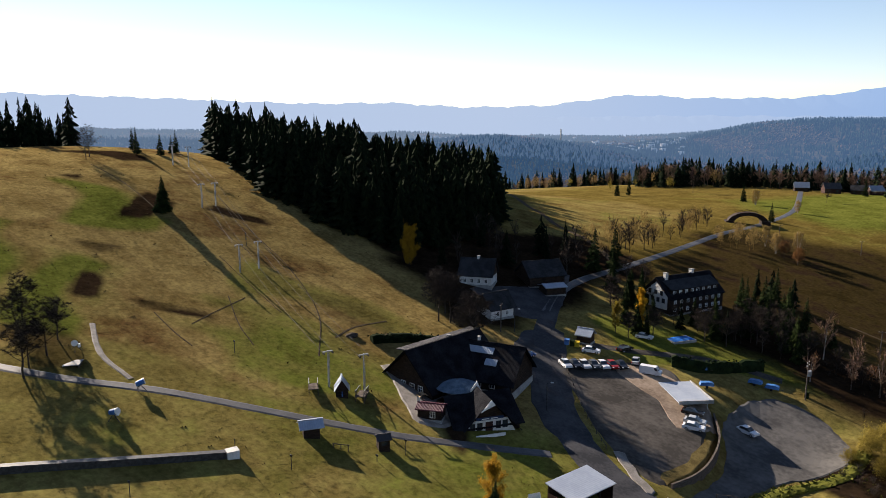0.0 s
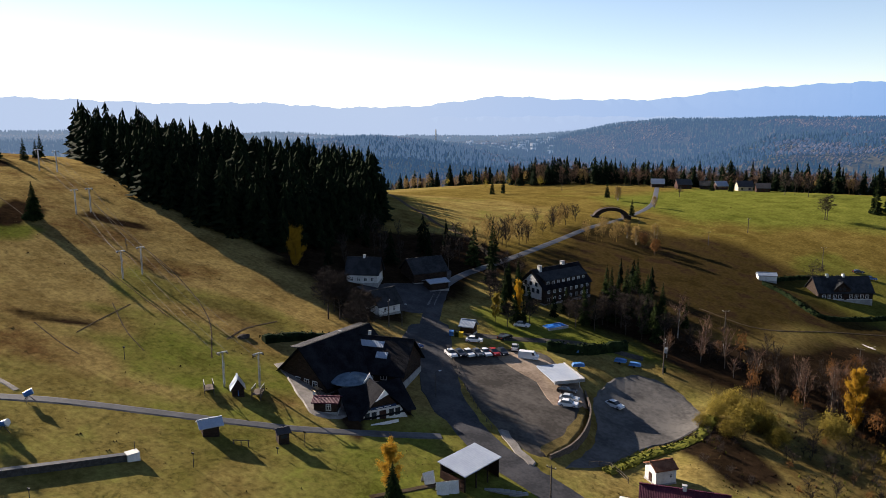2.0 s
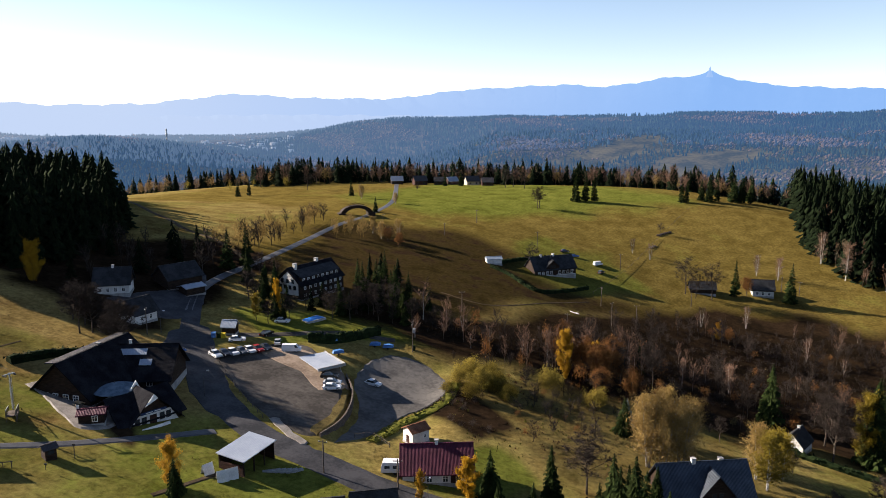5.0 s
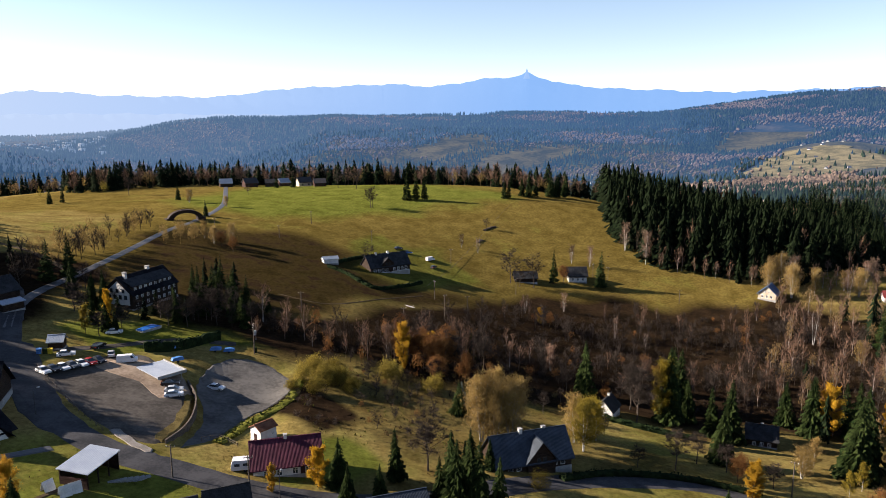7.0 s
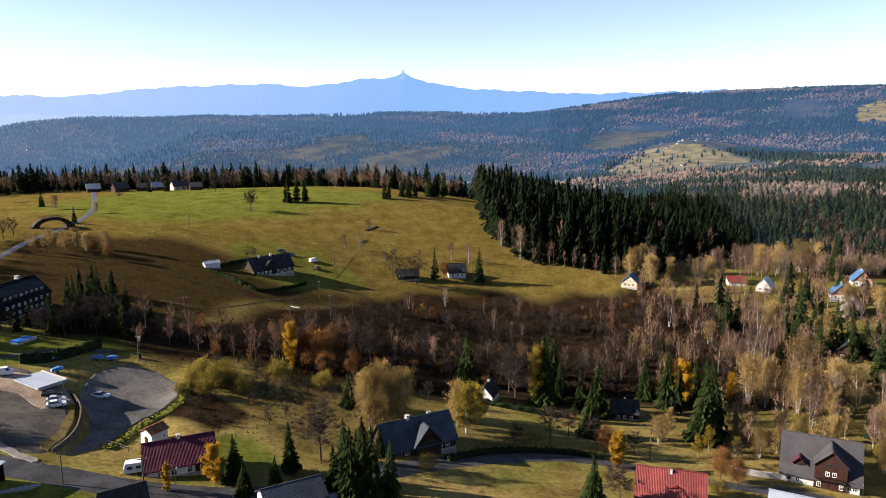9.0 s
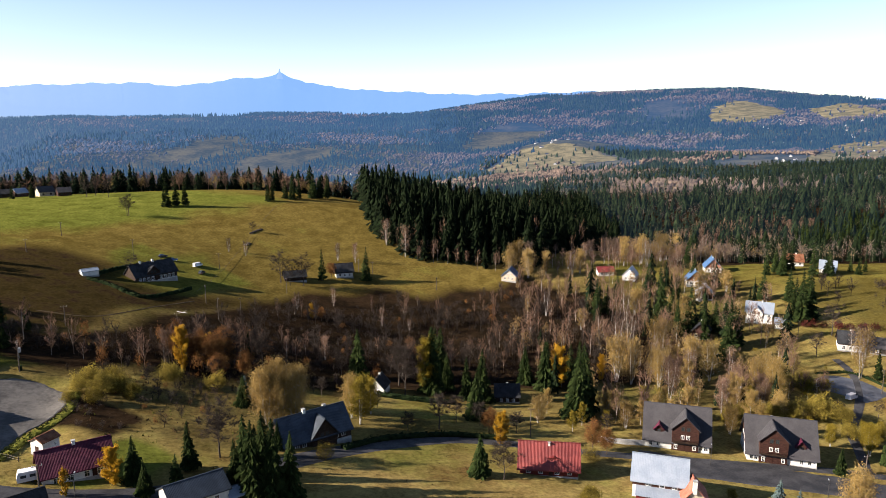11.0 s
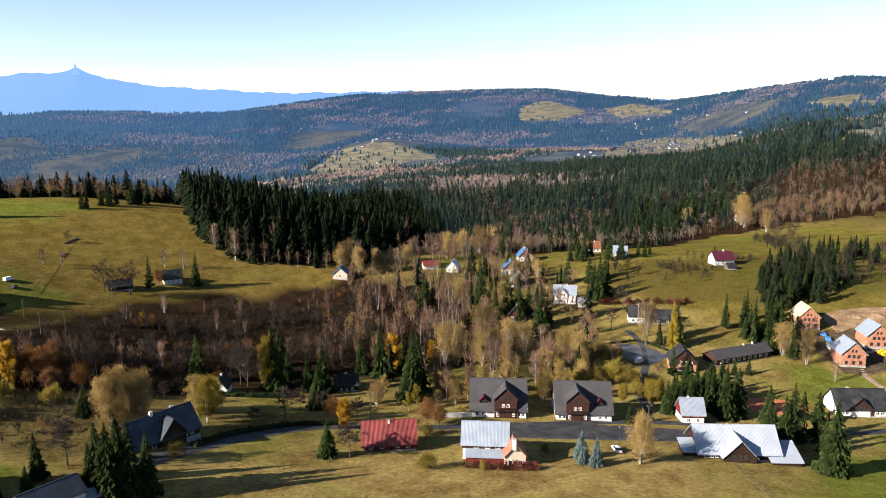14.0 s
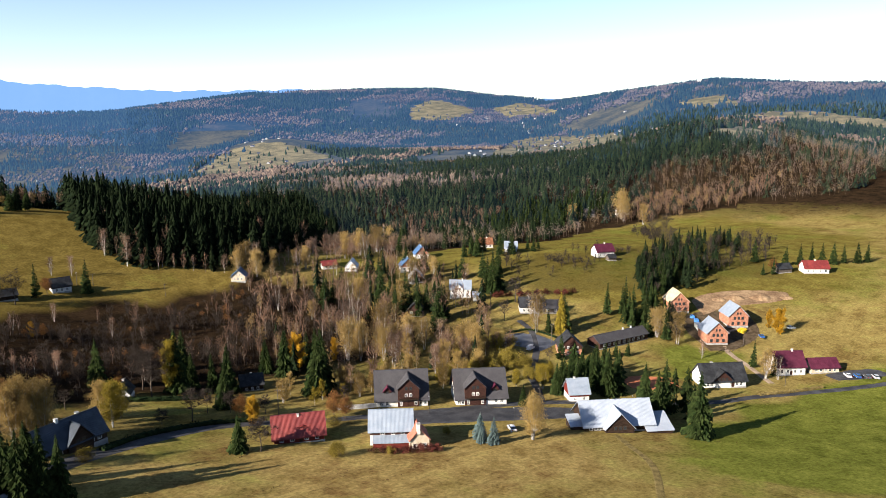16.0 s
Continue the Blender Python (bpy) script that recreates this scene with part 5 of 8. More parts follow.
def birch_mesh(h, spread, leaves, leaf, seed, stems=1, twigs=0, low=0.14):
    """One or more pale stems with steep ascending limbs, and fine hanging sprays that follow them in an upright uneven crown."""
    random.seed(seed)
    wood, crown = Mesh(), Mesh()
    lines = []
    for q in range(stems):
        a = 6.283 * q / stems + rnd(-0.5, 0.5)
        off = spread * 0.5 * rnd(0.7, 1.2) if stems > 1 else 0.05 * spread
        hh = h * rnd(0.84, 1.0)
        foot, mid = Vector((math.cos(a) * 0.12 * off, math.sin(a) * 0.12 * off, -0.5)), Vector((math.cos(a) * 0.6 * off, math.sin(a) * 0.6 * off, hh * 0.5))
        top = Vector((math.cos(a) * off, math.sin(a) * off, hh * 0.97))
        r0 = 0.012 * h
        wood.tube(foot, mid, r0, r0 * 0.6, 6, False).tube(mid, top, r0 * 0.6, r0 * 0.1, 5, False)
        own = spread * (1.0 if stems == 1 else 0.8)
        for i in range(18):
            k = low + (0.92 - low) * (i + rnd(-0.3, 0.3)) / 18
            st = foot.lerp(mid, k * 2) if k < 0.5 else mid.lerp(top, k * 2 - 1)
            b = i * 2.4 + rnd(-0.5, 0.5)
            reach = own * (0.2 + 0.8 * math.sin(math.pi * min(1, 0.22 + 0.74 * k))) * rnd(0.55, 1.2)
            e = st + Vector((math.cos(b) * reach, math.sin(b) * reach, min(h * rnd(0.10, 0.24), hh * 1.02 - st.z)))
            limb(wood, st, e, r0 * 0.30 * (1.1 - k), r0 * 0.06, 3)
            lines += [(st, e)] * 3
        lines += [(mid, top)] * 6
    for i in range(leaves + twigs):
        a, b = random.choice(lines)
        c = a.lerp(b, rnd(0.25, 1.06)) + Vector((random.gauss(0, 1), random.gauss(0, 1), random.gauss(-0.2, 1.0))) * spread * 0.13
        u = Vector((rnd(-0.9, 0.9), rnd(-0.9, 0.9), rnd(0.3, 1))).normalized()
        w = u.orthogonal().normalized()
        if i < leaves:
            z = leaf * rnd(0.6, 1.35)
            crown.add([c - u * z * 1.1, c + w * z * 0.75, c + u * z], [(0, 1, 2)])
        else:
            crown.add([c - w * 0.04, c + w * 0.04, c + u * spread * rnd(0.15, 0.34)], [(0, 1, 2)])
    return wood, crown


def kind_of_tree(name, label, category, trunk_mat, crown_mat, shapes, crown_name="crown"):
    return dict(name=name, label=label, category=category, meshes=[(t.data("trunk", MAT[trunk_mat]), c.data(crown_name, MAT[crown_mat])) for t, c in shapes], crown=crown_name)


TREES = {
    "spruce": kind_of_tree("spruce_tree", "tall dark green spruce with drooping boughs", "tree", "bark", "garden_needles", [spruce_mesh(16, 4.0, 40, 1), spruce_mesh(16, 3.5, 42, 2), spruce_mesh(16, 4.4, 39, 3), spruce_mesh(16, 3.7, 38, 23)]),
    "far_spruce": kind_of_tree("spruce_tree", "tall dark green spruce with drooping boughs", "tree", "bark", "garden_needles", [spruce_mesh(16, 4.0, 24, 1, 1), spruce_mesh(16, 3.4, 25, 2, 1), spruce_mesh(16, 4.4, 23, 3, 1)]),
    "bluespruce": kind_of_tree("blue_spruce_tree", "silvery blue spruce at the meadow's edge", "tree", "bark", "needles_blue", [spruce_mesh(16, 4.6, 26, 4), spruce_mesh(16, 5.2, 26, 5)]),
    "larch": kind_of_tree("larch_tree", "slender larch with yellow autumn needles", "tree", "bark", "larch", [spruce_mesh(16, 3.5, 34, 6), birch_mesh(16, 3.0, 7000, 0.26, 61)]),
    "gold": kind_of_tree("maple_tree", "autumn tree with golden yellow leaves", "tree", "bark", "gold", [birch_mesh(16, 3.9, 7500, 0.30, 7, low=0.05), birch_mesh(16, 3.4, 7000, 0.30, 8, low=0.05)]),
    "yellow": kind_of_tree("yellow_birch_tree", "birch with yellow leaves and a pale trunk", "tree", "bark_birch", "larch", [birch_mesh(16, 4.4, 6000, 0.26, 9, 2), birch_mesh(16, 3.6, 5500, 0.26, 10)]),
    "birch": kind_of_tree("birch_tree", "birch with thin fading tan leaves and white trunk", "tree", "bark_birch", "tan_leaf", [birch_mesh(16, 4.9, 6800, 0.23, 11, 4, 1300), birch_mesh(16, 3.4, 5400, 0.23, 12, 1, 1000), birch_mesh(16, 4.2, 6200, 0.23, 13, 2, 1200)]),
    "brown": kind_of_tree("brown_tree", "tree with rusty brown autumn leaves", "tree", "bark", "brown_leaf", [broadleaf_mesh(16, 5.2, 5000, 0.26, 14, 0.16, twigs=1500), broadleaf_mesh(16, 4.6, 4800, 0.26, 15, 0.14, twigs=1300)]),
    "bare": kind_of_tree("bare_tree", "leafless tree with fine grey twigs", "tree", "bark", "twig", [broadleaf_mesh(16, 6.0, 0, 0.3, 16, 0.25, twigs=3600), broadleaf_mesh(16, 4.6, 0, 0.3, 17, 0.25, twigs=2800)]),
    "redbare": kind_of_tree("bare_birch_tree", "leafless birch with reddish twigs and white trunk", "tree", "bark_birch", "twig_red", [birch_mesh(16, 3.4, 200, 0.2, 18, 2, 3600), birch_mesh(16, 2.6, 200, 0.2, 19, 1, 3000)]),
    "bush": kind_of_tree("bush", "round bush with yellowing leaves", "bush", "bark", "bush", [broadleaf_mesh(16, 10.0, 3600, 0.62, 20, 0.05), broadleaf_mesh(16, 9.0, 3200, 0.62, 21, 0.05)]),
    "redbush": kind_of_tree("red_bush", "low bush with dark red twigs", "bush", "bark", "red_leaf", [broadleaf_mesh(16, 12.0, 700, 1.1, 22, 0.06, twigs=300)]),
}


for far, shapes in (("birch", [birch_mesh(16, 4.9, 3200, 0.32, 11, 4), birch_mesh(16, 3.6, 2600, 0.32, 12, 2)]), ("bare", [broadleaf_mesh(16, 5.4, 0, 0.3, 16, 0.25, twigs=1500)]),
                    ("redbare", [birch_mesh(16, 3.2, 100, 0.2, 18, 2, 1500)]), ("brown", [broadleaf_mesh(16, 5.0, 2200, 0.36, 14, 0.16, twigs=500)])):
    near = TREES[far]
    bark, leaf = (me.materials[0] for me in near["meshes"][0])
    TREES["far_" + far] = dict(near, meshes=[(t.data("trunk", bark), c.data("crown", leaf)) for t, c in shapes])


def tree(kind, x, y, h, wide=1.0):
    t = TREES["far_" + kind if "far_" + kind in TREES and math.hypot(x, y) > 250 else kind]
    s = h / 16
    root = thing(t["name"], t["label"], t["category"], at(x, y, rnd(0, 360)) @ Matrix.Diagonal((s * wide, s * wide, s, 1)), group=t["category"] + "s of the valley")
    tm, cm = random.choice(t["meshes"])
    for name, me in (("trunk", tm), (t["crown"], cm)):
        o = new(name, me)
        o.parent = root
    return root


def grove(kind, rows, wide=1.0):
    for x, y, h in rows:
        tree(kind, x, y, h, wide)


random.seed(5)
grove("bluespruce", [(124, 95, 8.7), (123, 89, 8.8), (121, 92, 6)])
grove("spruce", [(-70, 222, 8), (-66, 226, 9), (-79, 216, 7), (-84, 219, 10), (-86, 224, 11), (-90, 226, 9), (-59, 236, 11), (-55, 234, 9), (-50, 230, 8), (-46, 228, 10), (-52, 243, 12), (-48, 246, 10), (-66, 248, 10), (-44, 222, 7), (-48, 225, 8)])
grove("bare", [(-64, 222, 7), (-60, 226, 8), (-56, 224, 8), (-74, 218, 6), (-68, 219, 7), (-118, 172, 11), (-114, 171, 12), (-106, 170, 9), (-52, 220, 7), (-96, 236, 9), (-112, 228, 9), (-92, 240, 8)])
grove("bare", [(34, 214, 8), (10, 214, 7), (-6, 198, 6), (58, 186, 6), (78, 172, 9), (84, 168, 8), (92, 160, 7), (60, 165, 6), (112, 150, 7), (118, 152, 8), (200, 140, 8), (214, 136, 7)])
grove("birch", [(112, 176, 9), (104, 168, 9), (128, 156, 9), (140, 150, 10), (146, 146, 9), (156, 142, 10), (164, 138, 11), (168, 146, 12), (180, 146, 10), (152, 156, 12), (172, 156, 13), (130, 168, 10)])
grove("yellow", [(110, 158, 7), (116, 162, 8), (122, 158, 6), (178, 132, 7), (160, 148, 7)])
grove("spruce", [(-10, 136, 10.5), (1, 142, 11.5), (16, 149, 8), (22, 153, 7.5), (62, 221, 18), (94, 222, 20), (-63, 243, 11.2), (-58, 247, 9.8), (-54, 246, 9.2),
                 (-50, 240, 7.6), (-88, 220, 9.8), (12, 125, 18), (16, 124, 18.5), (97, 235, 17.6), (90, 207, 14), (92, 195, 15.4), (86, 175, 15.2), (123, 210, 14.8), (134, 213, 15.9), (142, 209, 15.3)])
grove("spruce", [(120, 170, 23), (-2, 133, 7.6), (-8, 130, 7.7), (66, 131, 11.4), (18, 183, 9.9), (162, 109, 7.9), (-59, 114, 6.6), (17, 457, 18.7), (11, 457, 17.3), (22, 457, 18),
                 (74, 466, 12.2), (77, 466, 13.2), (87, 474, 14.8), (91, 471, 15.7), (96, 473, 15.1), (107, 478, 18.2), (111, 478, 17.9), (117, 480, 18.6), (80, 347, 17.5), (103.5, 346, 19)])
grove("spruce", [(-126, 447, 10.5), (-79, 522, 10.4), (-68, 524, 11.2), (-186, 432, 12), (-191, 427, 10.2), (-95, 386, 9), (20, 126, 15), (9, 128, 13), (-40, 240, 8), (-45, 236, 6)], 0.9)
grove("spruce", [(177, 53, 21.6), (181, 69, 18.3), (180, 73, 16.5), (201, 100, 15), (196, 108, 15.6), (192, 110, 14.4), (199, 105, 15.6), (249, 152, 16.4), (271, 65, 10.8),
                 (276, 75, 12.4), (292, 142, 17.4), (290, 134, 18.5), (290, 147, 16.1), (281, 123, 12.4), (279, 117, 14.1), (265, 212, 20.3), (271, 212, 18.9), (207, 197, 20.6), (240, 277, 16.7)])
grove("spruce", [(225, 237, 15.3), (211, 230, 17.7), (218, 221, 16.2), (222, 208, 18.8), (322, 279, 15.1), (336, 281, 15.4), (335, 256, 14.9), (351, 250, 11.3), (138, 197, 19.1), (189, 112, 13),
                 (203, 98, 12), (284, 152, 17), (298, 150, 17), (285, 140, 15), (243, 158, 13), (186, 76, 16), (187, 104, 13), (205, 108, 12), (209, 114, 9)])
grove("spruce", [(213, 112, 8), (217, 118, 9), (222, 120, 8), (227, 122, 9), (232, 124, 8.5), (237, 123, 8), (242, 121, 8), (216, 108, 8), (247, 118, 7.5), (329, 146, 15), (338, 150, 16), (346, 156, 15),
                 (352, 150, 14), (360, 158, 15), (340, 160, 14), (368, 152, 13), (374, 160, 14), (-189.7, 141, 10.5), (-192, 143, 5), (-262, 172, 9), (-250, 176, 8)])
grove("spruce", [(430, 118, 13), (436, 112, 14), (441, 107, 15), (447, 103, 14), (452, 98, 15), (458, 94, 13), (464, 88, 14), (470, 84, 13), (405, 116, 11), (400, 120, 8), (425, 135, 16)])
grove("larch", [(-82, 200, 8.6), (80, 202, 21), (247, 154, 21)])
grove("gold", [(-22, 131, 5.6), (-14, 135, 9.3), (-140, 187, 12.5), (82, 151, 9.9), (-61, 116, 9), (322, 82, 13.8), (153, 204, 10), (326, 88, 9)], 0.85)
grove("yellow", [(54, 180, 12.7), (48, 171, 16), (184, 117, 11), (188, 121, 9), (205, 156, 8), (178, 125, 8)])
grove("birch", [(25, 167, 18), (22, 168, 17), (29, 168, 16), (47, 176, 14), (135, 84, 14), (-116, 435, 8.5), (-92, 421, 6.5), (266, 66, 13), (277, 110, 16), (239, 162, 20), (188, 162, 17),
                (189, 156, 17), (160, 195, 18), (157, 200, 19), (166, 187, 16), (173, 180, 12.5), (188, 185, 15.6), (177, 163, 12), (223, 337, 10.7), (225, 328, 14)], 0.95)
grove("birch", [(193, 331, 17), (198, 349, 16), (186, 340, 15), (190, 345, 16), (205, 332, 14), (262, 270, 12), (270, 262, 11), (150, 165, 10), (143, 160, 9), (135, 158, 8), (-70, 330, 9), (-76, 322, 8), (-82, 330, 8)])
grove("bare", [(8, 148, 14), (53, 247, 12)])
grove("redbare", [(95, 371, 11), (104, 368, 12), (-1, 217, 11), (78, 316, 10), (94, 291, 10), (105, 285, 6), (59, 308, 9)])
grove("gold", [(4, 212, 14), (63, 297, 8), (12, 221, 11)], 0.8)
grove("brown", [(67, 295, 7), (86, 350, 9), (68, 218, 5.8), (133, 205, 14.9), (84, 162, 8.2), (-153, 200, 9.1), (108, 138, 8), (106, 142, 9), (3, 240, 9), (12, 232, 8), (20, 236, 10), (-72, 318, 7), (-66, 312, 7), (410, 118, 9)])
grove("bare", [(43, 195, 7.5), (72, 200, 18), (70, 166, 12.4), (71, 128, 10.5), (-91, 215, 10.5), (-112, 166, 13), (-110, 168, 12), (-10, 327, 12), (-11, 435, 13), (58, 342, 18), (69, 340, 18), (62, 339, 12), (-164, 475, 13),
               (-130, 84, 10), (-127, 80, 9), (-135, 88, 9), (-124, 78, 11), (-50, 232, 9), (-60, 236, 9), (-82, 226, 8), (35, 205, 7)])
grove("redbare", [(255, 178, 13), (258, 176, 12), (208, 155, 9), (214, 175, 10), (270, 95, 9), (268, 62, 11), (46, 375, 9), (38, 380, 8), (5, 245, 8), (40, 235, 9), (55, 240, 10)])
grove("bush", [(-17, 188, 6), (-21, 195, 5), (-15, 194, 5.5), (-19, 182, 4), (212, 164, 6.5), (208, 168, 5), (218, 160, 5), (100, 134, 4), (190, 128, 5), (194, 124, 5), (-25, 184, 3), (140, 88, 3), (120, 105, 2.2), (112, 110, 2.5), (96, 103, 2)])
grove("spruce", [(282, 234, 17), (284, 228, 18), (296, 234, 16), (312, 276, 14), (323, 280, 16), (331, 281, 16), (327, 259, 20), (356, 259, 9), (361, 254, 10), (511, 348, 24), (520, 361, 23), (527, 352, 21),
                 (217, 205, 23), (224, 208, 18), (228, 225, 16), (223, 227, 17), (218, 232, 16), (211, 236, 14), (208, 242, 12), (236, 282, 17), (267, 283, 18), (314, 339, 22), (257, 159, 17), (221, 135, 12)])
grove("birch", [(600, 334, 30), (592, 326, 24), (583, 300, 20), (575, 374, 18), (260, 334, 18), (276, 338, 18), (297, 346, 19), (389, 437, 20), (192, 163, 14), (198, 166, 15), (186, 193, 16), (176, 192, 14), (278, 121, 15)])
grove("bare", [(264, 195, 15), (254, 173, 15), (241, 183, 11), (530, 262, 18), (548, 258, 18), (286, 114, 18), (432, 194, 15), (440, 200, 12), (480, 226, 14)])
grove("redbush", [(262, 207, 3), (265, 205, 3.4), (268, 202, 3), (272, 198, 3.4), (275, 195, 3), (279, 192, 3.2), (283, 189, 3.4), (287, 185, 3), (290, 182, 3.4), (295, 180, 3)])
grove("redbush", [(99, 101, 2.2), (101, 99.5, 2.4), (103, 98, 2.4), (97, 103, 2.2), (95, 105, 2.2), (105, 97, 2.2), (93, 106.5, 2.0), (107, 96, 2)])


def scatter(poly, spacing, keep=1.0, seed=1):
    """Uneven points in a polygon."""
    rs = np.random.RandomState(seed)
    p = np.array(poly, float)
    lo, hi = p.min(0), p.max(0)
    gx, gy = np.meshgrid(np.arange(lo[0], hi[0], spacing), np.arange(lo[1], hi[1], spacing))
    q = np.column_stack([gx.ravel(), gy.ravel()]) + rs.uniform(-0.6, 0.6, (gx.size, 2)) * spacing
    return q[inside(q[:, 0], q[:, 1], poly) & (rs.rand(len(q)) < keep)]


def small_spruce(seed, tiers=12, n=7):
    """A far spruce of unit height: tiers of drooping boughs, each folded like a roof, round an uneven crown."""
    rs = np.random.RandomState(seed)
    V, F = [], []
    full, bare = rs.uniform(0.6, 0.95), rs.uniform(0.03, 0.14)
    for i in range(tiers):
        k = i / tiers
        z = bare + (0.97 - bare) * k
        r = (1 - k) ** full * rs.uniform(0.8, 1.12) + 0.03
        m = max(4, int(round(n * (1.15 - 0.5 * k))))
        a0 = rs.uniform(0, 6.28)
        for j in range(m):
            a = a0 + 6.2832 * (j + rs.uniform(-0.3, 0.3)) / m
            rr, half = r * rs.uniform(0.6, 1.2), rs.uniform(0.24, 0.40)
            c = len(V)
            zz = z + rs.uniform(-0.6, 0.6) / tiers * (1 if i < tiers - 1 else 0)
            top, droop = min(1.0, zz + 1.2 / tiers), rs.uniform(0.02, 0.08)
            V.append((0, 0, top))
            for da, q, dz in ((-half, 0.72, -droop), (0, 1.0, -0.5 * droop), (half, 0.72, -droop)):
                V.append((rr * q * math.cos(a + da), rr * q * math.sin(a + da), max(0.0, zz + dz)))
            F += [(c, c + 1, c + 2), (c, c + 2, c + 3)]
    return np.array(V), np.array(F)


def small_broad(seed, sprays=260, slim=0.0):
    """A far leafy or twiggy tree of unit height: a stem and loose sprays."""
    rs = np.random.RandomState(seed)
    V = [(-0.02, 0, -0.03), (0.02, 0, -0.03), (0, 0, 0.9), (0, -0.02, -0.03), (0, 0.02, -0.03), (0, 0, 0.9)]
    F = [(0, 1, 2), (3, 4, 5)]
    for i in range(sprays):
        d = rs.normal(size=3)
        d /= np.linalg.norm(d)
        c = d * rs.uniform(0.35, 1.0) * (0.8 + 0.25 * math.sin(3 * d[0] + seed) * math.sin(4 * d[2] + 2 * d[1])) * np.array([0.95, 0.95, 0.40]) + [0, 0, 0.57]
        if slim:
            c[:2] *= 0.55 + 0.6 * (1 - c[2])
        u = rs.normal(size=3)
        u /= np.linalg.norm(u)
        w = np.cross(u, rs.normal(size=3))
        w /= np.linalg.norm(w)
        s = rs.uniform(0.05, 0.12)
        k = len(V)
        V += [c - u * s * [1, 1, 0.5], c + w * s * [0.7, 0.7, 0.35], c + u * s * [1, 1, 0.5]]
        F.append((k, k + 1, k + 2))
    return np.array(V, float), np.array(F)


def small_bare(seed, twigs=120, thick=0.05):
    """A leafless tree of unit height: a stem, limbs that fork from it and a wispy crown of twigs."""
    rs = np.random.RandomState(seed)
    V, F = [(-0.05, 0, -0.03), (0.05, 0, -0.03), (0, 0, 0.95), (0, -0.05, -0.03), (0, 0.05, -0.03), (0, 0, 0.95)], [(0, 1, 2), (3, 4, 5)]

    def spike(p, t, w):
        a = rs.uniform(0, 6.28)
        u = np.array([math.cos(a), math.sin(a), 0.3 * math.sin(2 * a)]) * w
        k = len(V)
        V.extend([p - u, p + u, t])
        F.append((k, k + 1, k + 2))

    limbs = []
    slim = rs.uniform(0.6, 1.0)
    for i in range(10):
        a, z = i * 2.4 + rs.uniform(-0.4, 0.4), 0.18 + 0.055 * i
        reach = 0.95 * slim * rs.uniform(0.6, 1.1) * math.sin(math.pi * (0.25 + 0.06 * i))
        p = np.array([0, 0, z])
        t = np.array([reach * math.cos(a), reach * math.sin(a), min(0.97, z + rs.uniform(0.20, 0.36))])
        limbs.append((p, t))
        spike(p, t, thick * 0.8)
    for i in range(twigs):
        p, t = limbs[rs.randint(10)]
        q = p + (t - p) * rs.uniform(0.3, 1.0)
        d = rs.normal(size=3) * [0.24, 0.24, 0.07] + [0, 0, 0.08]
        spike(q, q + d, thick * 0.55)
    return np.array(V, float), np.array(F)


SPRUCES = [small_spruce(s) for s in range(8)]
WEST_SPRUCES = [small_spruce(s + 40, 16, 8) for s in range(8)]
BROADS = [small_broad(s) for s in range(4)] + [small_broad(s + 9, 220, 1.0) for s in range(3)]
BARES = [small_bare(s) for s in range(5)]
FINE = [small_bare(s + 10, 330, 0.028) for s in range(6)]


def clumpy(poly, spacing, keep, seed, scale):
    """Points that gather in drifts."""
    p = scatter(poly, spacing, keep, seed)
    k = np.sin(p[:, 0] / scale + 2 * np.sin(p[:, 1] / (1.7 * scale))) + np.sin(p[:, 1] / (0.8 * scale) + seed) + np.random.RandomState(seed).normal(0, 0.7, len(p))
    p = p[(k > 0.5) & free(p, -2.0)]
    return p


MEADOWS = [
    [(731, 1496), (966, 1782), (1075, 1776), (1111, 1629), (1060, 1428), (918, 1400), (761, 1354)],
    [(2372, 2033), (2570, 2006), (2245, 1601), (2191, 1789)],
    [(1778, 728), (1862, 598), (1808, 413), (1738, 394), (1786, 597)],
    [(1935, 962), (2006, 870), (1890, 773), (1854, 853)],
    [(1317, 1086), (1356, 1025), (1607, 1185), (1581, 1283)],
    [(1499, 1020), (1524, 940), (1580, 931), (1690, 1000), (1680, 1082)],
    [(945, 432), (1140, 429), (1030, 375)],
    [(1360, 1120), (1390, 1010), (1564, 1000), (1734, 1110), (1876, 1385), (1760, 1420)],
    [(1884, 2012), (1964, 1923), (2209, 1967), (2310, 2266), (2124, 2248)],
    [(1190, 470), (1260, 540), (1400, 560), (1420, 450), (1300, 420)],
]


def open_land(p):
    """Which points lie in the far meadows."""
    ok = np.zeros(len(p), bool)
    for poly in MEADOWS:
        ok |= within(p[:, 0], p[:, 1], poly, 15) > 0.3
    return ok


STEM = [(np.array([(-0.05, 0, -0.02), (0.05, 0, -0.02), (0, 0, 0.85), (0, -0.05, -0.02), (0, 0.05, -0.02), (0.02, 0.03, 0.8), (0.03, 0, 0.3), (0.07, 0.02, 0.3), (0.35, 0.1, 0.7), (-0.03, 0, 0.4), (-0.06, 0.02, 0.4), (-0.25, -0.2, 0.75)], float), np.array([(0, 1, 2), (3, 4, 5), (6, 7, 8), (9, 10, 11)]))]


GLADES = [[(150, 232), (160, 222), (173, 200), (158, 180), (138, 183), (134, 200)], [(216, 212), (222, 199), (196, 177), (190, 186)]]


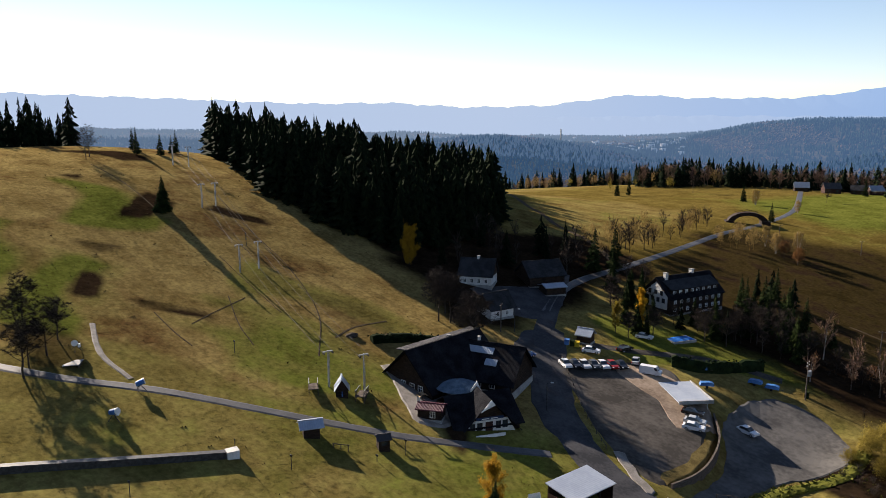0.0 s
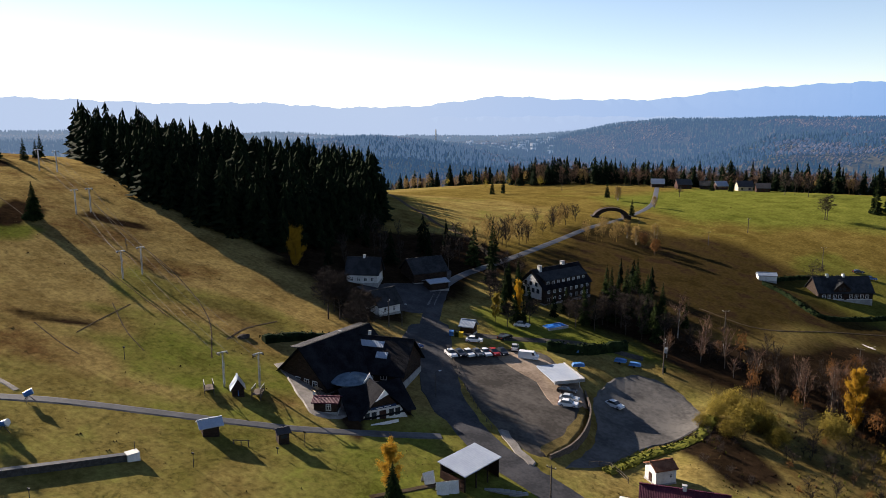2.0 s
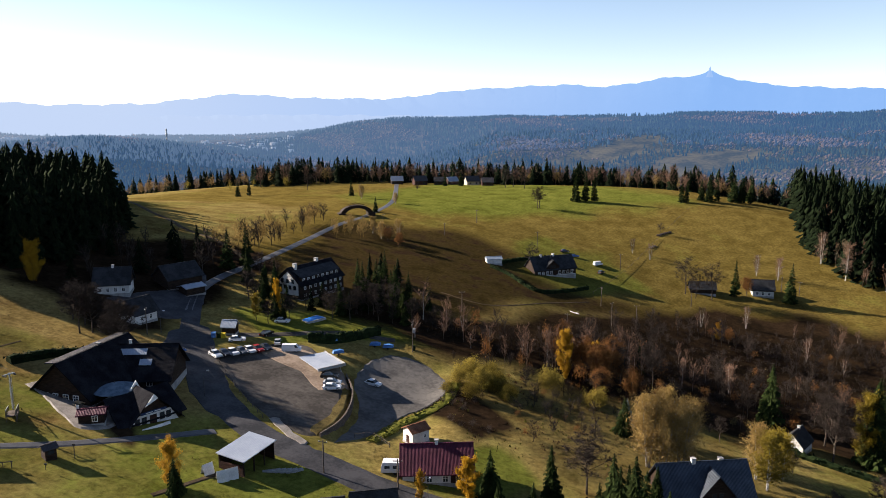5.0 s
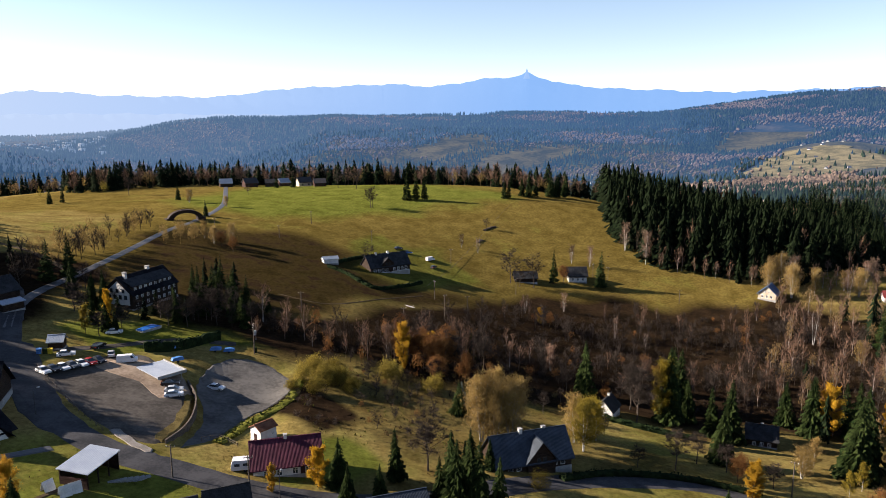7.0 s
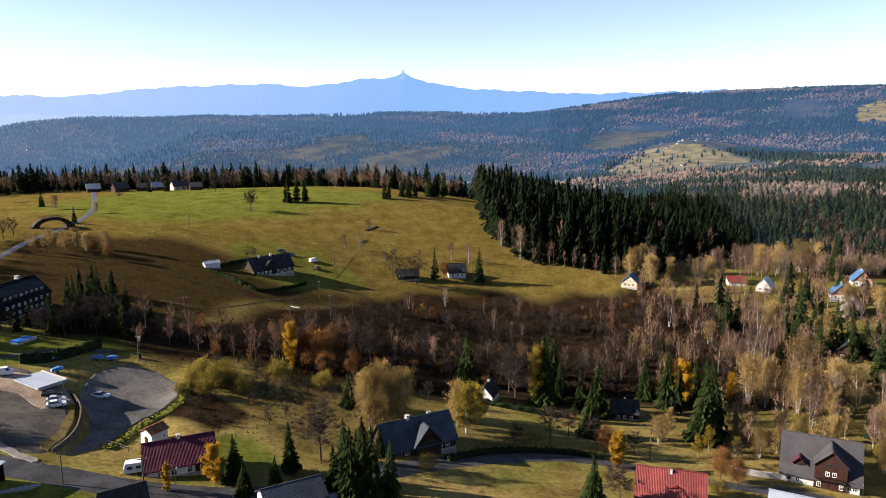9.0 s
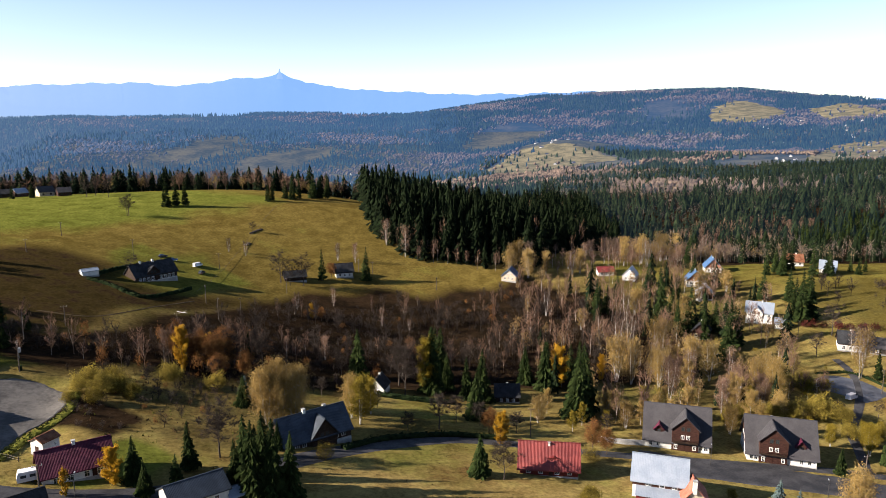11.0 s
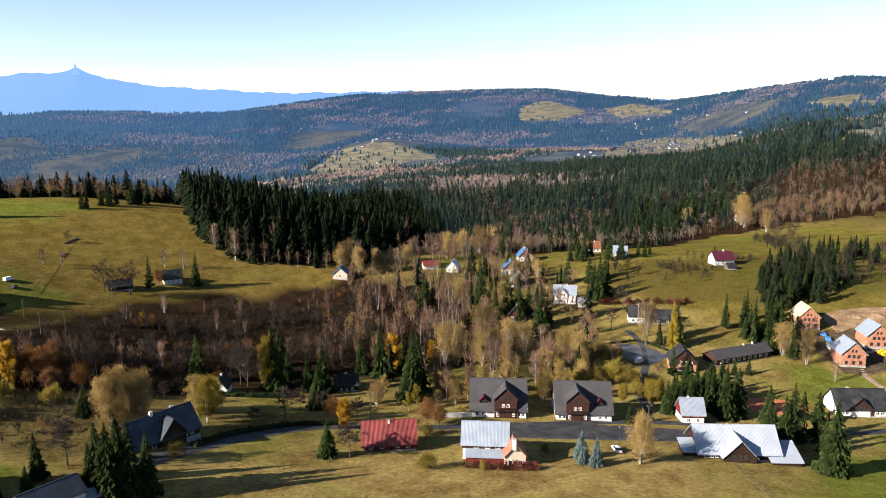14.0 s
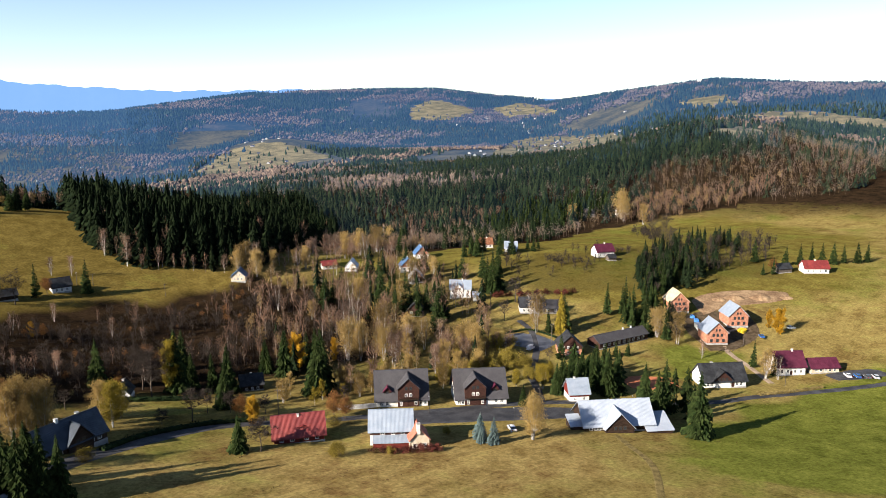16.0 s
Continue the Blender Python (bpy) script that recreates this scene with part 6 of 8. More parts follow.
def woods(name, pts, hmin, hmax, wide, shapes, material, label, seed=0, category="trees", stems=""):
    if np.hypot(pts[:, 0], pts[:, 1]).min() < 450:
        pts = pts[free(pts)]
        if hmin > 2:
            for glade in GLADES:
                pts = pts[~inside(pts[:, 0], pts[:, 1], glade)]
    rs = np.random.RandomState(seed)
    n = len(pts)
    h = (hmin + (hmax - hmin) * rs.beta(1.6, 1.3, n)) * rs.uniform(0.82, 1.05, n)
    rows = np.column_stack([pts, height(pts[:, 0], pts[:, 1]) - 0.3, h, h * wide * rs.uniform(0.68, 1.35, n), rs.uniform(0, 6.28, n)])
    if stems:
        merged(name + "_stems", STEM, rows, MAT["bark_birch"], stems, "tree stems")
    return merged(name, shapes, rows, MAT[material] if isinstance(material, str) else material, label, category)


FOREST_WEST = [(-250, 200), (-222, 187), (-184, 182), (-160, 185), (-151, 200), (-151, 228), (-164, 258), (-204, 322), (-262, 385), (-340, 340), (-320, 240)]
FOREST_EAST = [(143, 480), (128, 400), (138, 370), (172, 350), (204, 342), (250, 372), (300, 420), (360, 470), (420, 560), (470, 700), (330, 760), (220, 640), (160, 560)]
woods("spruce_forest_west", scatter(FOREST_WEST, 4.8, 0.9, 2), 11, 26, 0.23, WEST_SPRUCES, "needles", "dense dark spruce wood on the ridge", 1)
woods("spruce_forest_east", scatter(FOREST_EAST, 5.9, 0.92, 3), 13, 30, 0.225, [small_spruce(s + 60, 10, 6) for s in range(8)], "needles", "dense dark spruce wood on the hillside", 2)
FOREST_TOP = [(143, 492), (126, 404), (146, 376), (196, 372), (246, 420), (286, 500), (250, 560), (180, 556)]
woods("spruce_forest_crest", scatter(FOREST_TOP, 7.5, 0.8, 113), 22, 34, 0.17, SPRUCES, "needles", "tallest spruces on the wood's crest", 114)
woods("forest_grey_trees", scatter(FOREST_EAST, 22, 0.5, 103), 14, 22, 0.22, FINE, "twig_red", "bare birches within the spruce wood", 104, stems="pale upright birch stems")
WEST_EDGE = [(-165, 184), (-149, 190), (-145, 206), (-148, 238), (-158, 262), (-166, 260), (-155, 236), (-153, 216), (-160, 202)]
woods("forest_edge_spruces", scatter(WEST_EDGE, 3.4, 0.85, 101), 13, 19, 0.22, WEST_SPRUCES, "needles", "tall spruces at the wood's edge", 102)
fe = scatter([(128, 402), (138, 366), (172, 346), (206, 337), (250, 366), (236, 372), (204, 348), (150, 372), (140, 402)], 5.0, 0.5, 4)
woods("birch_edge", fe, 9, 15, 0.22, BARES + BROADS[:2], "twig_red", "bare birches along the wood's edge", 3, stems="pale upright birch stems")

VALLEY_RIM = [(-52, 222), (-38, 212), (-22, 204), (-8, 206), (8, 206), (30, 226), (46, 232), (30, 244), (0, 236), (-30, 232), (-46, 238)]
woods("rim_red_birches", scatter(VALLEY_RIM, 6, 0.4, 25), 5, 13, 0.28, FINE, "twig_red", "reddish bare birches on the valley rim", 31, stems="pale upright birch stems")
woods("rim_bare_trees", scatter(VALLEY_RIM, 6, 0.4, 26), 5, 12, 0.32, FINE, "twig", "bare trees on the valley rim", 32)
woods("rim_brown_birches", scatter(VALLEY_RIM, 8, 0.35, 27), 6, 11, 0.28, BROADS, "brown_leaf", "rusty birches on the valley rim", 33)
CREST_WEST = [(-288, 118), (-288, 150), (-300, 168), (-360, 195), (-420, 150), (-400, 80), (-330, 70)]
woods("crest_spruces", scatter(CREST_WEST, 5.5, 0.8, 41), 12, 22, 0.18, SPRUCES, "needles", "dark wood behind the ski hill's crest", 42)
HAMLET_SHADE = [(-146, 200), (-146, 230), (-128, 246), (-108, 252), (-98, 236), (-100, 218), (-112, 228), (-126, 212), (-132, 190)]
woods("hamlet_bare_trees", scatter(HAMLET_SHADE, 6, 0.45, 43), 6, 13, 0.30, BARES, "twig", "bare trees round the shaded cottages", 44)
woods("hamlet_spruces", scatter(HAMLET_SHADE, 9, 0.3, 45), 7, 16, 0.2, SPRUCES, "needles", "spruces round the shaded cottages", 46)
LANE_SIDE = [(-126, 252), (-112, 250), (-107, 280), (-107, 330), (-112, 356), (-120, 352), (-116, 300)]
woods("lane_bare_trees", scatter(LANE_SIDE, 4.5, 0.6, 47), 5, 11, 0.32, FINE, "twig", "bare trees beside the climbing lane", 48)
woods("lane_birches", scatter(LANE_SIDE, 6, 0.45, 49), 8, 13, 0.26, BROADS, "tan_leaf", "yellowing birches beside the climbing lane", 50)
HOTEL_TREES = [(-76, 204), (-66, 212), (-56, 222), (-50, 240), (-54, 262), (-64, 270), (-66, 262), (-58, 244), (-64, 226), (-78, 214)]
woods("hotel_bare_trees", scatter(HOTEL_TREES, 5, 0.5, 51), 6, 11, 0.30, BARES, "twig", "bare trees round the hotel garden", 52)
woods("hotel_spruces", scatter(HOTEL_TREES, 6, 0.4, 53), 6, 13, 0.2, SPRUCES, "needles", "dark spruces round the hotel garden", 54)
# the belt of trees behind the hill field
RIDGE = [(-420, 620), (-330, 560), (-230, 580), (-130, 640), (-60, 630), (0, 570), (70, 590), (140, 560), (200, 600), (260, 720), (120, 760), (-100, 780), (-300, 720)]
woods("ridge_spruces", scatter(RIDGE, 11, 0.6, 5), 13, 23, 0.19, SPRUCES, "needles", "belt of spruces along the ridge", 4)
woods("ridge_birches", scatter(RIDGE, 11, 0.5, 6), 10, 17, 0.30, BROADS, "birch", "fading birches along the ridge", 5)
woods("ridge_bare_trees", scatter(RIDGE, 14, 0.45, 7), 9, 15, 0.30, BARES, "twig_red", "bare trees along the ridge", 6)
RIDGE_NEAR = [(-210, 500), (-150, 556), (-60, 558), (0, 550), (60, 535), (105, 495), (150, 500), (130, 540), (70, 580), (-40, 596), (-150, 590), (-240, 560)]
woods("ridge_near_spruces", scatter(RIDGE_NEAR, 6, 0.6, 93), 10, 22, 0.25, SPRUCES, "needles", "spruces on the hill's crest", 94)
woods("ridge_near_bare_trees", scatter(RIDGE_NEAR, 8, 0.7, 95), 10, 17, 0.40, FINE, "twig_red", "bare trees on the hill's crest", 96)
woods("ridge_near_birches", scatter(RIDGE_NEAR, 9, 0.4, 97), 9, 15, 0.34, BROADS, "tan_leaf", "yellowing trees on the hill's crest", 98)
grove("bare", [(-10, 436, 13), (-35, 508, 14), (-22, 500, 13), (-30, 515, 14), (-89, 470, 8), (55, 408, 7)])
woods("roadside_birches", scatter([(-120, 330), (-95, 305), (-80, 318), (-104, 350)], 5, 0.8, 9), 7, 11, 0.3, BROADS, "tan_leaf", "fading birches by the lane", 8)
FARFIELD = [(-230, 440), (-150, 440), (-110, 500), (-140, 560), (-230, 560), (-300, 500)]
woods("field_birches", scatter(FARFIELD, 26, 0.30, 11), 7, 11, 0.32, BROADS, "bush", "yellow trees in the upper fields", 10)

# the scrubby valley and the thicket between the houses
woods("valley_bare_trees", clumpy(VALLEY, 4.2, 0.8, 12, 9), 3, 11, 0.32, FINE, "twig", "bare scrub trees in the damp valley", 11)
woods("valley_undergrowth", scatter(VALLEY, 4.0, 0.75, 145), 1.2, 3.4, 0.62, [small_bare(s + 50, 160, 0.05) for s in range(3)], "twig", "dark low scrub covering the damp valley", 146, "bushes")
woods("valley_red_birches", clumpy(VALLEY, 8, 0.7, 13, 15), 6, 12, 0.26, FINE, "twig_red", "reddish bare birches in the valley", 12, stems="pale upright birch stems")
woods("valley_brown_bushes", clumpy(VALLEY, 8, 0.4, 14, 12), 3, 7, 0.45, BROADS, "brown_leaf", "rusty bushes in the valley", 13)
woods("thicket_birches", scatter(THICKET, 8, 0.4, 15), 8, 16, 0.25, BROADS, "birch", "thicket of fading birches", 14, stems="pale upright birch stems")
woods("thicket_bare_birches", scatter(THICKET, 7, 0.42, 16), 8, 17, 0.25, FINE, "twig_red", "thicket of bare reddish birches", 15, stems="pale upright birch stems")
woods("thicket_spruces", scatter(THICKET, 10, 0.34, 17), 8, 19, 0.18, SPRUCES, "needles", "spruces in the thicket", 16)
STREAM = [(-30, 205), (-14, 190), (10, 168), (40, 190), (60, 212), (20, 222)]
woods("stream_bushes", scatter(STREAM, 4.5, 0.45, 18), 0.8, 3.2, 0.55, BROADS, "dry_grass", "dry bushes and tussocks by the stream", 17)
woods("stream_shrubs", scatter(STREAM, 5.5, 0.45, 19), 2, 5.5, 0.4, BARES, "twig", "bare shrubs by the stream", 18)
BANK = [(-19, 181), (-8, 218), (8, 223), (22, 219), (19, 184), (-3, 165)]
woods("bank_shrubs", scatter(BANK, 4.5, 0.5, 151), 1.5, 4.5, 0.5, FINE, "twig", "bare shrubs on the rough bank below the car park", 152, "bushes")
woods("bank_brown_bushes", scatter(BANK, 7, 0.4, 153), 1.2, 3.5, 0.55, BROADS, "brown_leaf", "rusty bushes on the rough bank below the car park", 154, "bushes")
GARDEN_EAST = [(150, 185), (205, 165), (250, 190), (240, 230), (190, 230)]
woods("garden_bushes", scatter(GARDEN_EAST, 9, 0.4, 20), 2, 5, 0.5, BROADS, "bush", "yellowing garden bushes", 19)

# the wooded valley sides to the east
pe = scatter(EAST_WOOD, 7.6, 0.92, 21)
pe = pe[~open_land(pe)]
sel = np.random.RandomState(22).rand(len(pe))
pat = np.sin(pe[:, 0] / 63) + np.sin(pe[:, 1] / 71 + 1) + np.sin((pe[:, 0] + pe[:, 1]) / 37)
stand = np.zeros(len(pe))
for poly in ([(596, 670), (860, 860), (1210, 1059), (1400, 900), (1061, 457), (854, 361), (793, 435), (727, 539), (522, 522)], [(530, 480), (648, 541), (743, 511), (781, 414), (681, 368), (613, 390), (540, 400)], [(400, 620), (534, 760), (520, 640), (474, 558), (380, 520)]):
    stand = np.maximum(stand, within(pe[:, 0], pe[:, 1], poly, 30))
con = sel < np.clip(0.16 + 0.62 * stand + 0.20 * pat, 0.06, 0.94)
near_e = np.hypot(pe[:, 0], pe[:, 1]) < 640
woods("east_spruces", pe[con & near_e], 9, 24, 0.24, SPRUCES, "needles", "spruce woods on the valley side", 22)
# These woods carry a touch of haze as glow in their colours.
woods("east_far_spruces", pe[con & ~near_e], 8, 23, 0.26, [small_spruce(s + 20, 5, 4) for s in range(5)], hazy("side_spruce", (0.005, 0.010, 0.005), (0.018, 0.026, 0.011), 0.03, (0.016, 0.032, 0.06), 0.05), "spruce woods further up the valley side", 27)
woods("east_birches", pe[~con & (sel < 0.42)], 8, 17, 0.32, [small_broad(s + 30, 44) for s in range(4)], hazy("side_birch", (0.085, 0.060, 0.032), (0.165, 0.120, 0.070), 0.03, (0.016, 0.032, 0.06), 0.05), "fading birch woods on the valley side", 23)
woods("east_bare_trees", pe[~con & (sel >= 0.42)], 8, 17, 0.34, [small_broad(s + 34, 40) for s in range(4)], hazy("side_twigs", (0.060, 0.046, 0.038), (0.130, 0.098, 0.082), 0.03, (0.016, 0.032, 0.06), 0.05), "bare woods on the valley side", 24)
DARK_WOOD = [(356, 178), (322, 152), (331, 136), (374, 142), (428, 130), (495, 148), (530, 188), (430, 176), (395, 188)]
woods("plot_spruces", scatter([(290, 150), (266, 130), (281, 113), (312, 126), (318, 150)], 5, 0.7, 55), 8, 15, 0.22, SPRUCES, "garden_needles", "spruces behind the long lodge", 56)
woods("hill_spruces", scatter([(356, 180), (320, 153), (331, 137), (374, 144), (414, 170), (395, 187)], 6, 0.7, 57), 9, 17, 0.2, SPRUCES, "needles", "dark spruces below the hillside house", 58)
woods("hill_bare_trees", scatter(DARK_WOOD, 6.5, 0.5, 59), 7, 13, 0.32, BARES, "twig", "grey bare trees on the shaded hillside", 60)
woods("court_spruces", scatter([(176, 102), (196, 91), (224, 108), (226, 126), (204, 122)], 4.5, 0.65, 61), 8, 14, 0.24, SPRUCES, "garden_needles", "belt of spruces beside the tennis court", 62)
woods("lodge_spruces", scatter([(196, 80), (194, 61), (218, 68), (234, 80), (213, 88)], 5, 0.6, 63), 9, 15, 0.24, SPRUCES, "garden_needles", "spruces behind the metal-roofed house", 64)
woods("edge_spruces", scatter([(505, 440), (534, 364), (618, 362), (650, 366), (664, 394), (614, 447)], 7, 0.8, 65), 12, 19, 0.2, SPRUCES, "garden_needles", "spruce wood at the meadow's top", 66)
woods("pink_birches", scatter([(456, 524), (448, 474), (509, 436), (578, 464), (560, 502), (503, 540)], 7, 0.7, 67), 9, 14, 0.3, BARES, "twig_red", "bare birches along the valley", 68)
woods("rim_bare_birches", scatter([(575, 316), (624, 283), (681, 259), (760, 243), (797, 257), (714, 310), (676, 362), (600, 345)], 8, 0.7, 69), 9, 14, 0.32, BARES, "twig_red", "bare birches above the meadow", 70)
woods("rim_tan_birches", scatter([(575, 316), (624, 283), (681, 259), (760, 243), (797, 257), (714, 310), (676, 362), (600, 345)], 12, 0.5, 71), 9, 14, 0.3, BROADS, "birch", "fading birches above the meadow", 72)
woods("thicket_edge_birches", scatter([(196, 330), (240, 322), (300, 320), (330, 350), (300, 380), (240, 352), (200, 342)], 6, 0.6, 73), 8, 15, 0.26, BARES + BROADS[:3], "twig_red", "bare birches at the foot of the wood", 74, stems="pale upright birch stems")
FOOT = [(240, 350), (286, 352), (330, 330), (420, 345), (490, 430), (440, 500), (360, 470), (290, 400)]
woods("foot_birches", clumpy(FOOT, 5.5, 0.8, 125, 20), 8, 15, 0.3, BROADS, "birch", "fading birches along the foot of the woods", 126, stems="pale upright birch stems")
woods("foot_bare_birches", clumpy(FOOT, 5.5, 0.8, 127, 14), 8, 15, 0.3, FINE, "pale_twig", "bare birches along the foot of the woods", 128, stems="pale upright birch stems")
woods("hollow_bushes", scatter([(328, 226), (330, 214), (342, 206), (348, 212), (338, 222)], 3, 0.8, 141), 2, 5.5, 0.6, FINE, "twig", "dark bare bushes below the hillside house", 142, "bushes")
woods("upper_bushes", scatter([(528, 284), (500, 262), (461, 232), (440, 214), (452, 208), (480, 226), (520, 250), (545, 270)], 6, 0.7, 143), 4, 9, 0.5, FINE, "twig", "dark bare bushes along the upper meadow", 144, "bushes")
HOUSE_SLOPE = [(296, 250), (345, 236), (392, 216), (405, 186), (360, 168), (322, 186), (288, 214)]
woods("slope_bushes", clumpy(HOUSE_SLOPE, 5, 0.7, 105, 9), 2, 5, 0.5, FINE, "twig", "grey bushes round the hillside house", 106, "bushes")
woods("slope_bare_trees", clumpy(HOUSE_SLOPE, 8, 0.6, 107, 14), 6, 11, 0.32, FINE, "twig", "bare trees round the hillside house", 108)
COURT_RIM = [(196, 132), (222, 140), (250, 172), (262, 196), (240, 200), (214, 172), (190, 150), (180, 136)]
woods("court_bushes", clumpy(COURT_RIM, 4.5, 0.7, 109, 7), 2, 6, 0.42, BROADS, "bush", "yellowing bushes by the dark court", 110, "bushes")
woods("court_bare_trees", clumpy(COURT_RIM, 6, 0.6, 111, 9), 6, 11, 0.28, FINE, "twig_red", "bare birches by the dark court", 112)
SHADE_WOOD = [(320, 150), (340, 140), (395, 140), (470, 160), (500, 185), (440, 200), (360, 180)]
woods("shade_spruces", scatter(SHADE_WOOD, 8, 0.55, 23), 8, 16, 0.2, SPRUCES, "needles", "spruces behind the building plots", 25)
woods("shade_bare_trees", scatter(SHADE_WOOD, 8, 0.4, 24), 6, 12, 0.34, BARES, "twig", "bare trees behind the building plots", 26)


def tiny_spruce():
    a = [2.094 * k for k in range(3)]
    return np.array([(0, 0, 1.0)] + [(math.cos(t), math.sin(t), 0.0) for t in a] + [(0.7 * math.cos(t + 1), 0.7 * math.sin(t + 1), 0.35) for t in a], float), np.array([(0, 1, 2), (0, 2, 3), (0, 3, 1), (0, 4, 5), (0, 5, 6), (0, 6, 4)])


def tiny_broad():
    return np.array([(0, 0, 1.0), (1, 0, 0.55), (-0.4, 0.9, 0.6), (-0.5, -0.8, 0.5), (0, 0, 0.1)], float), np.array([(0, 1, 2), (0, 2, 3), (0, 3, 1), (4, 2, 1), (4, 3, 2), (4, 1, 3)])


def far_woods(name, r0, r1, b0, b1, count, share, spruce_mat, broad_mat, seed, hscale=1.0):
    """Woods that cover the far slopes in drifts, with meadows left open."""
    rs = np.random.RandomState(seed)
    r, b = np.sqrt(rs.uniform(r0 * r0, r1 * r1, count)), np.radians(rs.uniform(b0, b1, count))
    x, y = r * np.sin(b), r * np.cos(b)
    open_ = np.sin(x / 140 + 0.6 * np.sin(y / 210)) + np.sin(y / 170 + 1.1) + 0.8 * np.sin((x - y) / 95) + rs.normal(0, 0.25, count)
    kn = np.exp(-(((np.degrees(b) - 33) / 4) ** 2) - ((r - 2100) / 170) ** 2)
    lone = rs.rand(count) < 0.05
    wooded = (np.exp(-(((np.degrees(b) + 33) / 9) ** 2) - ((r - 2700) / 380) ** 2) > 0.25) | (np.exp(-(((np.degrees(b) + 15) / 6) ** 2) - ((r - 3300) / 380) ** 2) > 0.3)
    keep = ((open_ < 1.25) | wooded) & (kn < 0.35) & (~open_land(np.column_stack([x, y])) | lone)
    x, y = x[keep], y[keep]
    drift = np.sin(x / 120 + 2) + np.sin(y / 90) + 0.9 * np.sin((x + y) / 60) + 0.6 * np.sin((x - 1.7 * y) / 33) + rs.normal(0, 0.35, len(x))
    con = drift < share
    pts = np.column_stack([x, y])
    woods(name + "_spruces", pts[con], 10 * hscale, 17 * hscale, 0.27, [tiny_spruce()], spruce_mat, "spruce woods on the far slopes", seed + 1)
    woods(name + "_birches", pts[~con], 7 * hscale, 12 * hscale, 0.46, [tiny_broad()], broad_mat, "brown birch woods on the far slopes", seed + 2)


# Straw meadow colour, made paler by haze painted as glow.
MEADOW_HAZE = hazy("far_meadow", (0.070, 0.060, 0.026), (0.170, 0.140, 0.070), 0.03, (0.026, 0.050, 0.085), 0.32)
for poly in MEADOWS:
    patch("meadow", poly, MEADOW_HAZE, 2.2, 25.0, rough=22.0, label="pale far meadow among the woods", category="meadow")
# Spruce and birch copies for each distance zone, bluish haze glow mixed in.
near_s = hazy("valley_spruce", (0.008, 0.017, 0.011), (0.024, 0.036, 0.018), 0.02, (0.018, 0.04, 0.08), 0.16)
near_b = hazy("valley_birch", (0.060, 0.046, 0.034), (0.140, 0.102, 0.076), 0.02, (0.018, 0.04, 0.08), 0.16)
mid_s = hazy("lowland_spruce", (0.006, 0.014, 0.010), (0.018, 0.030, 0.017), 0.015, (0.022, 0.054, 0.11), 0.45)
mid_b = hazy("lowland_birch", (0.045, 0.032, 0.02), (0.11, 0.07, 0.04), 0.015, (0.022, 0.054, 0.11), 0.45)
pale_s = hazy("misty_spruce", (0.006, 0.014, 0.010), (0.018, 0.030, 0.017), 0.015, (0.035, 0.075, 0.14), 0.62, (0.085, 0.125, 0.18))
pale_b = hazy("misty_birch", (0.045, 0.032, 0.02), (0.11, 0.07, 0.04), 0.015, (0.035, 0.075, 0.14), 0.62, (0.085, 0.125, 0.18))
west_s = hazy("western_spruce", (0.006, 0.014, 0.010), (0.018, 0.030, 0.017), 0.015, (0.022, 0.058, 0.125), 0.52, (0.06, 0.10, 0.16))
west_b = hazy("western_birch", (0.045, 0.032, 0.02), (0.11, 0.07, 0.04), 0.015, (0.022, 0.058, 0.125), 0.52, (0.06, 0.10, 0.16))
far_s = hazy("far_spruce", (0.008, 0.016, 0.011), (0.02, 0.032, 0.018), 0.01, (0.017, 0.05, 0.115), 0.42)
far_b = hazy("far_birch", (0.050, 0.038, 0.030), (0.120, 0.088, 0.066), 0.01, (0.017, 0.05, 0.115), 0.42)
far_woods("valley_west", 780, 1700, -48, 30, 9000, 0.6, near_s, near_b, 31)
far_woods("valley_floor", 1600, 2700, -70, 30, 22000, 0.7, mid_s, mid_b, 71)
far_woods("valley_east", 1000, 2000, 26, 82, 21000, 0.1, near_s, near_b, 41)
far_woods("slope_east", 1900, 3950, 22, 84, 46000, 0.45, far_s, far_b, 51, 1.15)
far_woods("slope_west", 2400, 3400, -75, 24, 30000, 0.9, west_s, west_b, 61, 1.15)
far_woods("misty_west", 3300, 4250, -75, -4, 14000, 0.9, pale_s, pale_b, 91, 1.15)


# ---- tussocks and weeds on the pastures ----
def tuft(seed):
    """A clump of dry blades of unit height."""
    rs = np.random.RandomState(seed)
    V, F = [], []
    for i in range(5):
        a, b = rs.uniform(0, 6.28), rs.uniform(0, 6.28)
        p = np.array([0.5 * math.cos(a), 0.5 * math.sin(a), -0.15])
        u = np.array([math.cos(b), math.sin(b), 0]) * 0.45
        V += [p - u, p + u, p * 1.7 + [0, 0, rs.uniform(0.6, 1.15)]]
        F.append((3 * i, 3 * i + 1, 3 * i + 2))
    return np.array(V, float), np.array(F)


TUFTS = [tuft(s) for s in range(5)]
MAT["heather"] = mat("dead_bracken", (0.030, 0.017, 0.010), (0.075, 0.040, 0.020), 0.5, 0.95, random_tint=0.4)
# Darker copy of the dead bracken, with the valley's shade in its colour.
MAT["shade_bracken"] = mat("shaded_dead_bracken", (0.014, 0.009, 0.006), (0.040, 0.024, 0.013), 0.5, 0.95, random_tint=0.4)
MAT["green_tuft"] = mat("green_tussocks", (0.040, 0.044, 0.008), (0.095, 0.095, 0.018), 0.5, 0.95, random_tint=0.4)
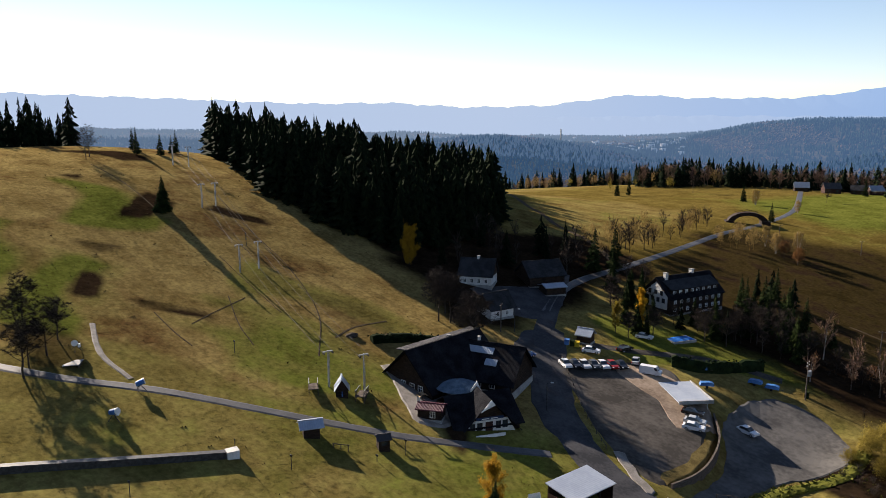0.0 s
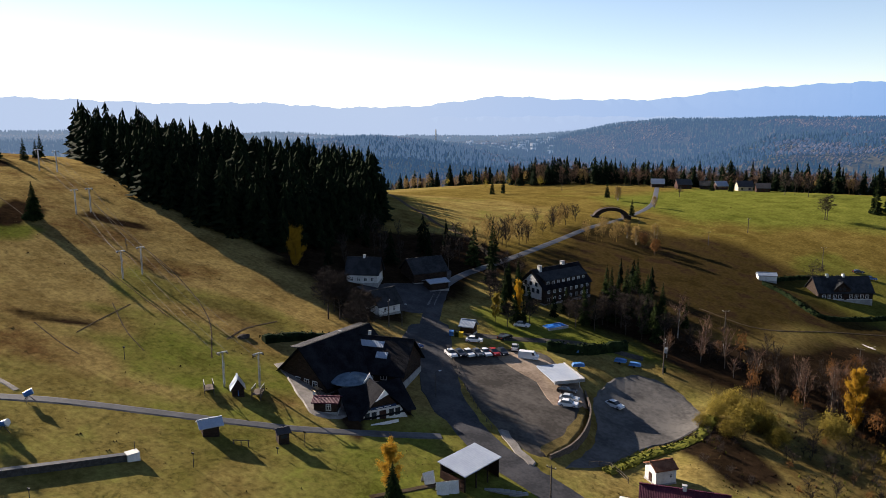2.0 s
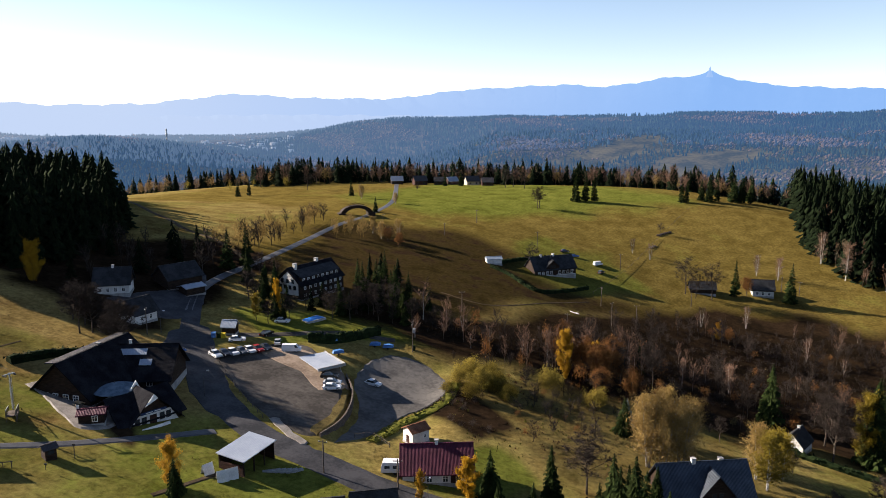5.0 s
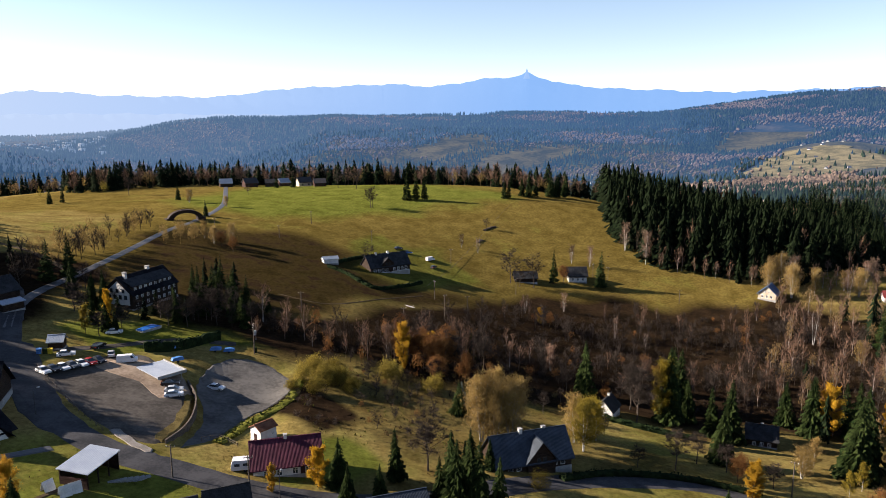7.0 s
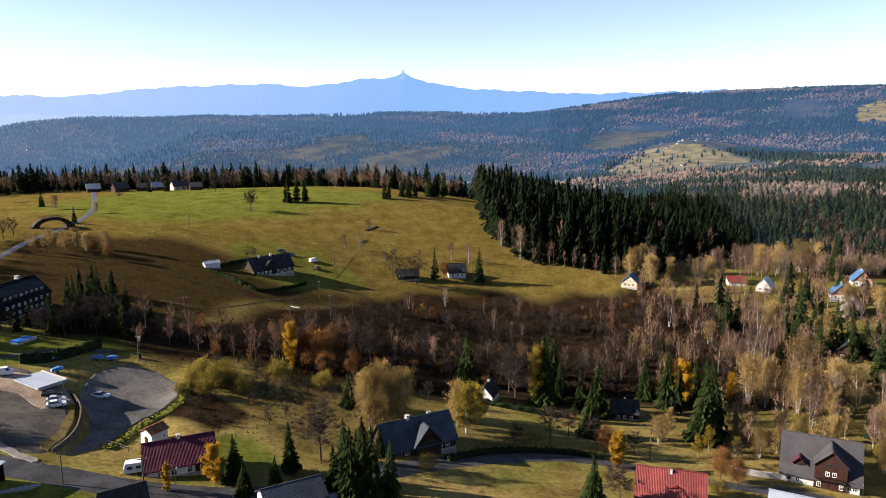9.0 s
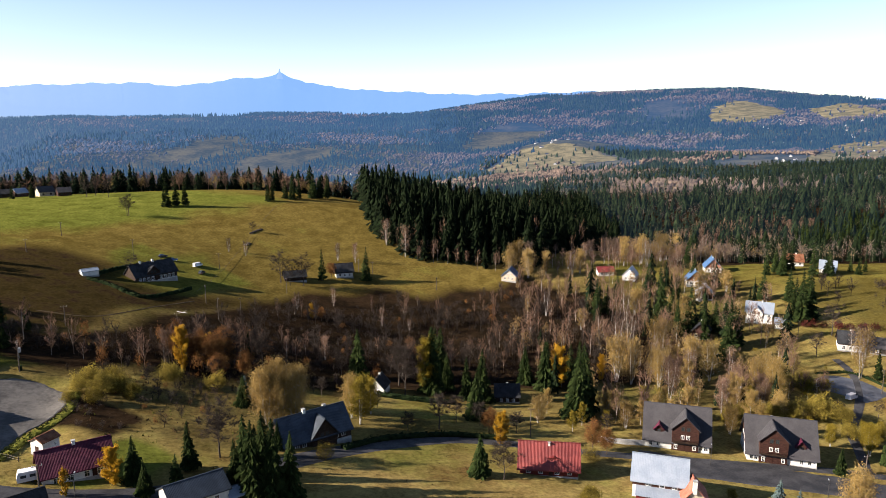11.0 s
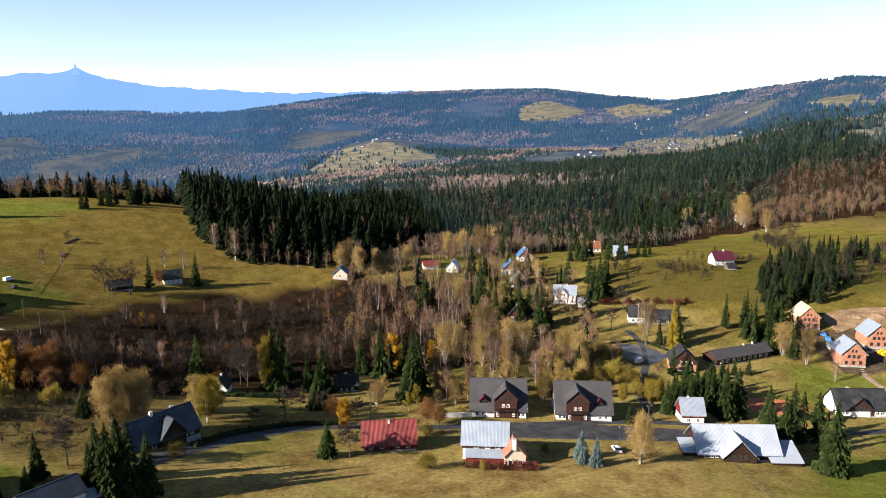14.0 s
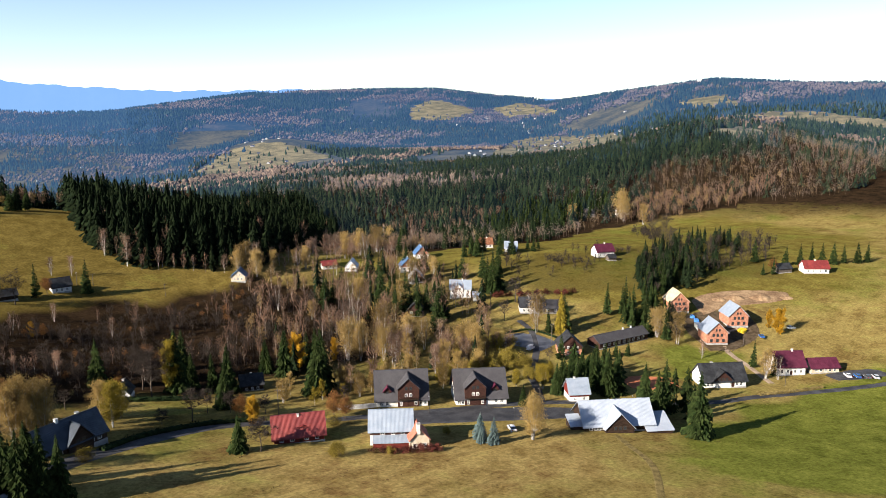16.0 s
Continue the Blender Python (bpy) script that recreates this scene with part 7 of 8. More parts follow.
FIELDS = [(-270, 120), (-160, 70), (-40, 105), (60, 95), (120, 70), (200, 30), (300, 20), (300, 90), (160, 130), (60, 185), (-20, 205), (-70, 128), (-130, 180), (-240, 188)]
HILLFIELD = [(-100, 260), (-40, 245), (0, 300), (90, 325), (160, 320), (120, 390), (90, 470), (-60, 520), (-95, 420)]


woods("dry_tussocks", clumpy(FIELDS, 1.7, 0.75, 81, 6), 0.25, 0.7, 0.9, TUFTS, "dry_grass", "straw tussocks over the pastures", 82, "grass")
woods("bracken", clumpy(FIELDS, 2.2, 0.6, 83, 9), 0.25, 0.8, 0.9, TUFTS, "heather", "dead brown bracken over the pastures", 84, "grass")
woods("green_tussocks", clumpy(FIELDS, 2.2, 0.6, 85, 11), 0.2, 0.55, 0.9, TUFTS, "green_tuft", "green tussocks over the pastures", 86, "grass")
woods("hill_tussocks", clumpy(HILLFIELD, 3.0, 0.6, 87, 12), 0.3, 0.8, 0.9, TUFTS, "heather", "brown tussocks over the hill pasture", 88, "grass")
woods("valley_bracken", clumpy(VALLEY, 2.0, 0.8, 89, 5), 0.5, 1.6, 0.7, TUFTS, "shade_bracken", "dead bracken in the valley, coloured dark for its shade", 90, "grass")
woods("valley_reeds", clumpy(VALLEY, 4.5, 0.4, 91, 7), 0.5, 1.3, 0.6, TUFTS, "dry_grass", "pale dead reeds in the damp valley", 92, "grass")
MARSH = [(-26, 184), (-18, 160), (-2, 154), (20, 158), (36, 176), (22, 206), (-10, 206)]
woods("marsh_tussocks", clumpy(MARSH, 1.3, 0.8, 115, 4), 0.4, 1.1, 0.8, TUFTS, "green_tuft", "mossy green tussocks in the marshy meadow", 116, "grass")
woods("marsh_bracken", clumpy(MARSH, 1.4, 0.8, 117, 5), 0.4, 1.2, 0.8, TUFTS, "heather", "brown bracken in the marshy meadow", 118, "grass")
woods("marsh_sedge", clumpy(MARSH, 1.7, 0.7, 119, 3), 0.4, 1.0, 0.7, TUFTS, "dry_grass", "straw sedge in the marshy meadow", 120, "grass")
woods("bank_scrub", clumpy([(-28, 178), (-20, 160), (-12, 164), (-8, 180), (-16, 188)], 1.8, 0.8, 121, 4), 0.8, 2.2, 0.6, FINE, "twig", "dark scrub on the bank below the car park", 122, "bushes")
random.seed(9)
grove("bare", [(-78.3, 199.6, 8), (-74.5, 205.7, 8), (-64.3, 214.0, 9), (-59.5, 215.9, 9), (-59.1, 222.1, 8), (-54.5, 224.2, 11), (-42.7, 225.8, 8), (-86.9, 209.5, 10)])
grove("spruce", [(-77.8, 203.3, 9), (-75.5, 203.6, 7), (-63.0, 217.2, 10), (-58.1, 226.7, 10), (-48.7, 229.7, 10), (-45.2, 228.1, 9), (-82.9, 207.1, 9)])
grove("bare", [(-247, 149, 11), (-243, 146, 8), (-96, 158, 17), (-99, 161, 13), (-144, 86, 9), (-139, 83, 8)])
grove("spruce", [(-250, 167, 10), (-258, 187, 9), (-256, 184, 7), (-105, 246, 15), (-108, 238, 14), (-96, 226, 12), (-60, 250, 11), (-59, 258, 12)])
grove("gold", [(-78, 206, 11)], 0.6)
grove("bush", [(-13, 190, 5), (-10, 186, 4.5), (-23, 190, 4), (12, 196, 5), (0, 200, 5.5)])
grove("brown", [(14, 204, 9), (22, 208, 10), (30, 206, 9)])
grove("spruce", [(82, 202, 23.9), (93, 187, 9.7), (130, 206, 17.6), (12, 137, 14.8), (15, 130, 18.3), (27, 236, 9.1), (183, 110, 12.1), (197, 97, 16.9), (206, 87, 13.8), (196, 74, 19.3), (243, 232, 16.5), (226, 251, 15.2), (228, 262, 18.6), (275, 243, 16.0)])
grove("bare", [(74, 212, 16.9), (20, 219, 12.2), (30, 226, 11.8), (13, 203, 7.9), (56, 221, 8.8), (226, 186, 10.6), (277, 111, 13.4)])
grove("gold", [(131, 200, 16.2), (86, 158, 8.3), (173, 196, 11.2)])
grove("bluespruce", [(19, 187, 8.4)])
grove("brown", [(4, 218, 11.6), (9, 218, 12.2), (13, 215, 12.7), (17, 218, 13.0)])
grove("bush", [(84, 111, 4.3), (32, 146, 3.8), (198, 137, 6.7), (194, 143, 7.9), (168, 149, 6.1), (178, 146, 6.6), (184, 145, 6.3)])
grove("birch", [(28, 185, 14.6), (23, 186, 11.0), (34, 187, 12.3), (217, 231, 17.3), (249, 258, 15.9)])
grove("redbare", [(185, 157, 12.7), (168, 158, 13.4), (161, 175, 17.2), (168, 194, 17.1), (174, 180, 16.7), (194, 181, 14.9), (248, 168, 15.9), (186, 231, 17.9), (164, 199, 17.2)])
grove("yellow", [(194, 121, 8.5), (148, 173, 7.8), (182, 160, 8.1)])
grove("spruce", [(214, 245, 26.1), (218, 230, 24.1), (197, 271, 19.5), (203, 271, 15.2), (217, 282, 15.7), (291, 315, 18.3), (317, 270, 17.4), (268, 218, 19.3), (278, 219, 15.1), (125, 175, 24.1), (126, 201, 19.3), (89, 218, 21.0), (97, 193, 18.8), (404, 407, 16.7), (340, 259, 14.1), (244, 268, 12.7)])
grove("redbare", [(173, 221, 20.8), (176, 217, 19.4), (219, 327, 15.4), (196, 337, 20.3), (272, 328, 18.3), (410, 468, 23.4), (205, 259, 17.8), (177, 165, 10.3), (129, 388, 16.9), (135, 372, 19.9), (425, 446, 20.5), (238, 343, 14.4), (174, 235, 16.2), (176, 283, 15.0)])
grove("birch", [(180, 204, 21.4), (193, 198, 8.9), (134, 173, 8.6), (213, 262, 13.6), (181, 260, 10.1)])


# ---- cars ----
PAINT = {k: mat("paint_" + k, tuple(v * 0.9 for v in c), c, 0.6, 0.25, 0.1, fine=0.2) for k, c in
         {"white": (0.55, 0.56, 0.58), "silver": (0.30, 0.32, 0.34), "black": (0.012, 0.012, 0.014), "grey": (0.06, 0.065, 0.07), "red": (0.22, 0.015, 0.012), "blue": (0.02, 0.07, 0.20)}.items()}
LAMP_GLASS, TAIL_GLASS = glass_mat("headlamp_glass", (0.5, 0.52, 0.55)), glass_mat("tail_glass", (0.25, 0.01, 0.01))


def profile(points, half, taper):
    """A body from its side view, narrower towards the roof."""
    M = Mesh()
    n = len(points)
    lo = min(p[1] for p in points)
    hi = max(p[1] for p in points)
    w = [half - taper * (p[1] - lo) / max(0.01, hi - lo) for p in points]
    V = [(p[0], -w[i], p[1]) for i, p in enumerate(points)] + [(p[0], w[i], p[1]) for i, p in enumerate(points)]
    return M.add(V, [tuple(range(n)), tuple(range(2 * n - 1, n - 1, -1))] + [(i, i + n, (i + 1) % n + n, (i + 1) % n) for i in range(n)])


def car(x, y, heading, paint, van=False, group="parked cars", z=None, label=None):
    root = thing("van" if van else "car", label or f"parked {paint} {'van' if van else 'car'} with dark windows", "van" if van else "car", at(x, y, heading, 0.12), group)
    if van:
        body = profile([(-2.4, 0.3), (2.4, 0.3), (2.42, 0.95), (1.75, 1.15), (1.25, 1.95), (-2.35, 2.0), (-2.42, 0.9)], 0.92, 0.14)
        cab = profile([(1.05, 1.2), (1.72, 1.2), (1.3, 1.85), (0.75, 1.85)], 0.89, 0.06)
    else:
        body = profile([(-2.1, 0.28), (2.1, 0.28), (2.16, 0.62), (1.95, 0.82), (0.95, 0.95), (-1.55, 1.0), (-2.1, 0.95), (-2.16, 0.6)], 0.87, 0.08)
        cab = profile([(-1.75, 0.93), (1.0, 0.93), (0.25, 1.43), (-1.2, 1.46)], 0.80, 0.16)
    b = part("body", body, PAINT[paint], root)
    part("glasshouse", cab, MAT["glass"], root)
    if not van:
        part("roof_panel", profile([(-1.25, 1.43), (0.22, 1.40), (0.1, 1.49), (-1.1, 1.52)], 0.66, 0.05), PAINT[paint], root)
    for s in (-1, 1):
        part("headlight", Mesh().box(2.02, 2.17, s * 0.66 - 0.16, s * 0.66 + 0.16, 0.6, 0.74), LAMP_GLASS, b)
        part("tail_light", Mesh().box(-2.2 if not van else -2.44, -2.08, s * 0.7 - 0.1, s * 0.7 + 0.1, 0.66, 0.86), TAIL_GLASS, b)
        for u in (-1.32, 1.32):
            w = part("wheel", Mesh().tube((u, s * 0.68, 0.3), (u, s * 0.9, 0.3), 0.31, 0.31, 12), MAT["rubber"], root)
            part("rim", Mesh().tube((u, s * 0.86, 0.3), (u, s * 0.915, 0.3), 0.19, 0.17, 8), MAT["metal_grey"], w)
    return root


for i, p in enumerate(("white", "black", "white", "grey", "white", "red", "black")):
    car(-80.6 + i * 1.42, 172.2 + i * 1.72, -38, p, group="cars in the row")
car(-80.3, 183.8, 20, "white")
car(-75.5, 191.6, 75, "black")
car(-70.9, 187.6, 110, "silver")
car(-66.1, 185.0, 12, "white", True, label="white delivery van with a red side")
car(-52.6, 174.6, 8, "black")
car(-50.9, 171.4, 10, "silver")
car(-50.2, 168.8, 12, "white")
car(-43.5, 181.0, -20, "white")
car(-75.4, 202.5, 8, "white")
car(-88.5, 168.5, 70, "blue")
for x, y, a, p in ((6, 345.3, 10, "grey"), (9.2, 359.7, 5, "blue"), (4.6, 364.1, 20, "black"), (21, 345, 60, "grey"), (2.5, 352, 40, "silver"), (-2, 350, 30, "grey")):
    car(x, y, a, p, group="cars at the farm")
car(20, 355, 40, "white", True, group="cars at the farm")
for x, y, p in ((289.6, 42.4, "white"), (291.0, 39.2, "blue"), (292.5, 36.0, "grey"), (294.0, 33.5, "silver")):
    car(x, y, 40, p, group="cars on the east lot")
car(332, 79.5, -30, "silver")
car(313, 86, 40, "blue")
car(220.5, 151.0, 10, "white", True)
car(137.6, 94.1, 60, "white")

# caravan
cv = thing("caravan", "white touring caravan with dark windows beside the road", "caravan", at(-28.2, 138.6, 8, 0.1))
part("body", profile([(-2.6, 0.45), (2.5, 0.45), (2.75, 0.9), (2.45, 2.35), (-2.3, 2.45), (-2.7, 1.2)], 1.05, 0.05), PAINT["white"], cv)
for u in (-1.5, 0.1, 1.6):
    part("window", Mesh().box(u - 0.5, u + 0.5, -1.08, -1.0, 1.25, 1.8), MAT["glass"], cv)
part("drawbar", Mesh().tube((2.6, 0, 0.5), (3.9, 0, 0.45), 0.06, 0.05), MAT["metal_dark"], cv)
for s in (-1, 1):
    part("wheel", Mesh().tube((0, s * 0.8, 0.32), (0, s * 1.02, 0.32), 0.32, 0.32, 12), MAT["rubber"], cv)

# ---- the shelter and wall between the car parks ----
zt = ground_z(-61.5, 182.2) - 0.1
sh = thing("parking_shelter", "open parking shelter with flat pale roof on posts", "shelter", pose(-56.8, 181.0, zt, 0, 0, -46))
part("roof", Mesh().slab([(-5.6, -3.6, 0.60), (5.6, -3.6, 0.45), (5.6, 3.6, 0.45), (-5.6, 3.6, 0.6)], 0.2), MAT["roof_white"], sh)
part("parapet", Mesh().box(-5.7, 5.7, 3.6, 3.8, 0.1, 0.85), MAT["concrete"], sh)
part("parapet", Mesh().box(5.6, 5.8, -3.6, 3.8, 0.0, 0.75), MAT["concrete"], sh)
for u in (-4.8, -1.6, 1.6, 4.8):
    part("post", Mesh().tube((u, 2.9, -4.0), (u, 2.9, 0.4), 0.1, 0.1, 6), MAT["metal_grey"], sh)


def wall_along(name, points, low, high, thick, material, label, category):
    c = curve(points, 1.6)
    d = np.gradient(c, axis=0)
    nr = np.stack([-d[:, 1], d[:, 0]], 1) / np.linalg.norm(d, axis=1)[:, None] * thick / 2
    M = Mesh()
    V, F = [], []
    for i, (p, q) in enumerate(zip(c, nr)):
        z = max(ground_z(p[0] + 2.5 * q[0] / thick, p[1] + 2.5 * q[1] / thick), ground_z(p[0] - 2.5 * q[0] / thick, p[1] - 2.5 * q[1] / thick))
        V += [(p[0] - q[0], p[1] - q[1], z + low), (p[0] - q[0], p[1] - q[1], z + high), (p[0] + q[0], p[1] + q[1], z + high), (p[0] + q[0], p[1] + q[1], z + low)]
        if i:
            k = 4 * i
            F += [(k - 4, k - 3, k + 1, k), (k - 3, k - 2, k + 2, k + 1), (k - 2, k - 1, k + 3, k + 2)]
    M.add(V, F + [(0, 1, 2, 3), (len(V) - 1, len(V) - 2, len(V) - 3, len(V) - 4)])
    return tagged(new(name, M.data(name, material)), label, category)


wall_along("retaining_wall", [(-49.5, 178.0), (-45.6, 170), (-43.8, 161), (-43.8, 153), (-45.5, 146)], -4.5, 0.45, 0.35, MAT["wood_grey"], "curved weathered concrete retaining wall between car parks", "wall")
tagged(patch("grass_verge", [(-46.5, 170), (-44.6, 161), (-44.4, 152), (-46.4, 146), (-48.6, 148), (-46.8, 155), (-47.2, 164)], MAT["dry_grass"], 0.22), "dry grass verge along the wall", "verge", kind="structure")
tagged(patch("puddled_kerb", [(-57.5, 148.6), (-53.5, 144.4), (-47.5, 140.8), (-46.8, 142.0), (-52.4, 146.2), (-56.0, 149.6)], MAT["paving"], 0.18), "pale broken concrete strip at the road's edge", "kerb", kind="structure")


def rail_fence(points, label, h=0.9, material="wood_grey", gap=2.5, rails=2, name="fence"):
    """Posts and rails, each a part of the fence."""
    c = curve(points, gap)
    root = thing(name, label, "fence", at(*c[0]))
    o = root.matrix_world.translation
    P = [Vector((p[0] - o.x, p[1] - o.y, ground_z(*p) - o.z)) for p in c]
    for p in P:
        part("post", Mesh().box(p.x - 0.06, p.x + 0.06, p.y - 0.06, p.y + 0.06, p.z - 0.4, p.z + h + 0.08), MAT[material], root)
    for a, b in zip(P[:-1], P[1:]):
        for k in range(rails):
            z = h * (1 - 0.5 * k)
            part("rail", Mesh().tube(a + Vector((0, 0, z)), b + Vector((0, 0, z)), 0.05, 0.05, 4), MAT[material], root)
    return root


rail_fence([(-83.5, 175.4), (-74.6, 165.1), (-66.1, 155.4), (-58.5, 148.0)], "low timber rail between road and car park", 0.7, rails=1)
rail_fence([(-39.6, 150.7), (-36.6, 154.1), (-32, 150)], "old timber fence by the transformer shed", 1.0)
rail_fence([(16.3, 315), (29.1, 346.1), (49.2, 393.5), (76.8, 452.4)], "wire-and-post pasture fence up the hill", 0.9, gap=9.0, rails=1)
rail_fence([(283, 90), (296, 88), (306, 92)], "board fence round the brick house plot", 1.0)


def hedge(points, h, w, label, material="hedge"):
    """A clipped hedge: a rough body bristling with sprays."""
    c = curve(points, 0.9)
    rs = np.random.RandomState(int(abs(points[0][0]) * 10) % 1000)
    M = Mesh()
    o = Vector((c[0][0], c[0][1], ground_z(*c[0])))
    d = np.gradient(c, axis=0)
    nr = np.stack([-d[:, 1], d[:, 0]], 1) / np.linalg.norm(d, axis=1)[:, None]
    V, F = [], []
    for i, (p, q) in enumerate(zip(c, nr)):
        z = ground_z(*p)
        hh = h * rs.uniform(0.85, 1.1)
        for u, zz in ((-0.5, -0.3), (-0.5, 0.6 * hh), (-0.25, hh), (0.25, hh), (0.5, 0.6 * hh), (0.5, -0.3)):
            e = rs.uniform(0.85, 1.15)
            V.append((p[0] + q[0] * u * w * e - o.x, p[1] + q[1] * u * w * e - o.y, z + zz - o.z))
        if i:
            k = 6 * i
            F += [(k - 6 + j, k - 5 + j, k + 1 + j, k + j) for j in range(5)]
    M.add(V, F + [(0, 1, 2, 3, 4, 5)[::-1], tuple(range(len(V) - 6, len(V)))])
    for _ in range(len(c) * 14):
        i = rs.randint(len(c))
        p, q, z = c[i], nr[i], ground_z(*c[i])
        u = rs.uniform(-0.55, 0.55)
        b = Vector((p[0] + q[0] * u * w - o.x + rs.uniform(-0.4, 0.4), p[1] + q[1] * u * w - o.y + rs.uniform(-0.4, 0.4), z + h * rs.uniform(0.3, 1.02) - o.z))
        t = Vector(rs.normal(size=3)) * 0.22
        s = t.orthogonal() * 0.6
        M.add([b - s, b + s, b + t + Vector((0, 0, 0.15))], [(0, 1, 2)])
    ob = new("hedge", M.data("hedge", MAT[material]))
    ob.location = o
    return tagged(ob, label, "hedge")


hedge([(-64.9, 194.1), (-58, 197.5), (-49.3, 210.0)], 2.4, 2.0, "tall dark clipped hedge along the hotel lawn")
hedge([(-26.5, 314), (-18.5, 308.6), (-6.7, 296.0), (4, 306), (14.1, 319.5)], 1.3, 1.4, "low dark hedge round the farm garden")
hedge([(-24, 322), (-14, 338), (-2, 350)], 1.4, 1.4, "dark hedge beside the farm yard")
hedge([(-24.0, 190.0), (-25.0, 178.0), (-32.5, 165.0), (-36.5, 151.0)], 0.5, 2.4, "grassy bank of tussocks round the lower car park", "green_tuft")
hedge([(62, 199), (74, 194), (86, 190)], 1.4, 1.6, "clipped green hedge before the cottage")
hedge([(38, 152), (52, 158.5), (70, 160), (86, 155)], 1.2, 1.8, "dark hedge above the village road")
hedge([(-100, 160), (-108, 152), (-112, 143)], 1.6, 2.0, "dark brushwood bank behind the lodge")
hedge([(244, 60), (258, 52), (270, 46)], 0.9, 1.4, "low brown hedge along the road", "dry_grass")
hedge([(228, 172), (240, 166), (241, 152)], 0.7, 0.8, "green verge hedge round the dark court")

# ---- poles, lamps and lifts ----
def utility_pole(x, y, h=8.0, arms=1, label="weathered wooden power pole with a crossarm", material="wood_grey"):
    root = thing("utility_pole", label, "pole", at(x, y, rnd(0, 180)), "power poles")
    part("pole", Mesh().tube((0, 0, -0.5), (0, 0, h), 0.16, 0.11, 8), MAT[material], root)
    for k in range(arms):
        a = part("crossarm", Mesh().box(-0.9, 0.9, -0.06, 0.06, h - 0.5 - 0.7 * k, h - 0.38 - 0.7 * k), MAT[material], root)
        for u in (-0.8, 0, 0.8):
            part("insulator", Mesh().tube((u, 0, h - 0.38 - 0.7 * k), (u, 0, h - 0.15 - 0.7 * k), 0.05, 0.04, 6), MAT["frame_white"], a)
    return root


for x, y, h in ((-40.2, 132.3, 6.5), (-26.4, 132.7, 6.0), (-8.7, 362.4, 8), (-41.2, 389, 7), (-82.1, 349.9, 6), (-52.5, 351.8, 6), (30.2, 354.5, 8), (18.8, 301, 8), (21.5, 279.6, 9), (31, 285.5, 9), (58.2, 328, 8), (102.6, 357, 7), (109.4, 353.7, 7), (137.1, 330.1, 7),
                (94.3, 155.9, 9), (165.8, 104.7, 7), (234.4, 149.8, 9), (180, 330, 8), (225, 300, 8), (5, 255, 7), (-30, 247, 7), (250, 200, 8), (277, 240, 7), (-100, 175, 7)):
    utility_pole(x, y, h)
tp = utility_pole(-38.0, 203.5, 9.0, 2, "transformer pole with crossarms and a green box", "wood_grey")
part("transformer", Mesh().box(-0.5, 0.5, -0.7, -0.12, 5.6, 6.8), MAT["metal_grey"], tp)
part("box", Mesh().box(0.8, 1.7, -0.4, 0.4, -0.2, 1.5), MAT["hedge"], tp, "green switch box")


def street_lamp(x, y, h=5.5, a=0):
    root = thing("street_lamp", "slim grey street lamp with a curved arm", "lamp", at(x, y, a), "street lamps")
    part("pole", Mesh().tube((0, 0, -0.3), (0, 0, h), 0.09, 0.06, 8), MAT["metal_dark"], root)
    part("arm", Mesh().tube((0, 0, h), (0.8, 0, h + 0.25), 0.05, 0.04, 6), MAT["metal_dark"], root)
    part("lamp_head", Mesh().box(0.65, 1.25, -0.12, 0.12, h + 0.16, h + 0.32), MAT["metal_grey"], root)


for x, y, a in ((-72.9, 151.3, 30), (-98, 178, 30), (130.7, 123.3, 50), (141, 96, 50), (185, 80, 40), (-20, 128, 80), (262, 57, 40)):
    street_lamp(x, y, 5.5, a)


def lift_tower(x, y, h=7.0):
    root = thing("lift_tower", "grey steel ski-lift tower with a sheave arm", "lift tower", at(x, y, -22), "ski-lift towers")
    part("mast", Mesh().tube((0, 0, -0.4), (0, 0, h), 0.2, 0.13, 8), MAT["metal_grey"], root)
    part("arm", Mesh().box(-0.1, 0.1, -0.95, 0.95, h - 0.3, h - 0.1), MAT["metal_grey"], root)
    for v in (-0.85, 0.85):
        part("sheave", Mesh().box(-0.6, 0.6, v - 0.08, v + 0.08, h - 0.55, h - 0.3), MAT["metal_dark"], root)
    part("ladder", Mesh().box(0.22, 0.27, -0.2, -0.15, 0.5, h - 0.4).box(0.22, 0.27, 0.15, 0.2, 0.5, h - 0.4), MAT["metal_grey"], root)


TOWERS = [((-232, 170.0), (-191.1, 154.1), (-151.8, 138.3), (-101.8, 121.3)), ((-230, 174.7), (-191.5, 158.9), (-152.4, 144.3), (-97.9, 126.6))]
for line in TOWERS:
    for x, y in line:
        lift_tower(x, y)
    cb = Mesh()
    for (x0, y0), (x1, y1) in zip(line[:-1], line[1:]):
        for v in (-1.1, 1.1):
            a, b = Vector((x0, y0 + v, ground_z(x0, y0) + 6.7)), Vector((x1, y1 + v, ground_z(x1, y1) + 6.7))
            for i in range(6):
                p, q = a.lerp(b, i / 6), a.lerp(b, (i + 1) / 6)
                p.z -= 1.6 * (1 - (2 * i / 6 - 1) ** 2) * 0.6
                q.z -= 1.6 * (1 - (2 * (i + 1) / 6 - 1) ** 2) * 0.6
                cb.tube(p, q, 0.025, 0.025, 3, False)
    tagged(new("lift_cable", cb.data("lift_cable", MAT["metal_dark"])), "steel haul rope of the drag lift", "cable", kind="structure")


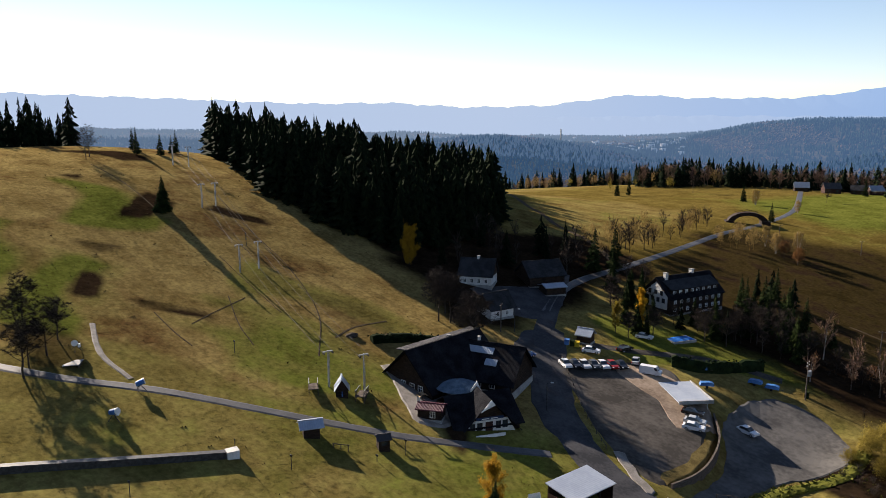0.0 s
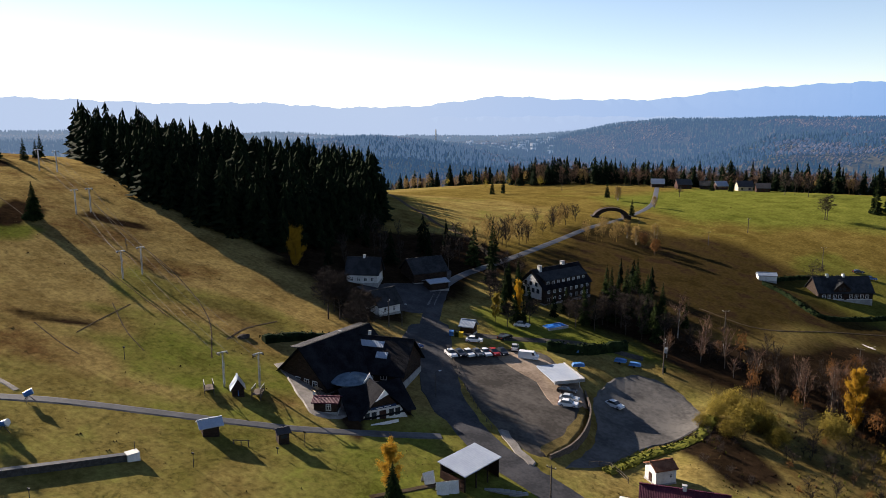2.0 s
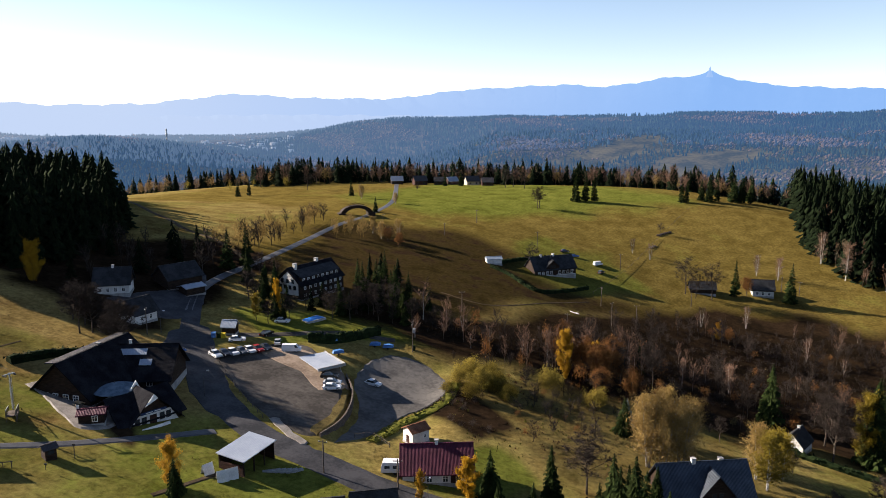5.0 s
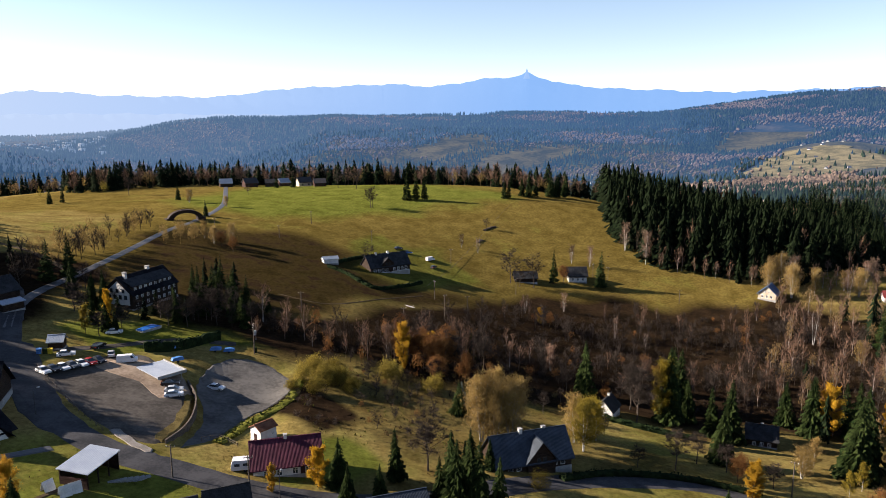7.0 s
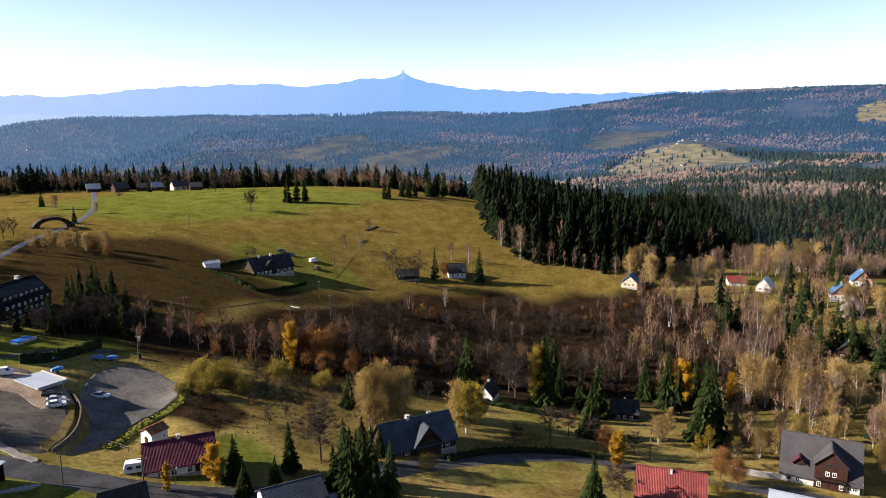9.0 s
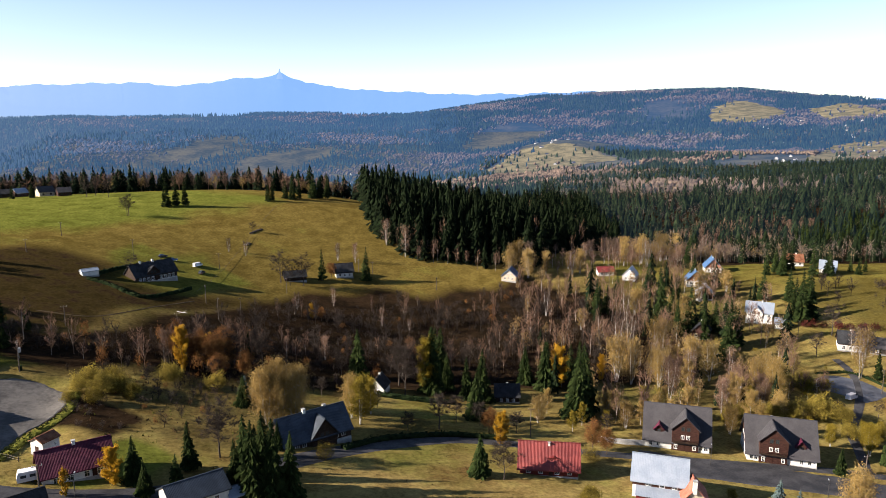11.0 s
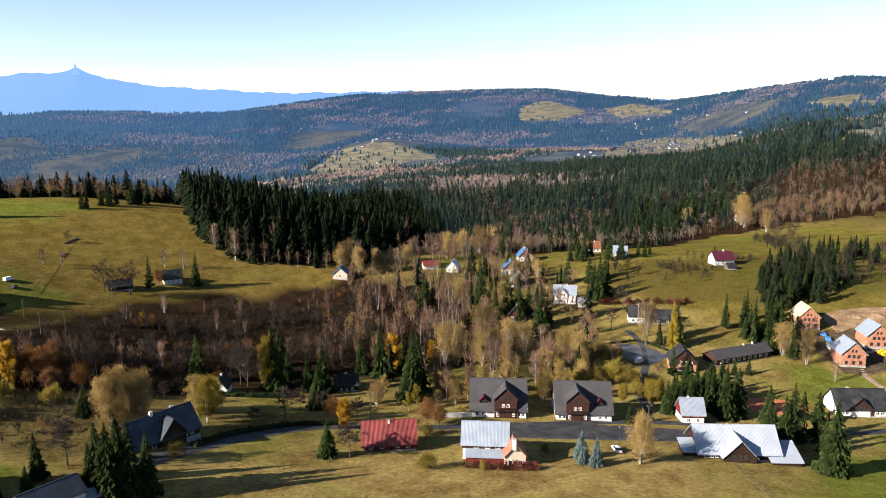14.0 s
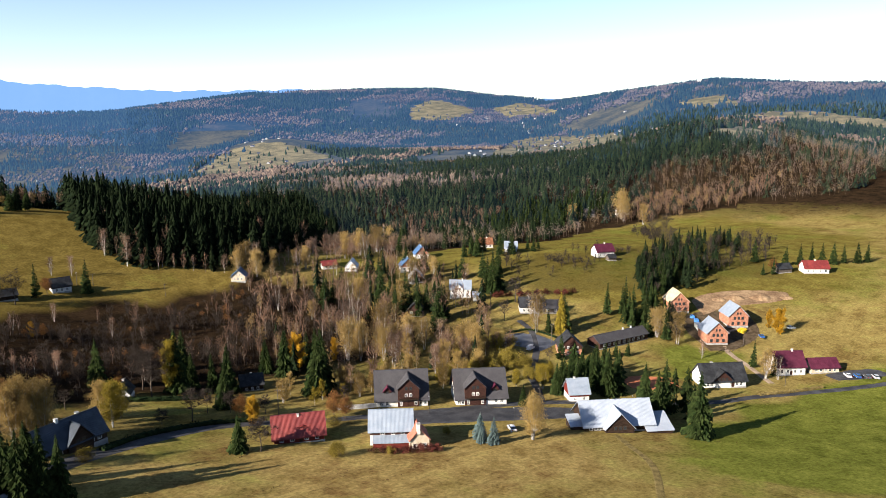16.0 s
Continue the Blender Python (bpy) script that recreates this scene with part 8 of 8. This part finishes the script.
def frame_gate(x, y, a, label):
    """A run-in ramp: two rows of posts with rails."""
    root = thing("lift_ramp", label, "ramp", at(x, y, a))
    for s in (-0.8, 0.8):
        for k in range(5):
            part("post", Mesh().box(k * 1.2 - 2.4, k * 1.2 - 2.3, s - 0.05, s + 0.05, -0.4, 1.3 + 0.2 * k), MAT["wood_grey"], root)
        part("rail", Mesh().tube((-2.5, s, 1.3), (2.6, s, 2.1), 0.06, 0.06, 4), MAT["metal_grey"], root)
    part("deck", Mesh().slab([(-2.5, -0.9, 0.3), (2.6, -0.9, 1.0), (2.6, 0.9, 1.0), (-2.5, 0.9, 0.3)], 0.1), MAT["wood_grey"], root)


frame_gate(-102.3, 118.0, -40, "weathered timber run-in ramp of the drag lift")
frame_gate(-96.0, 124.2, -55, "weathered timber run-in ramp of the drag lift")
hut = thing("lift_hut", "small lift cabin with a steep pale roof", "hut", at(-98.4, 121.4, -42))
part("wall", gable_walls(2.6, 2.2, -0.5, 1.6, 1.7), MAT["wood_dark"], hut)
roof_pair(hut, 2.6, 2.2, 1.6, 1.7, 0.35, "roof_metal", 0.1)
part("window", Mesh().box(-0.5, 0.5, -1.16, -1.1, 0.6, 1.3), MAT["glass"], hut)
part("sign_board", Mesh().box(-2.6, -1.35, -0.06, 0.06, 0.5, 1.1).box(1.35, 2.6, -0.06, 0.06, 0.5, 1.1), MAT["tarp_blue"], hut, "blue notice boards")

hb = thing("snack_hut", "wooden hut with broad pale roof beside the path", "hut", at(-90.6, 107.2, 58))
part("wall", Mesh().box(-1.3, 1.3, -1.1, 1.1, -0.5, 2.0), MAT["wood_dark"], hb)
roof_pair(hb, 2.8, 2.4, 2.0, 0.6, 0.6, "roof_white", 0.12)
hs = thing("ticket_hut", "small dark hut with a grey roof", "hut", at(-81.6, 114.6, 58))
part("wall", Mesh().box(-0.9, 0.9, -0.9, 0.9, -0.5, 2.0), MAT["wood_dark"], hs)
roof_pair(hs, 1.9, 1.9, 2.0, 0.5, 0.3, "roof_grey", 0.1)
part("window", Mesh().box(-0.5, 0.5, -0.94, -0.9, 1.0, 1.6), MAT["glass"], hs)

# covered conveyor on the practice slope
cvx = [(-106, 52), (-101.7, 66.1), (-97.1, 78.1), (-91.8, 92.1)]
wall_along("conveyor_lift", cvx, -0.3, 0.75, 1.1, MAT["metal_dark"], "long covered conveyor lift with dark metal hood", "conveyor")
eb = thing("conveyor_drive", "pale drive box at the conveyor's end", "drive box", at(-91.5, 93.0, 70))
part("casing", Mesh().box(-0.9, 0.9, -0.8, 0.8, -0.4, 1.1), MAT["plaster"], eb)
part("mast", Mesh().tube((0.6, 0.6, 0), (0.6, 0.6, 2.4), 0.05, 0.05), MAT["metal_dark"], eb)


def snow_gun(x, y, a, label):
    root = thing("snow_gun", label, "snow gun", at(x, y, a), "snow guns")
    part("barrel", Mesh().tube((-0.6, 0, 1.3), (0.7, 0, 1.65), 0.42, 0.5, 12), MAT["tarp_blue"], root)
    part("fan_ring", Mesh().tube((0.66, 0, 1.64), (0.8, 0, 1.68), 0.54, 0.54, 12), MAT["frame_white"], root)
    for k in range(3):
        t = 2.094 * k
        part("leg", Mesh().tube((0, 0, 1.2), (1.0 * math.cos(t), 1.0 * math.sin(t), -0.05), 0.06, 0.05, 5), MAT["metal_dark"], root)
    part("control_box", Mesh().box(-0.3, 0.3, 0.45, 0.8, 0.7, 1.3), MAT["frame_white"], root)


snow_gun(-107.3, 83.6, 20, "blue fan snow gun on three legs")
snow_gun(-130.0, 88.7, -30, "white and blue snow gun beside the platform")
snow_gun(-113.8, 91.3, 70, "dark snow gun parked on the path")
pl = thing("platform", "flat pale wooden platform on the grass", "platform", at(-126, 86.4, -40))
for k in range(9):
    part("plank", Mesh().box(-1.5, 1.5, -1.26 + k * 0.28, -1.0 + k * 0.28, 0.12, 0.2), MAT["concrete"], pl)
part("frame", Mesh().box(-1.4, 1.4, -1.2, -1.1, -0.3, 0.12).box(-1.4, 1.4, 1.1, 1.2, -0.3, 0.12), MAT["wood_grey"], pl)


def slim_pole(x, y, h, label="slim dark marker pole on the meadow"):
    root = thing("marker_pole", label, "pole", at(x, y), "marker poles")
    part("pole", Mesh().tube((0, 0, -0.3), (0, 0, h), 0.06, 0.05, 6), MAT["metal_dark"], root)
    part("head", Mesh().box(-0.25, 0.25, -0.06, 0.06, h - 0.3, h), MAT["metal_dark"], root)


for x, y, h in ((-84.5, 98.2, 2.4), (-78.2, 116.3, 2.8), (-89.8, 76.5, 2.2), (-119.5, 113.5, 2.6), (-79.5, 111, 1.2), (-86, 130, 2.6), (-168, 152, 2.0), (-165, 150, 2.0)):
    slim_pole(x, y, h)
sd = thing("slide_frame", "low wooden play frame in trampled grass", "play frame", at(-85, 108.5, 30))
for u in (-1.2, 0.0, 1.2):
    part("post", Mesh().box(u - 0.06, u + 0.06, -0.06, 0.06, -0.3, 0.9), MAT["wood_grey"], sd)
part("beam", Mesh().tube((-1.4, 0, 0.9), (1.4, 0, 0.8), 0.08, 0.08, 6), MAT["wood_grey"], sd)
um = thing("terrace_umbrella", "great round terrace umbrella of dark blue cloth", "umbrella", at(-85.4, 139.0))
cn = Mesh()
n = 16
cn.add([(0, 0, 4.4)] + [(4.2 * math.cos(6.2832 * i / n), 4.2 * math.sin(6.2832 * i / n), 3.1 + 0.06 * (i % 2)) for i in range(n)] + [(0, 0, 4.3)] + [(4.15 * math.cos(6.2832 * i / n), 4.15 * math.sin(6.2832 * i / n), 3.0) for i in range(n)],
       [(0, 1 + i, 1 + (i + 1) % n) for i in range(n)] + [(n + 1, n + 2 + (i + 1) % n, n + 2 + i) for i in range(n)] + [(1 + i, n + 2 + i, n + 2 + (i + 1) % n, 1 + (i + 1) % n) for i in range(n)])
part("canopy", cn, MAT["umbrella"], um)
part("pole", Mesh().tube((0, 0, -0.3), (0, 0, 4.6), 0.12, 0.1, 8), MAT["metal_dark"], um)
for i in range(3):
    x, y = -97 + i * 3.6, 137.5 - i * 1.8
    tb = thing("picnic_table", "pale wooden picnic table on the terrace", "table", at(x, y, -25, 0.25), "terrace tables")
    part("tabletop", Mesh().box(-0.9, 0.9, -0.4, 0.4, 0.7, 0.76), MAT["wood_new"], tb)
    for s in (-1, 1):
        part("bench", Mesh().box(-0.9, 0.9, s * 0.75 - 0.14, s * 0.75 + 0.14, 0.42, 0.47), MAT["wood_new"], tb)
        part("leg", Mesh().box(s * 0.7 - 0.05, s * 0.7 + 0.05, -0.8, 0.8, 0.36, 0.42).box(s * 0.7 - 0.05, s * 0.7 + 0.05, -0.35, -0.25, -0.05, 0.7).box(s * 0.7 - 0.05, s * 0.7 + 0.05, 0.25, 0.35, -0.05, 0.7), MAT["wood_grey"], tb)
flag = thing("flagpole", "white flag on a short pole by the terrace", "flag", at(-86.6, 128.8))
part("pole", Mesh().tube((0, 0, -0.3), (0, 0, 3.2), 0.04, 0.03, 6), MAT["metal_grey"], flag)
part("flag", Mesh().box(0.02, 0.6, -0.015, 0.015, 0.8, 3.1), MAT["frame_white"], flag)

# open barn by the road
bz = ground_z(-54, 129)
bn = thing("open_barn", "open timber barn under a pale corrugated roof", "barn", pose(-53.5, 129.2, bz, 0, 0, -13))
part("roof", Mesh().slab([(-3.0, -4.8, 3.6), (3.0, -4.8, 2.9), (3.0, 4.8, 2.9), (-3.0, 4.8, 3.6)], 0.16), MAT["roof_white"], bn)
for v in (-4.4, -1.5, 1.5, 4.4):
    for u, h in ((-2.6, 3.35), (2.6, 2.8)):
        part("post", Mesh().box(u - 0.1, u + 0.1, v - 0.1, v + 0.1, -1.0, h), MAT["wood_dark"], bn)
part("back_wall", Mesh().box(-2.75, -2.65, -4.4, 4.4, -1.0, 3.3), MAT["wood_dark"], bn)
part("side_wall", Mesh().box(-2.6, 2.6, 4.45, 4.55, -1.0, 2.8), MAT["wood_brown"], bn)
part("front_wall", Mesh().box(-2.6, 2.6, -4.55, -4.45, -1.0, 2.0), MAT["wood_brown"], bn)
for i in range(5):
    st = thing("timber_stack", "stack of grey boards beside the barn", "boards", at(-48.6 + i * 0.9, 128.4 + i * 0.45, 24 + 4 * i), "board stacks")
    for k in range(3):
        part("board", Mesh().box(-1.6, 1.6, -0.35 + 0.24 * k, -0.15 + 0.24 * k, 0.0, 0.35), MAT["concrete"], st)
for x, y, a in ((-57.8, 122.6, 60), (-54.6, 121.6, 40), (-53.6, 123.2, 40)):
    bd = thing("folding_board", "white A-shaped advertising board on the grass", "board", at(x, y, a), "white boards")
    part("panel", Mesh().slab([(-1.0, -0.7, 0.0), (1.0, -0.7, 0.0), (1.0, 0.0, 1.9), (-1.0, 0.0, 1.9)], 0.06), MAT["plaster"], bd)
    part("panel", Mesh().slab([(-1.0, 0.05, 1.9), (1.0, 0.05, 1.9), (1.0, 0.75, 0.0), (-1.0, 0.75, 0.0)], 0.06), MAT["plaster"], bd)
for x, y, m in ((-86.4, 183.0, "tarp_blue"), (-85.2, 183.6, "hedge"), (-84.2, 184.0, "yellow")):
    cb = thing("waste_container", "plastic waste container at the kiosk", "container", at(x, y, 20), "waste containers")
    part("bin", Mesh().box(-0.55, 0.55, -0.45, 0.45, 0.0, 1.15), MAT[m], cb)
    part("lid", Mesh().slab([(-0.6, -0.5, 1.2), (0.6, -0.5, 1.2), (0.6, 0.5, 1.35), (-0.6, 0.5, 1.35)], 0.08), MAT[m], cb)
for x, y, a in ((-55.1, 189.5, 30), (-48.0, 200.9, 0), (-44.6, 201.8, 5), (-59.0, 196.6, 20)):
    tr = thing("covered_trailer", "low trailer under a blue tarpaulin", "trailer", at(x, y, a, 0.1), "covered trailers")
    part("cover", profile([(-1.5, 0.5), (1.5, 0.5), (1.45, 1.1), (0.6, 1.35), (-1.2, 1.2)], 0.75, 0.15), MAT["tarp_blue"], tr)
    for s in (-1, 1):
        part("wheel", Mesh().tube((0, s * 0.6, 0.28), (0, s * 0.8, 0.28), 0.28, 0.28, 10), MAT["rubber"], tr)
    part("drawbar", Mesh().tube((1.4, 0, 0.45), (2.6, 0, 0.4), 0.05, 0.05, 5), MAT["metal_dark"], tr)
po = thing("swimming_pool", "covered blue swimming pool on the hotel lawn", "pool", at(-69.0, 209.8, 60))
part("rim", Mesh().box(-3.4, 3.4, -2.0, 2.0, -0.4, 0.3), MAT["concrete"], po)
part("cover", Mesh().box(-3.1, 3.1, -1.7, 1.7, 0.3, 0.36), MAT["pool"], po)

# stone arch over the lane
ar = thing("stone_arch", "broad timber-clad arch bridge over the lane", "bridge", at(-101.5, 372, 28, 0.0))
M = Mesh()
n = 18
V, F = [], []
for i in range(n + 1):
    t = math.pi * i / n
    for r, zz in ((6.2, 3.6), (8.6, 4.9)):
        for v in (-2.2, 2.2):
            V.append((r * -math.cos(t), v, zz * math.sin(t) + (0.0 if r < 7 else 0.2)))
    if i:
        k = 4 * i
        F += [(k - 4, k, k + 1, k - 3), (k - 2, k - 1, k + 3, k + 2), (k - 4, k - 2, k + 2, k), (k - 3, k + 1, k + 3, k - 1)]
part("arch", M.add(V, F), MAT["wood_dark"], ar)
for s in (-1, 1):
    part("abutment", Mesh().box(s * 7.6 - 1.8, s * 7.6 + 1.8, -2.6, 2.6, -1.5, 1.2), MAT["wood_dark"], ar)
    part("rail", Mesh().tube((-5, s * 2.1, 4.9), (0, s * 2.1, 5.9), 0.08, 0.08, 5).tube((0, s * 2.1, 5.9), (5, s * 2.1, 4.9), 0.08, 0.08, 5), MAT["wood_dark"], ar)

# building plot
for i in range(6):
    pp = thing("pallet_stack", "yellow stack of wrapped building blocks", "pallets", at(311.5 + (i % 3) * 1.5, 94.5 + (i // 3) * 1.6, -30), "block pallets")
    part("blocks", Mesh().box(-0.6, 0.6, -0.6, 0.6, 0.16, 1.5), MAT["yellow"], pp)
    part("pallet", Mesh().box(-0.62, 0.62, -0.62, 0.62, 0.0, 0.16), MAT["wood_new"], pp)
for x, y in ((312.9, 120.6), (310, 117), (306, 113)):
    tl = thing("covered_material", "building material under blue sheeting", "tarpaulin", at(x, y, 30), "covered heaps")
    part("sheet", profile([(-2.0, 0.0), (2.0, 0.0), (1.5, 1.0), (0.2, 1.4), (-1.4, 0.9)], 1.3, 0.5), MAT["tarp_blue"], tl)
sc = thing("site_cabin", "white site cabin on the building plot", "cabin", at(302, 112, 45))
part("wall", Mesh().box(-2.6, 2.6, -1.2, 1.2, -0.3, 2.4), MAT["plaster"], sc)
part("roof", Mesh().box(-2.7, 2.7, -1.3, 1.3, 2.4, 2.52), MAT["roof_metal"], sc)
part("door", Mesh().box(-0.5, 0.4, -1.26, -1.2, 0.0, 2.0), MAT["metal_grey"], sc)
for x, y, s in ((352, 116, 3.4), (362, 106, 3.8), (344, 121, 2.6), (371, 96, 2.4)):
    hp = Mesh()
    rs = np.random.RandomState(int(x))
    nn = 14
    ring = [(s * r * math.cos(6.2832 * i / nn) * rs.uniform(1.7, 2.1), s * r * math.sin(6.2832 * i / nn) * rs.uniform(1.0, 1.3), s * 0.62 * z * rs.uniform(0.85, 1.1) - 0.4) for r, z in ((1, 0), (0.7, 0.55), (0.35, 0.9)) for i in range(nn)]
    hp.add(ring + [(0, 0, s * 0.6)], [(k * nn + i, k * nn + (i + 1) % nn, (k + 1) * nn + (i + 1) % nn, (k + 1) * nn + i) for k in range(2) for i in range(nn)] + [(2 * nn + i, 2 * nn + (i + 1) % nn, 3 * nn) for i in range(nn)])
    ob = new("earth_heap", hp.data("earth_heap", MAT["earth_heap"]))
    ob.matrix_world = at(x, y, -40)
    tagged(ob, "heap of freshly dug brown earth", "earth heap")

# rocks and fallen timber in the pasture
for i, (x, y) in enumerate(((56, 409), (54, 407), (58, 411), (48.2, 390), (50, 392), (60, 412), (-116, 141), (-112, 148))):
    rs = np.random.RandomState(i)
    b = bmesh.new()
    bmesh.ops.create_icosphere(b, subdivisions=2, radius=1.0)
    for v in b.verts:
        v.co = v.co * rs.uniform(0.8, 1.15)
    me = bpy.data.meshes.new("boulder")
    b.to_mesh(me)
    b.free()
    me.materials.append(MAT["bark"])
    ob = new("boulder", me)
    ob.matrix_world = at(x, y, 40 * i) @ Matrix.Diagonal((1.6, 1.1, 0.8, 1))
    tagged(ob, "dark mossy boulder in the pasture", "boulder", "pasture boulders")
lg = thing("fallen_trunk", "pale fallen trunk at the scrub's edge", "log", at(7.6, 281.4, -50))
part("trunk", Mesh().tube((-3, 0, 0.25), (3.2, 0, 0.4), 0.28, 0.14, 7).tube((1, 0, 0.3), (2.2, 0.8, 1.1), 0.1, 0.03, 5), MAT["bark_birch"], lg)


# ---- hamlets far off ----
# Walls and roofs beyond a kilometre have haze painted in as glow.
HAZE_WALL = hazy("far_wall", (0.20, 0.19, 0.17), (0.42, 0.40, 0.37), 0.4, (0.05, 0.09, 0.15), 0.3)
HAZE_ROOF = hazy("far_roof", (0.02, 0.018, 0.018), (0.09, 0.055, 0.045), 0.05, (0.05, 0.09, 0.15), 0.35)


def far_house(x, y, s, a, wall, roof):
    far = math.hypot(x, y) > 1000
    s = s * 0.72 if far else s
    root = thing("far_house", "small far house with pale walls", "house", at(x, y, a), "houses of far hamlets")
    part("wall", gable_walls(10 * s, 8 * s, -2, 3.6 * s, 3.2 * s), HAZE_WALL if far else MAT[wall], root)
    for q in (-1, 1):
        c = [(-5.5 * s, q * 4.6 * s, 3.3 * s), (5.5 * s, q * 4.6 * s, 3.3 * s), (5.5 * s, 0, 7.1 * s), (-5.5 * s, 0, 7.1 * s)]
        part("roof", Mesh().slab(c if q < 0 else c[::-1], 0.3), HAZE_ROOF if far else MAT[roof], root)
    for u in (-2.5, 2.5):
        part("window", Mesh().box((u - 0.7) * s, (u + 0.7) * s, -4.1 * s, -3.95 * s, 1.0 * s, 2.3 * s), MAT["glass"], root)


random.seed(77)
for b0, b1, r0, r1, nn in ((20, 34, 1700, 2300, 14), (44, 60, 1500, 2600, 22), (50, 58, 2600, 3400, 16), (58, 70, 1150, 1600, 6), (30, 44, 2300, 3000, 12), (-34, -12, 2900, 3600, 26)):
    for i in range(nn):
        b, r = radians(rnd(b0, b1)), rnd(r0, r1)
        far_house(r * math.sin(b), r * math.cos(b), rnd(0.9, 1.3), rnd(0, 180), random.choice(("plaster", "plaster", "cream")), random.choice(("roof_slate", "roof_grey", "roof_salmon", "roof_metal")))
for x, y, a in ((-118, 540, 20), (-100, 536, 30), (-86, 541, 10), (-62, 540, 25), (-50, 533, 15), (-78, 548, 40)):
    far_house(x, y, rnd(0.75, 0.95), a, random.choice(("cream", "wood_brown", "wood_dark")), random.choice(("roof_slate", "roof_grey", "roof_metal")))
for x, y, n, w in ((1787, 1345, 4, 40), (1414, 1029, 4, 26), (1642, 1165, 9, 60), (1560, 1080, 6, 40), (1690, 1040, 6, 26), (1631, 880, 3, 22), (1935, 1622, 9, 60), (2035, 1640, 8, 60), (2078, 1849, 9, 80), (1848, 1563, 7, 50), (640, 1560, 5, 60), (820, 1230, 5, 50), (1150, 1850, 6, 80), (560, 1750, 8, 90)):
    for i in range(n):
        far_house(x + random.gauss(0, w), y + random.gauss(0, w), rnd(0.9, 1.4), rnd(0, 180), random.choice(("plaster", "plaster", "cream")), random.choice(("roof_slate", "roof_grey", "roof_salmon", "roof_metal", "roof_red")))
rs = np.random.RandomState(131)
tb, tr = np.radians(rs.uniform(-46, -20, 420)), rs.uniform(2900, 3700, 420)
tx, ty = tr * np.sin(tb), tr * np.cos(tb)
clear = np.sin(tx / 190) + np.sin(ty / 150 + 1) + rs.normal(0, 0.5, 420) > -0.3
clear &= height(tx, ty) < 8
tx, ty = tx[clear], ty[clear]
block = (np.array([(-0.5, -0.4, 0), (0.5, -0.4, 0), (0.5, 0.4, 0), (-0.5, 0.4, 0), (-0.5, -0.4, 1), (0.5, -0.4, 1), (0.5, 0.4, 1), (-0.5, 0.4, 1)], float),
         np.array([(0, 1, 5), (0, 5, 4), (1, 2, 6), (1, 6, 5), (2, 3, 7), (2, 7, 6), (3, 0, 4), (3, 4, 7), (4, 5, 6), (4, 6, 7)]))
# The town's haze is emission mixed into its wall material.
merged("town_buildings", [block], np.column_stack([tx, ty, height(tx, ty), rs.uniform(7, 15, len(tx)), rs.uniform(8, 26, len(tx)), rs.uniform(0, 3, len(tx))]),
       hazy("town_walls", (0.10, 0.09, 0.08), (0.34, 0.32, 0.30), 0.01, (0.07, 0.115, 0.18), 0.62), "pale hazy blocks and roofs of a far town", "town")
bb = thing("hall", "long pale hall with a turquoise front on the hillside", "hall", at(1330, 452, -60))
part("wall", Mesh().box(-20, 20, -8, 8, -3, 9), MAT["plaster"], bb)
part("roof", Mesh().box(-20.5, 20.5, -8.5, 8.5, 9, 9.6), MAT["roof_metal"], bb)
part("front", Mesh().box(-12, 18, -8.2, -8.0, 1, 7), MAT["roof_blue"], bb)
tw = thing("hilltop_chalet", "large pale chalet on the hilltop", "chalet", at(2650 * math.sin(radians(65)), 2650 * math.cos(radians(65)), 20))
part("wall", gable_walls(46, 18, -3, 10, 8), MAT["plaster"], tw)
roof_pair(tw, 46, 18, 10, 8, 1.0, "roof_slate", 0.6)
pk = thing("summit_tower", "pointed tower on the far mountain summit", "tower", pose(4790 * math.sin(radians(10.6)), 4790 * math.cos(radians(10.6)), 100 + 4790 * math.tan(radians(3.2))))
tm = Mesh().tube((0, 0, -30), (0, 0, 6), 22, 9, 12).tube((0, 0, 6), (0, 0, 34), 9, 1.2, 12)
# the cone glows with the ridge's painted haze
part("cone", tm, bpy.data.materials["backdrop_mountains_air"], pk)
ch = thing("power_station_chimney", "tall pale chimney in the far town", "chimney", at(3300 * math.sin(radians(-29.6)), 3300 * math.cos(radians(-29.6))))
part("shaft", Mesh().tube((0, 0, -5), (0, 0, 75), 4.5, 3.0, 10), MAT["plaster"], ch)

wall_along("garden_wall", [(112.0, 148.5), (118.5, 144.0), (124.0, 141.6)], -1.0, 1.4, 0.4, MAT["concrete"], "pale concrete garden wall beside the guesthouse", "wall")
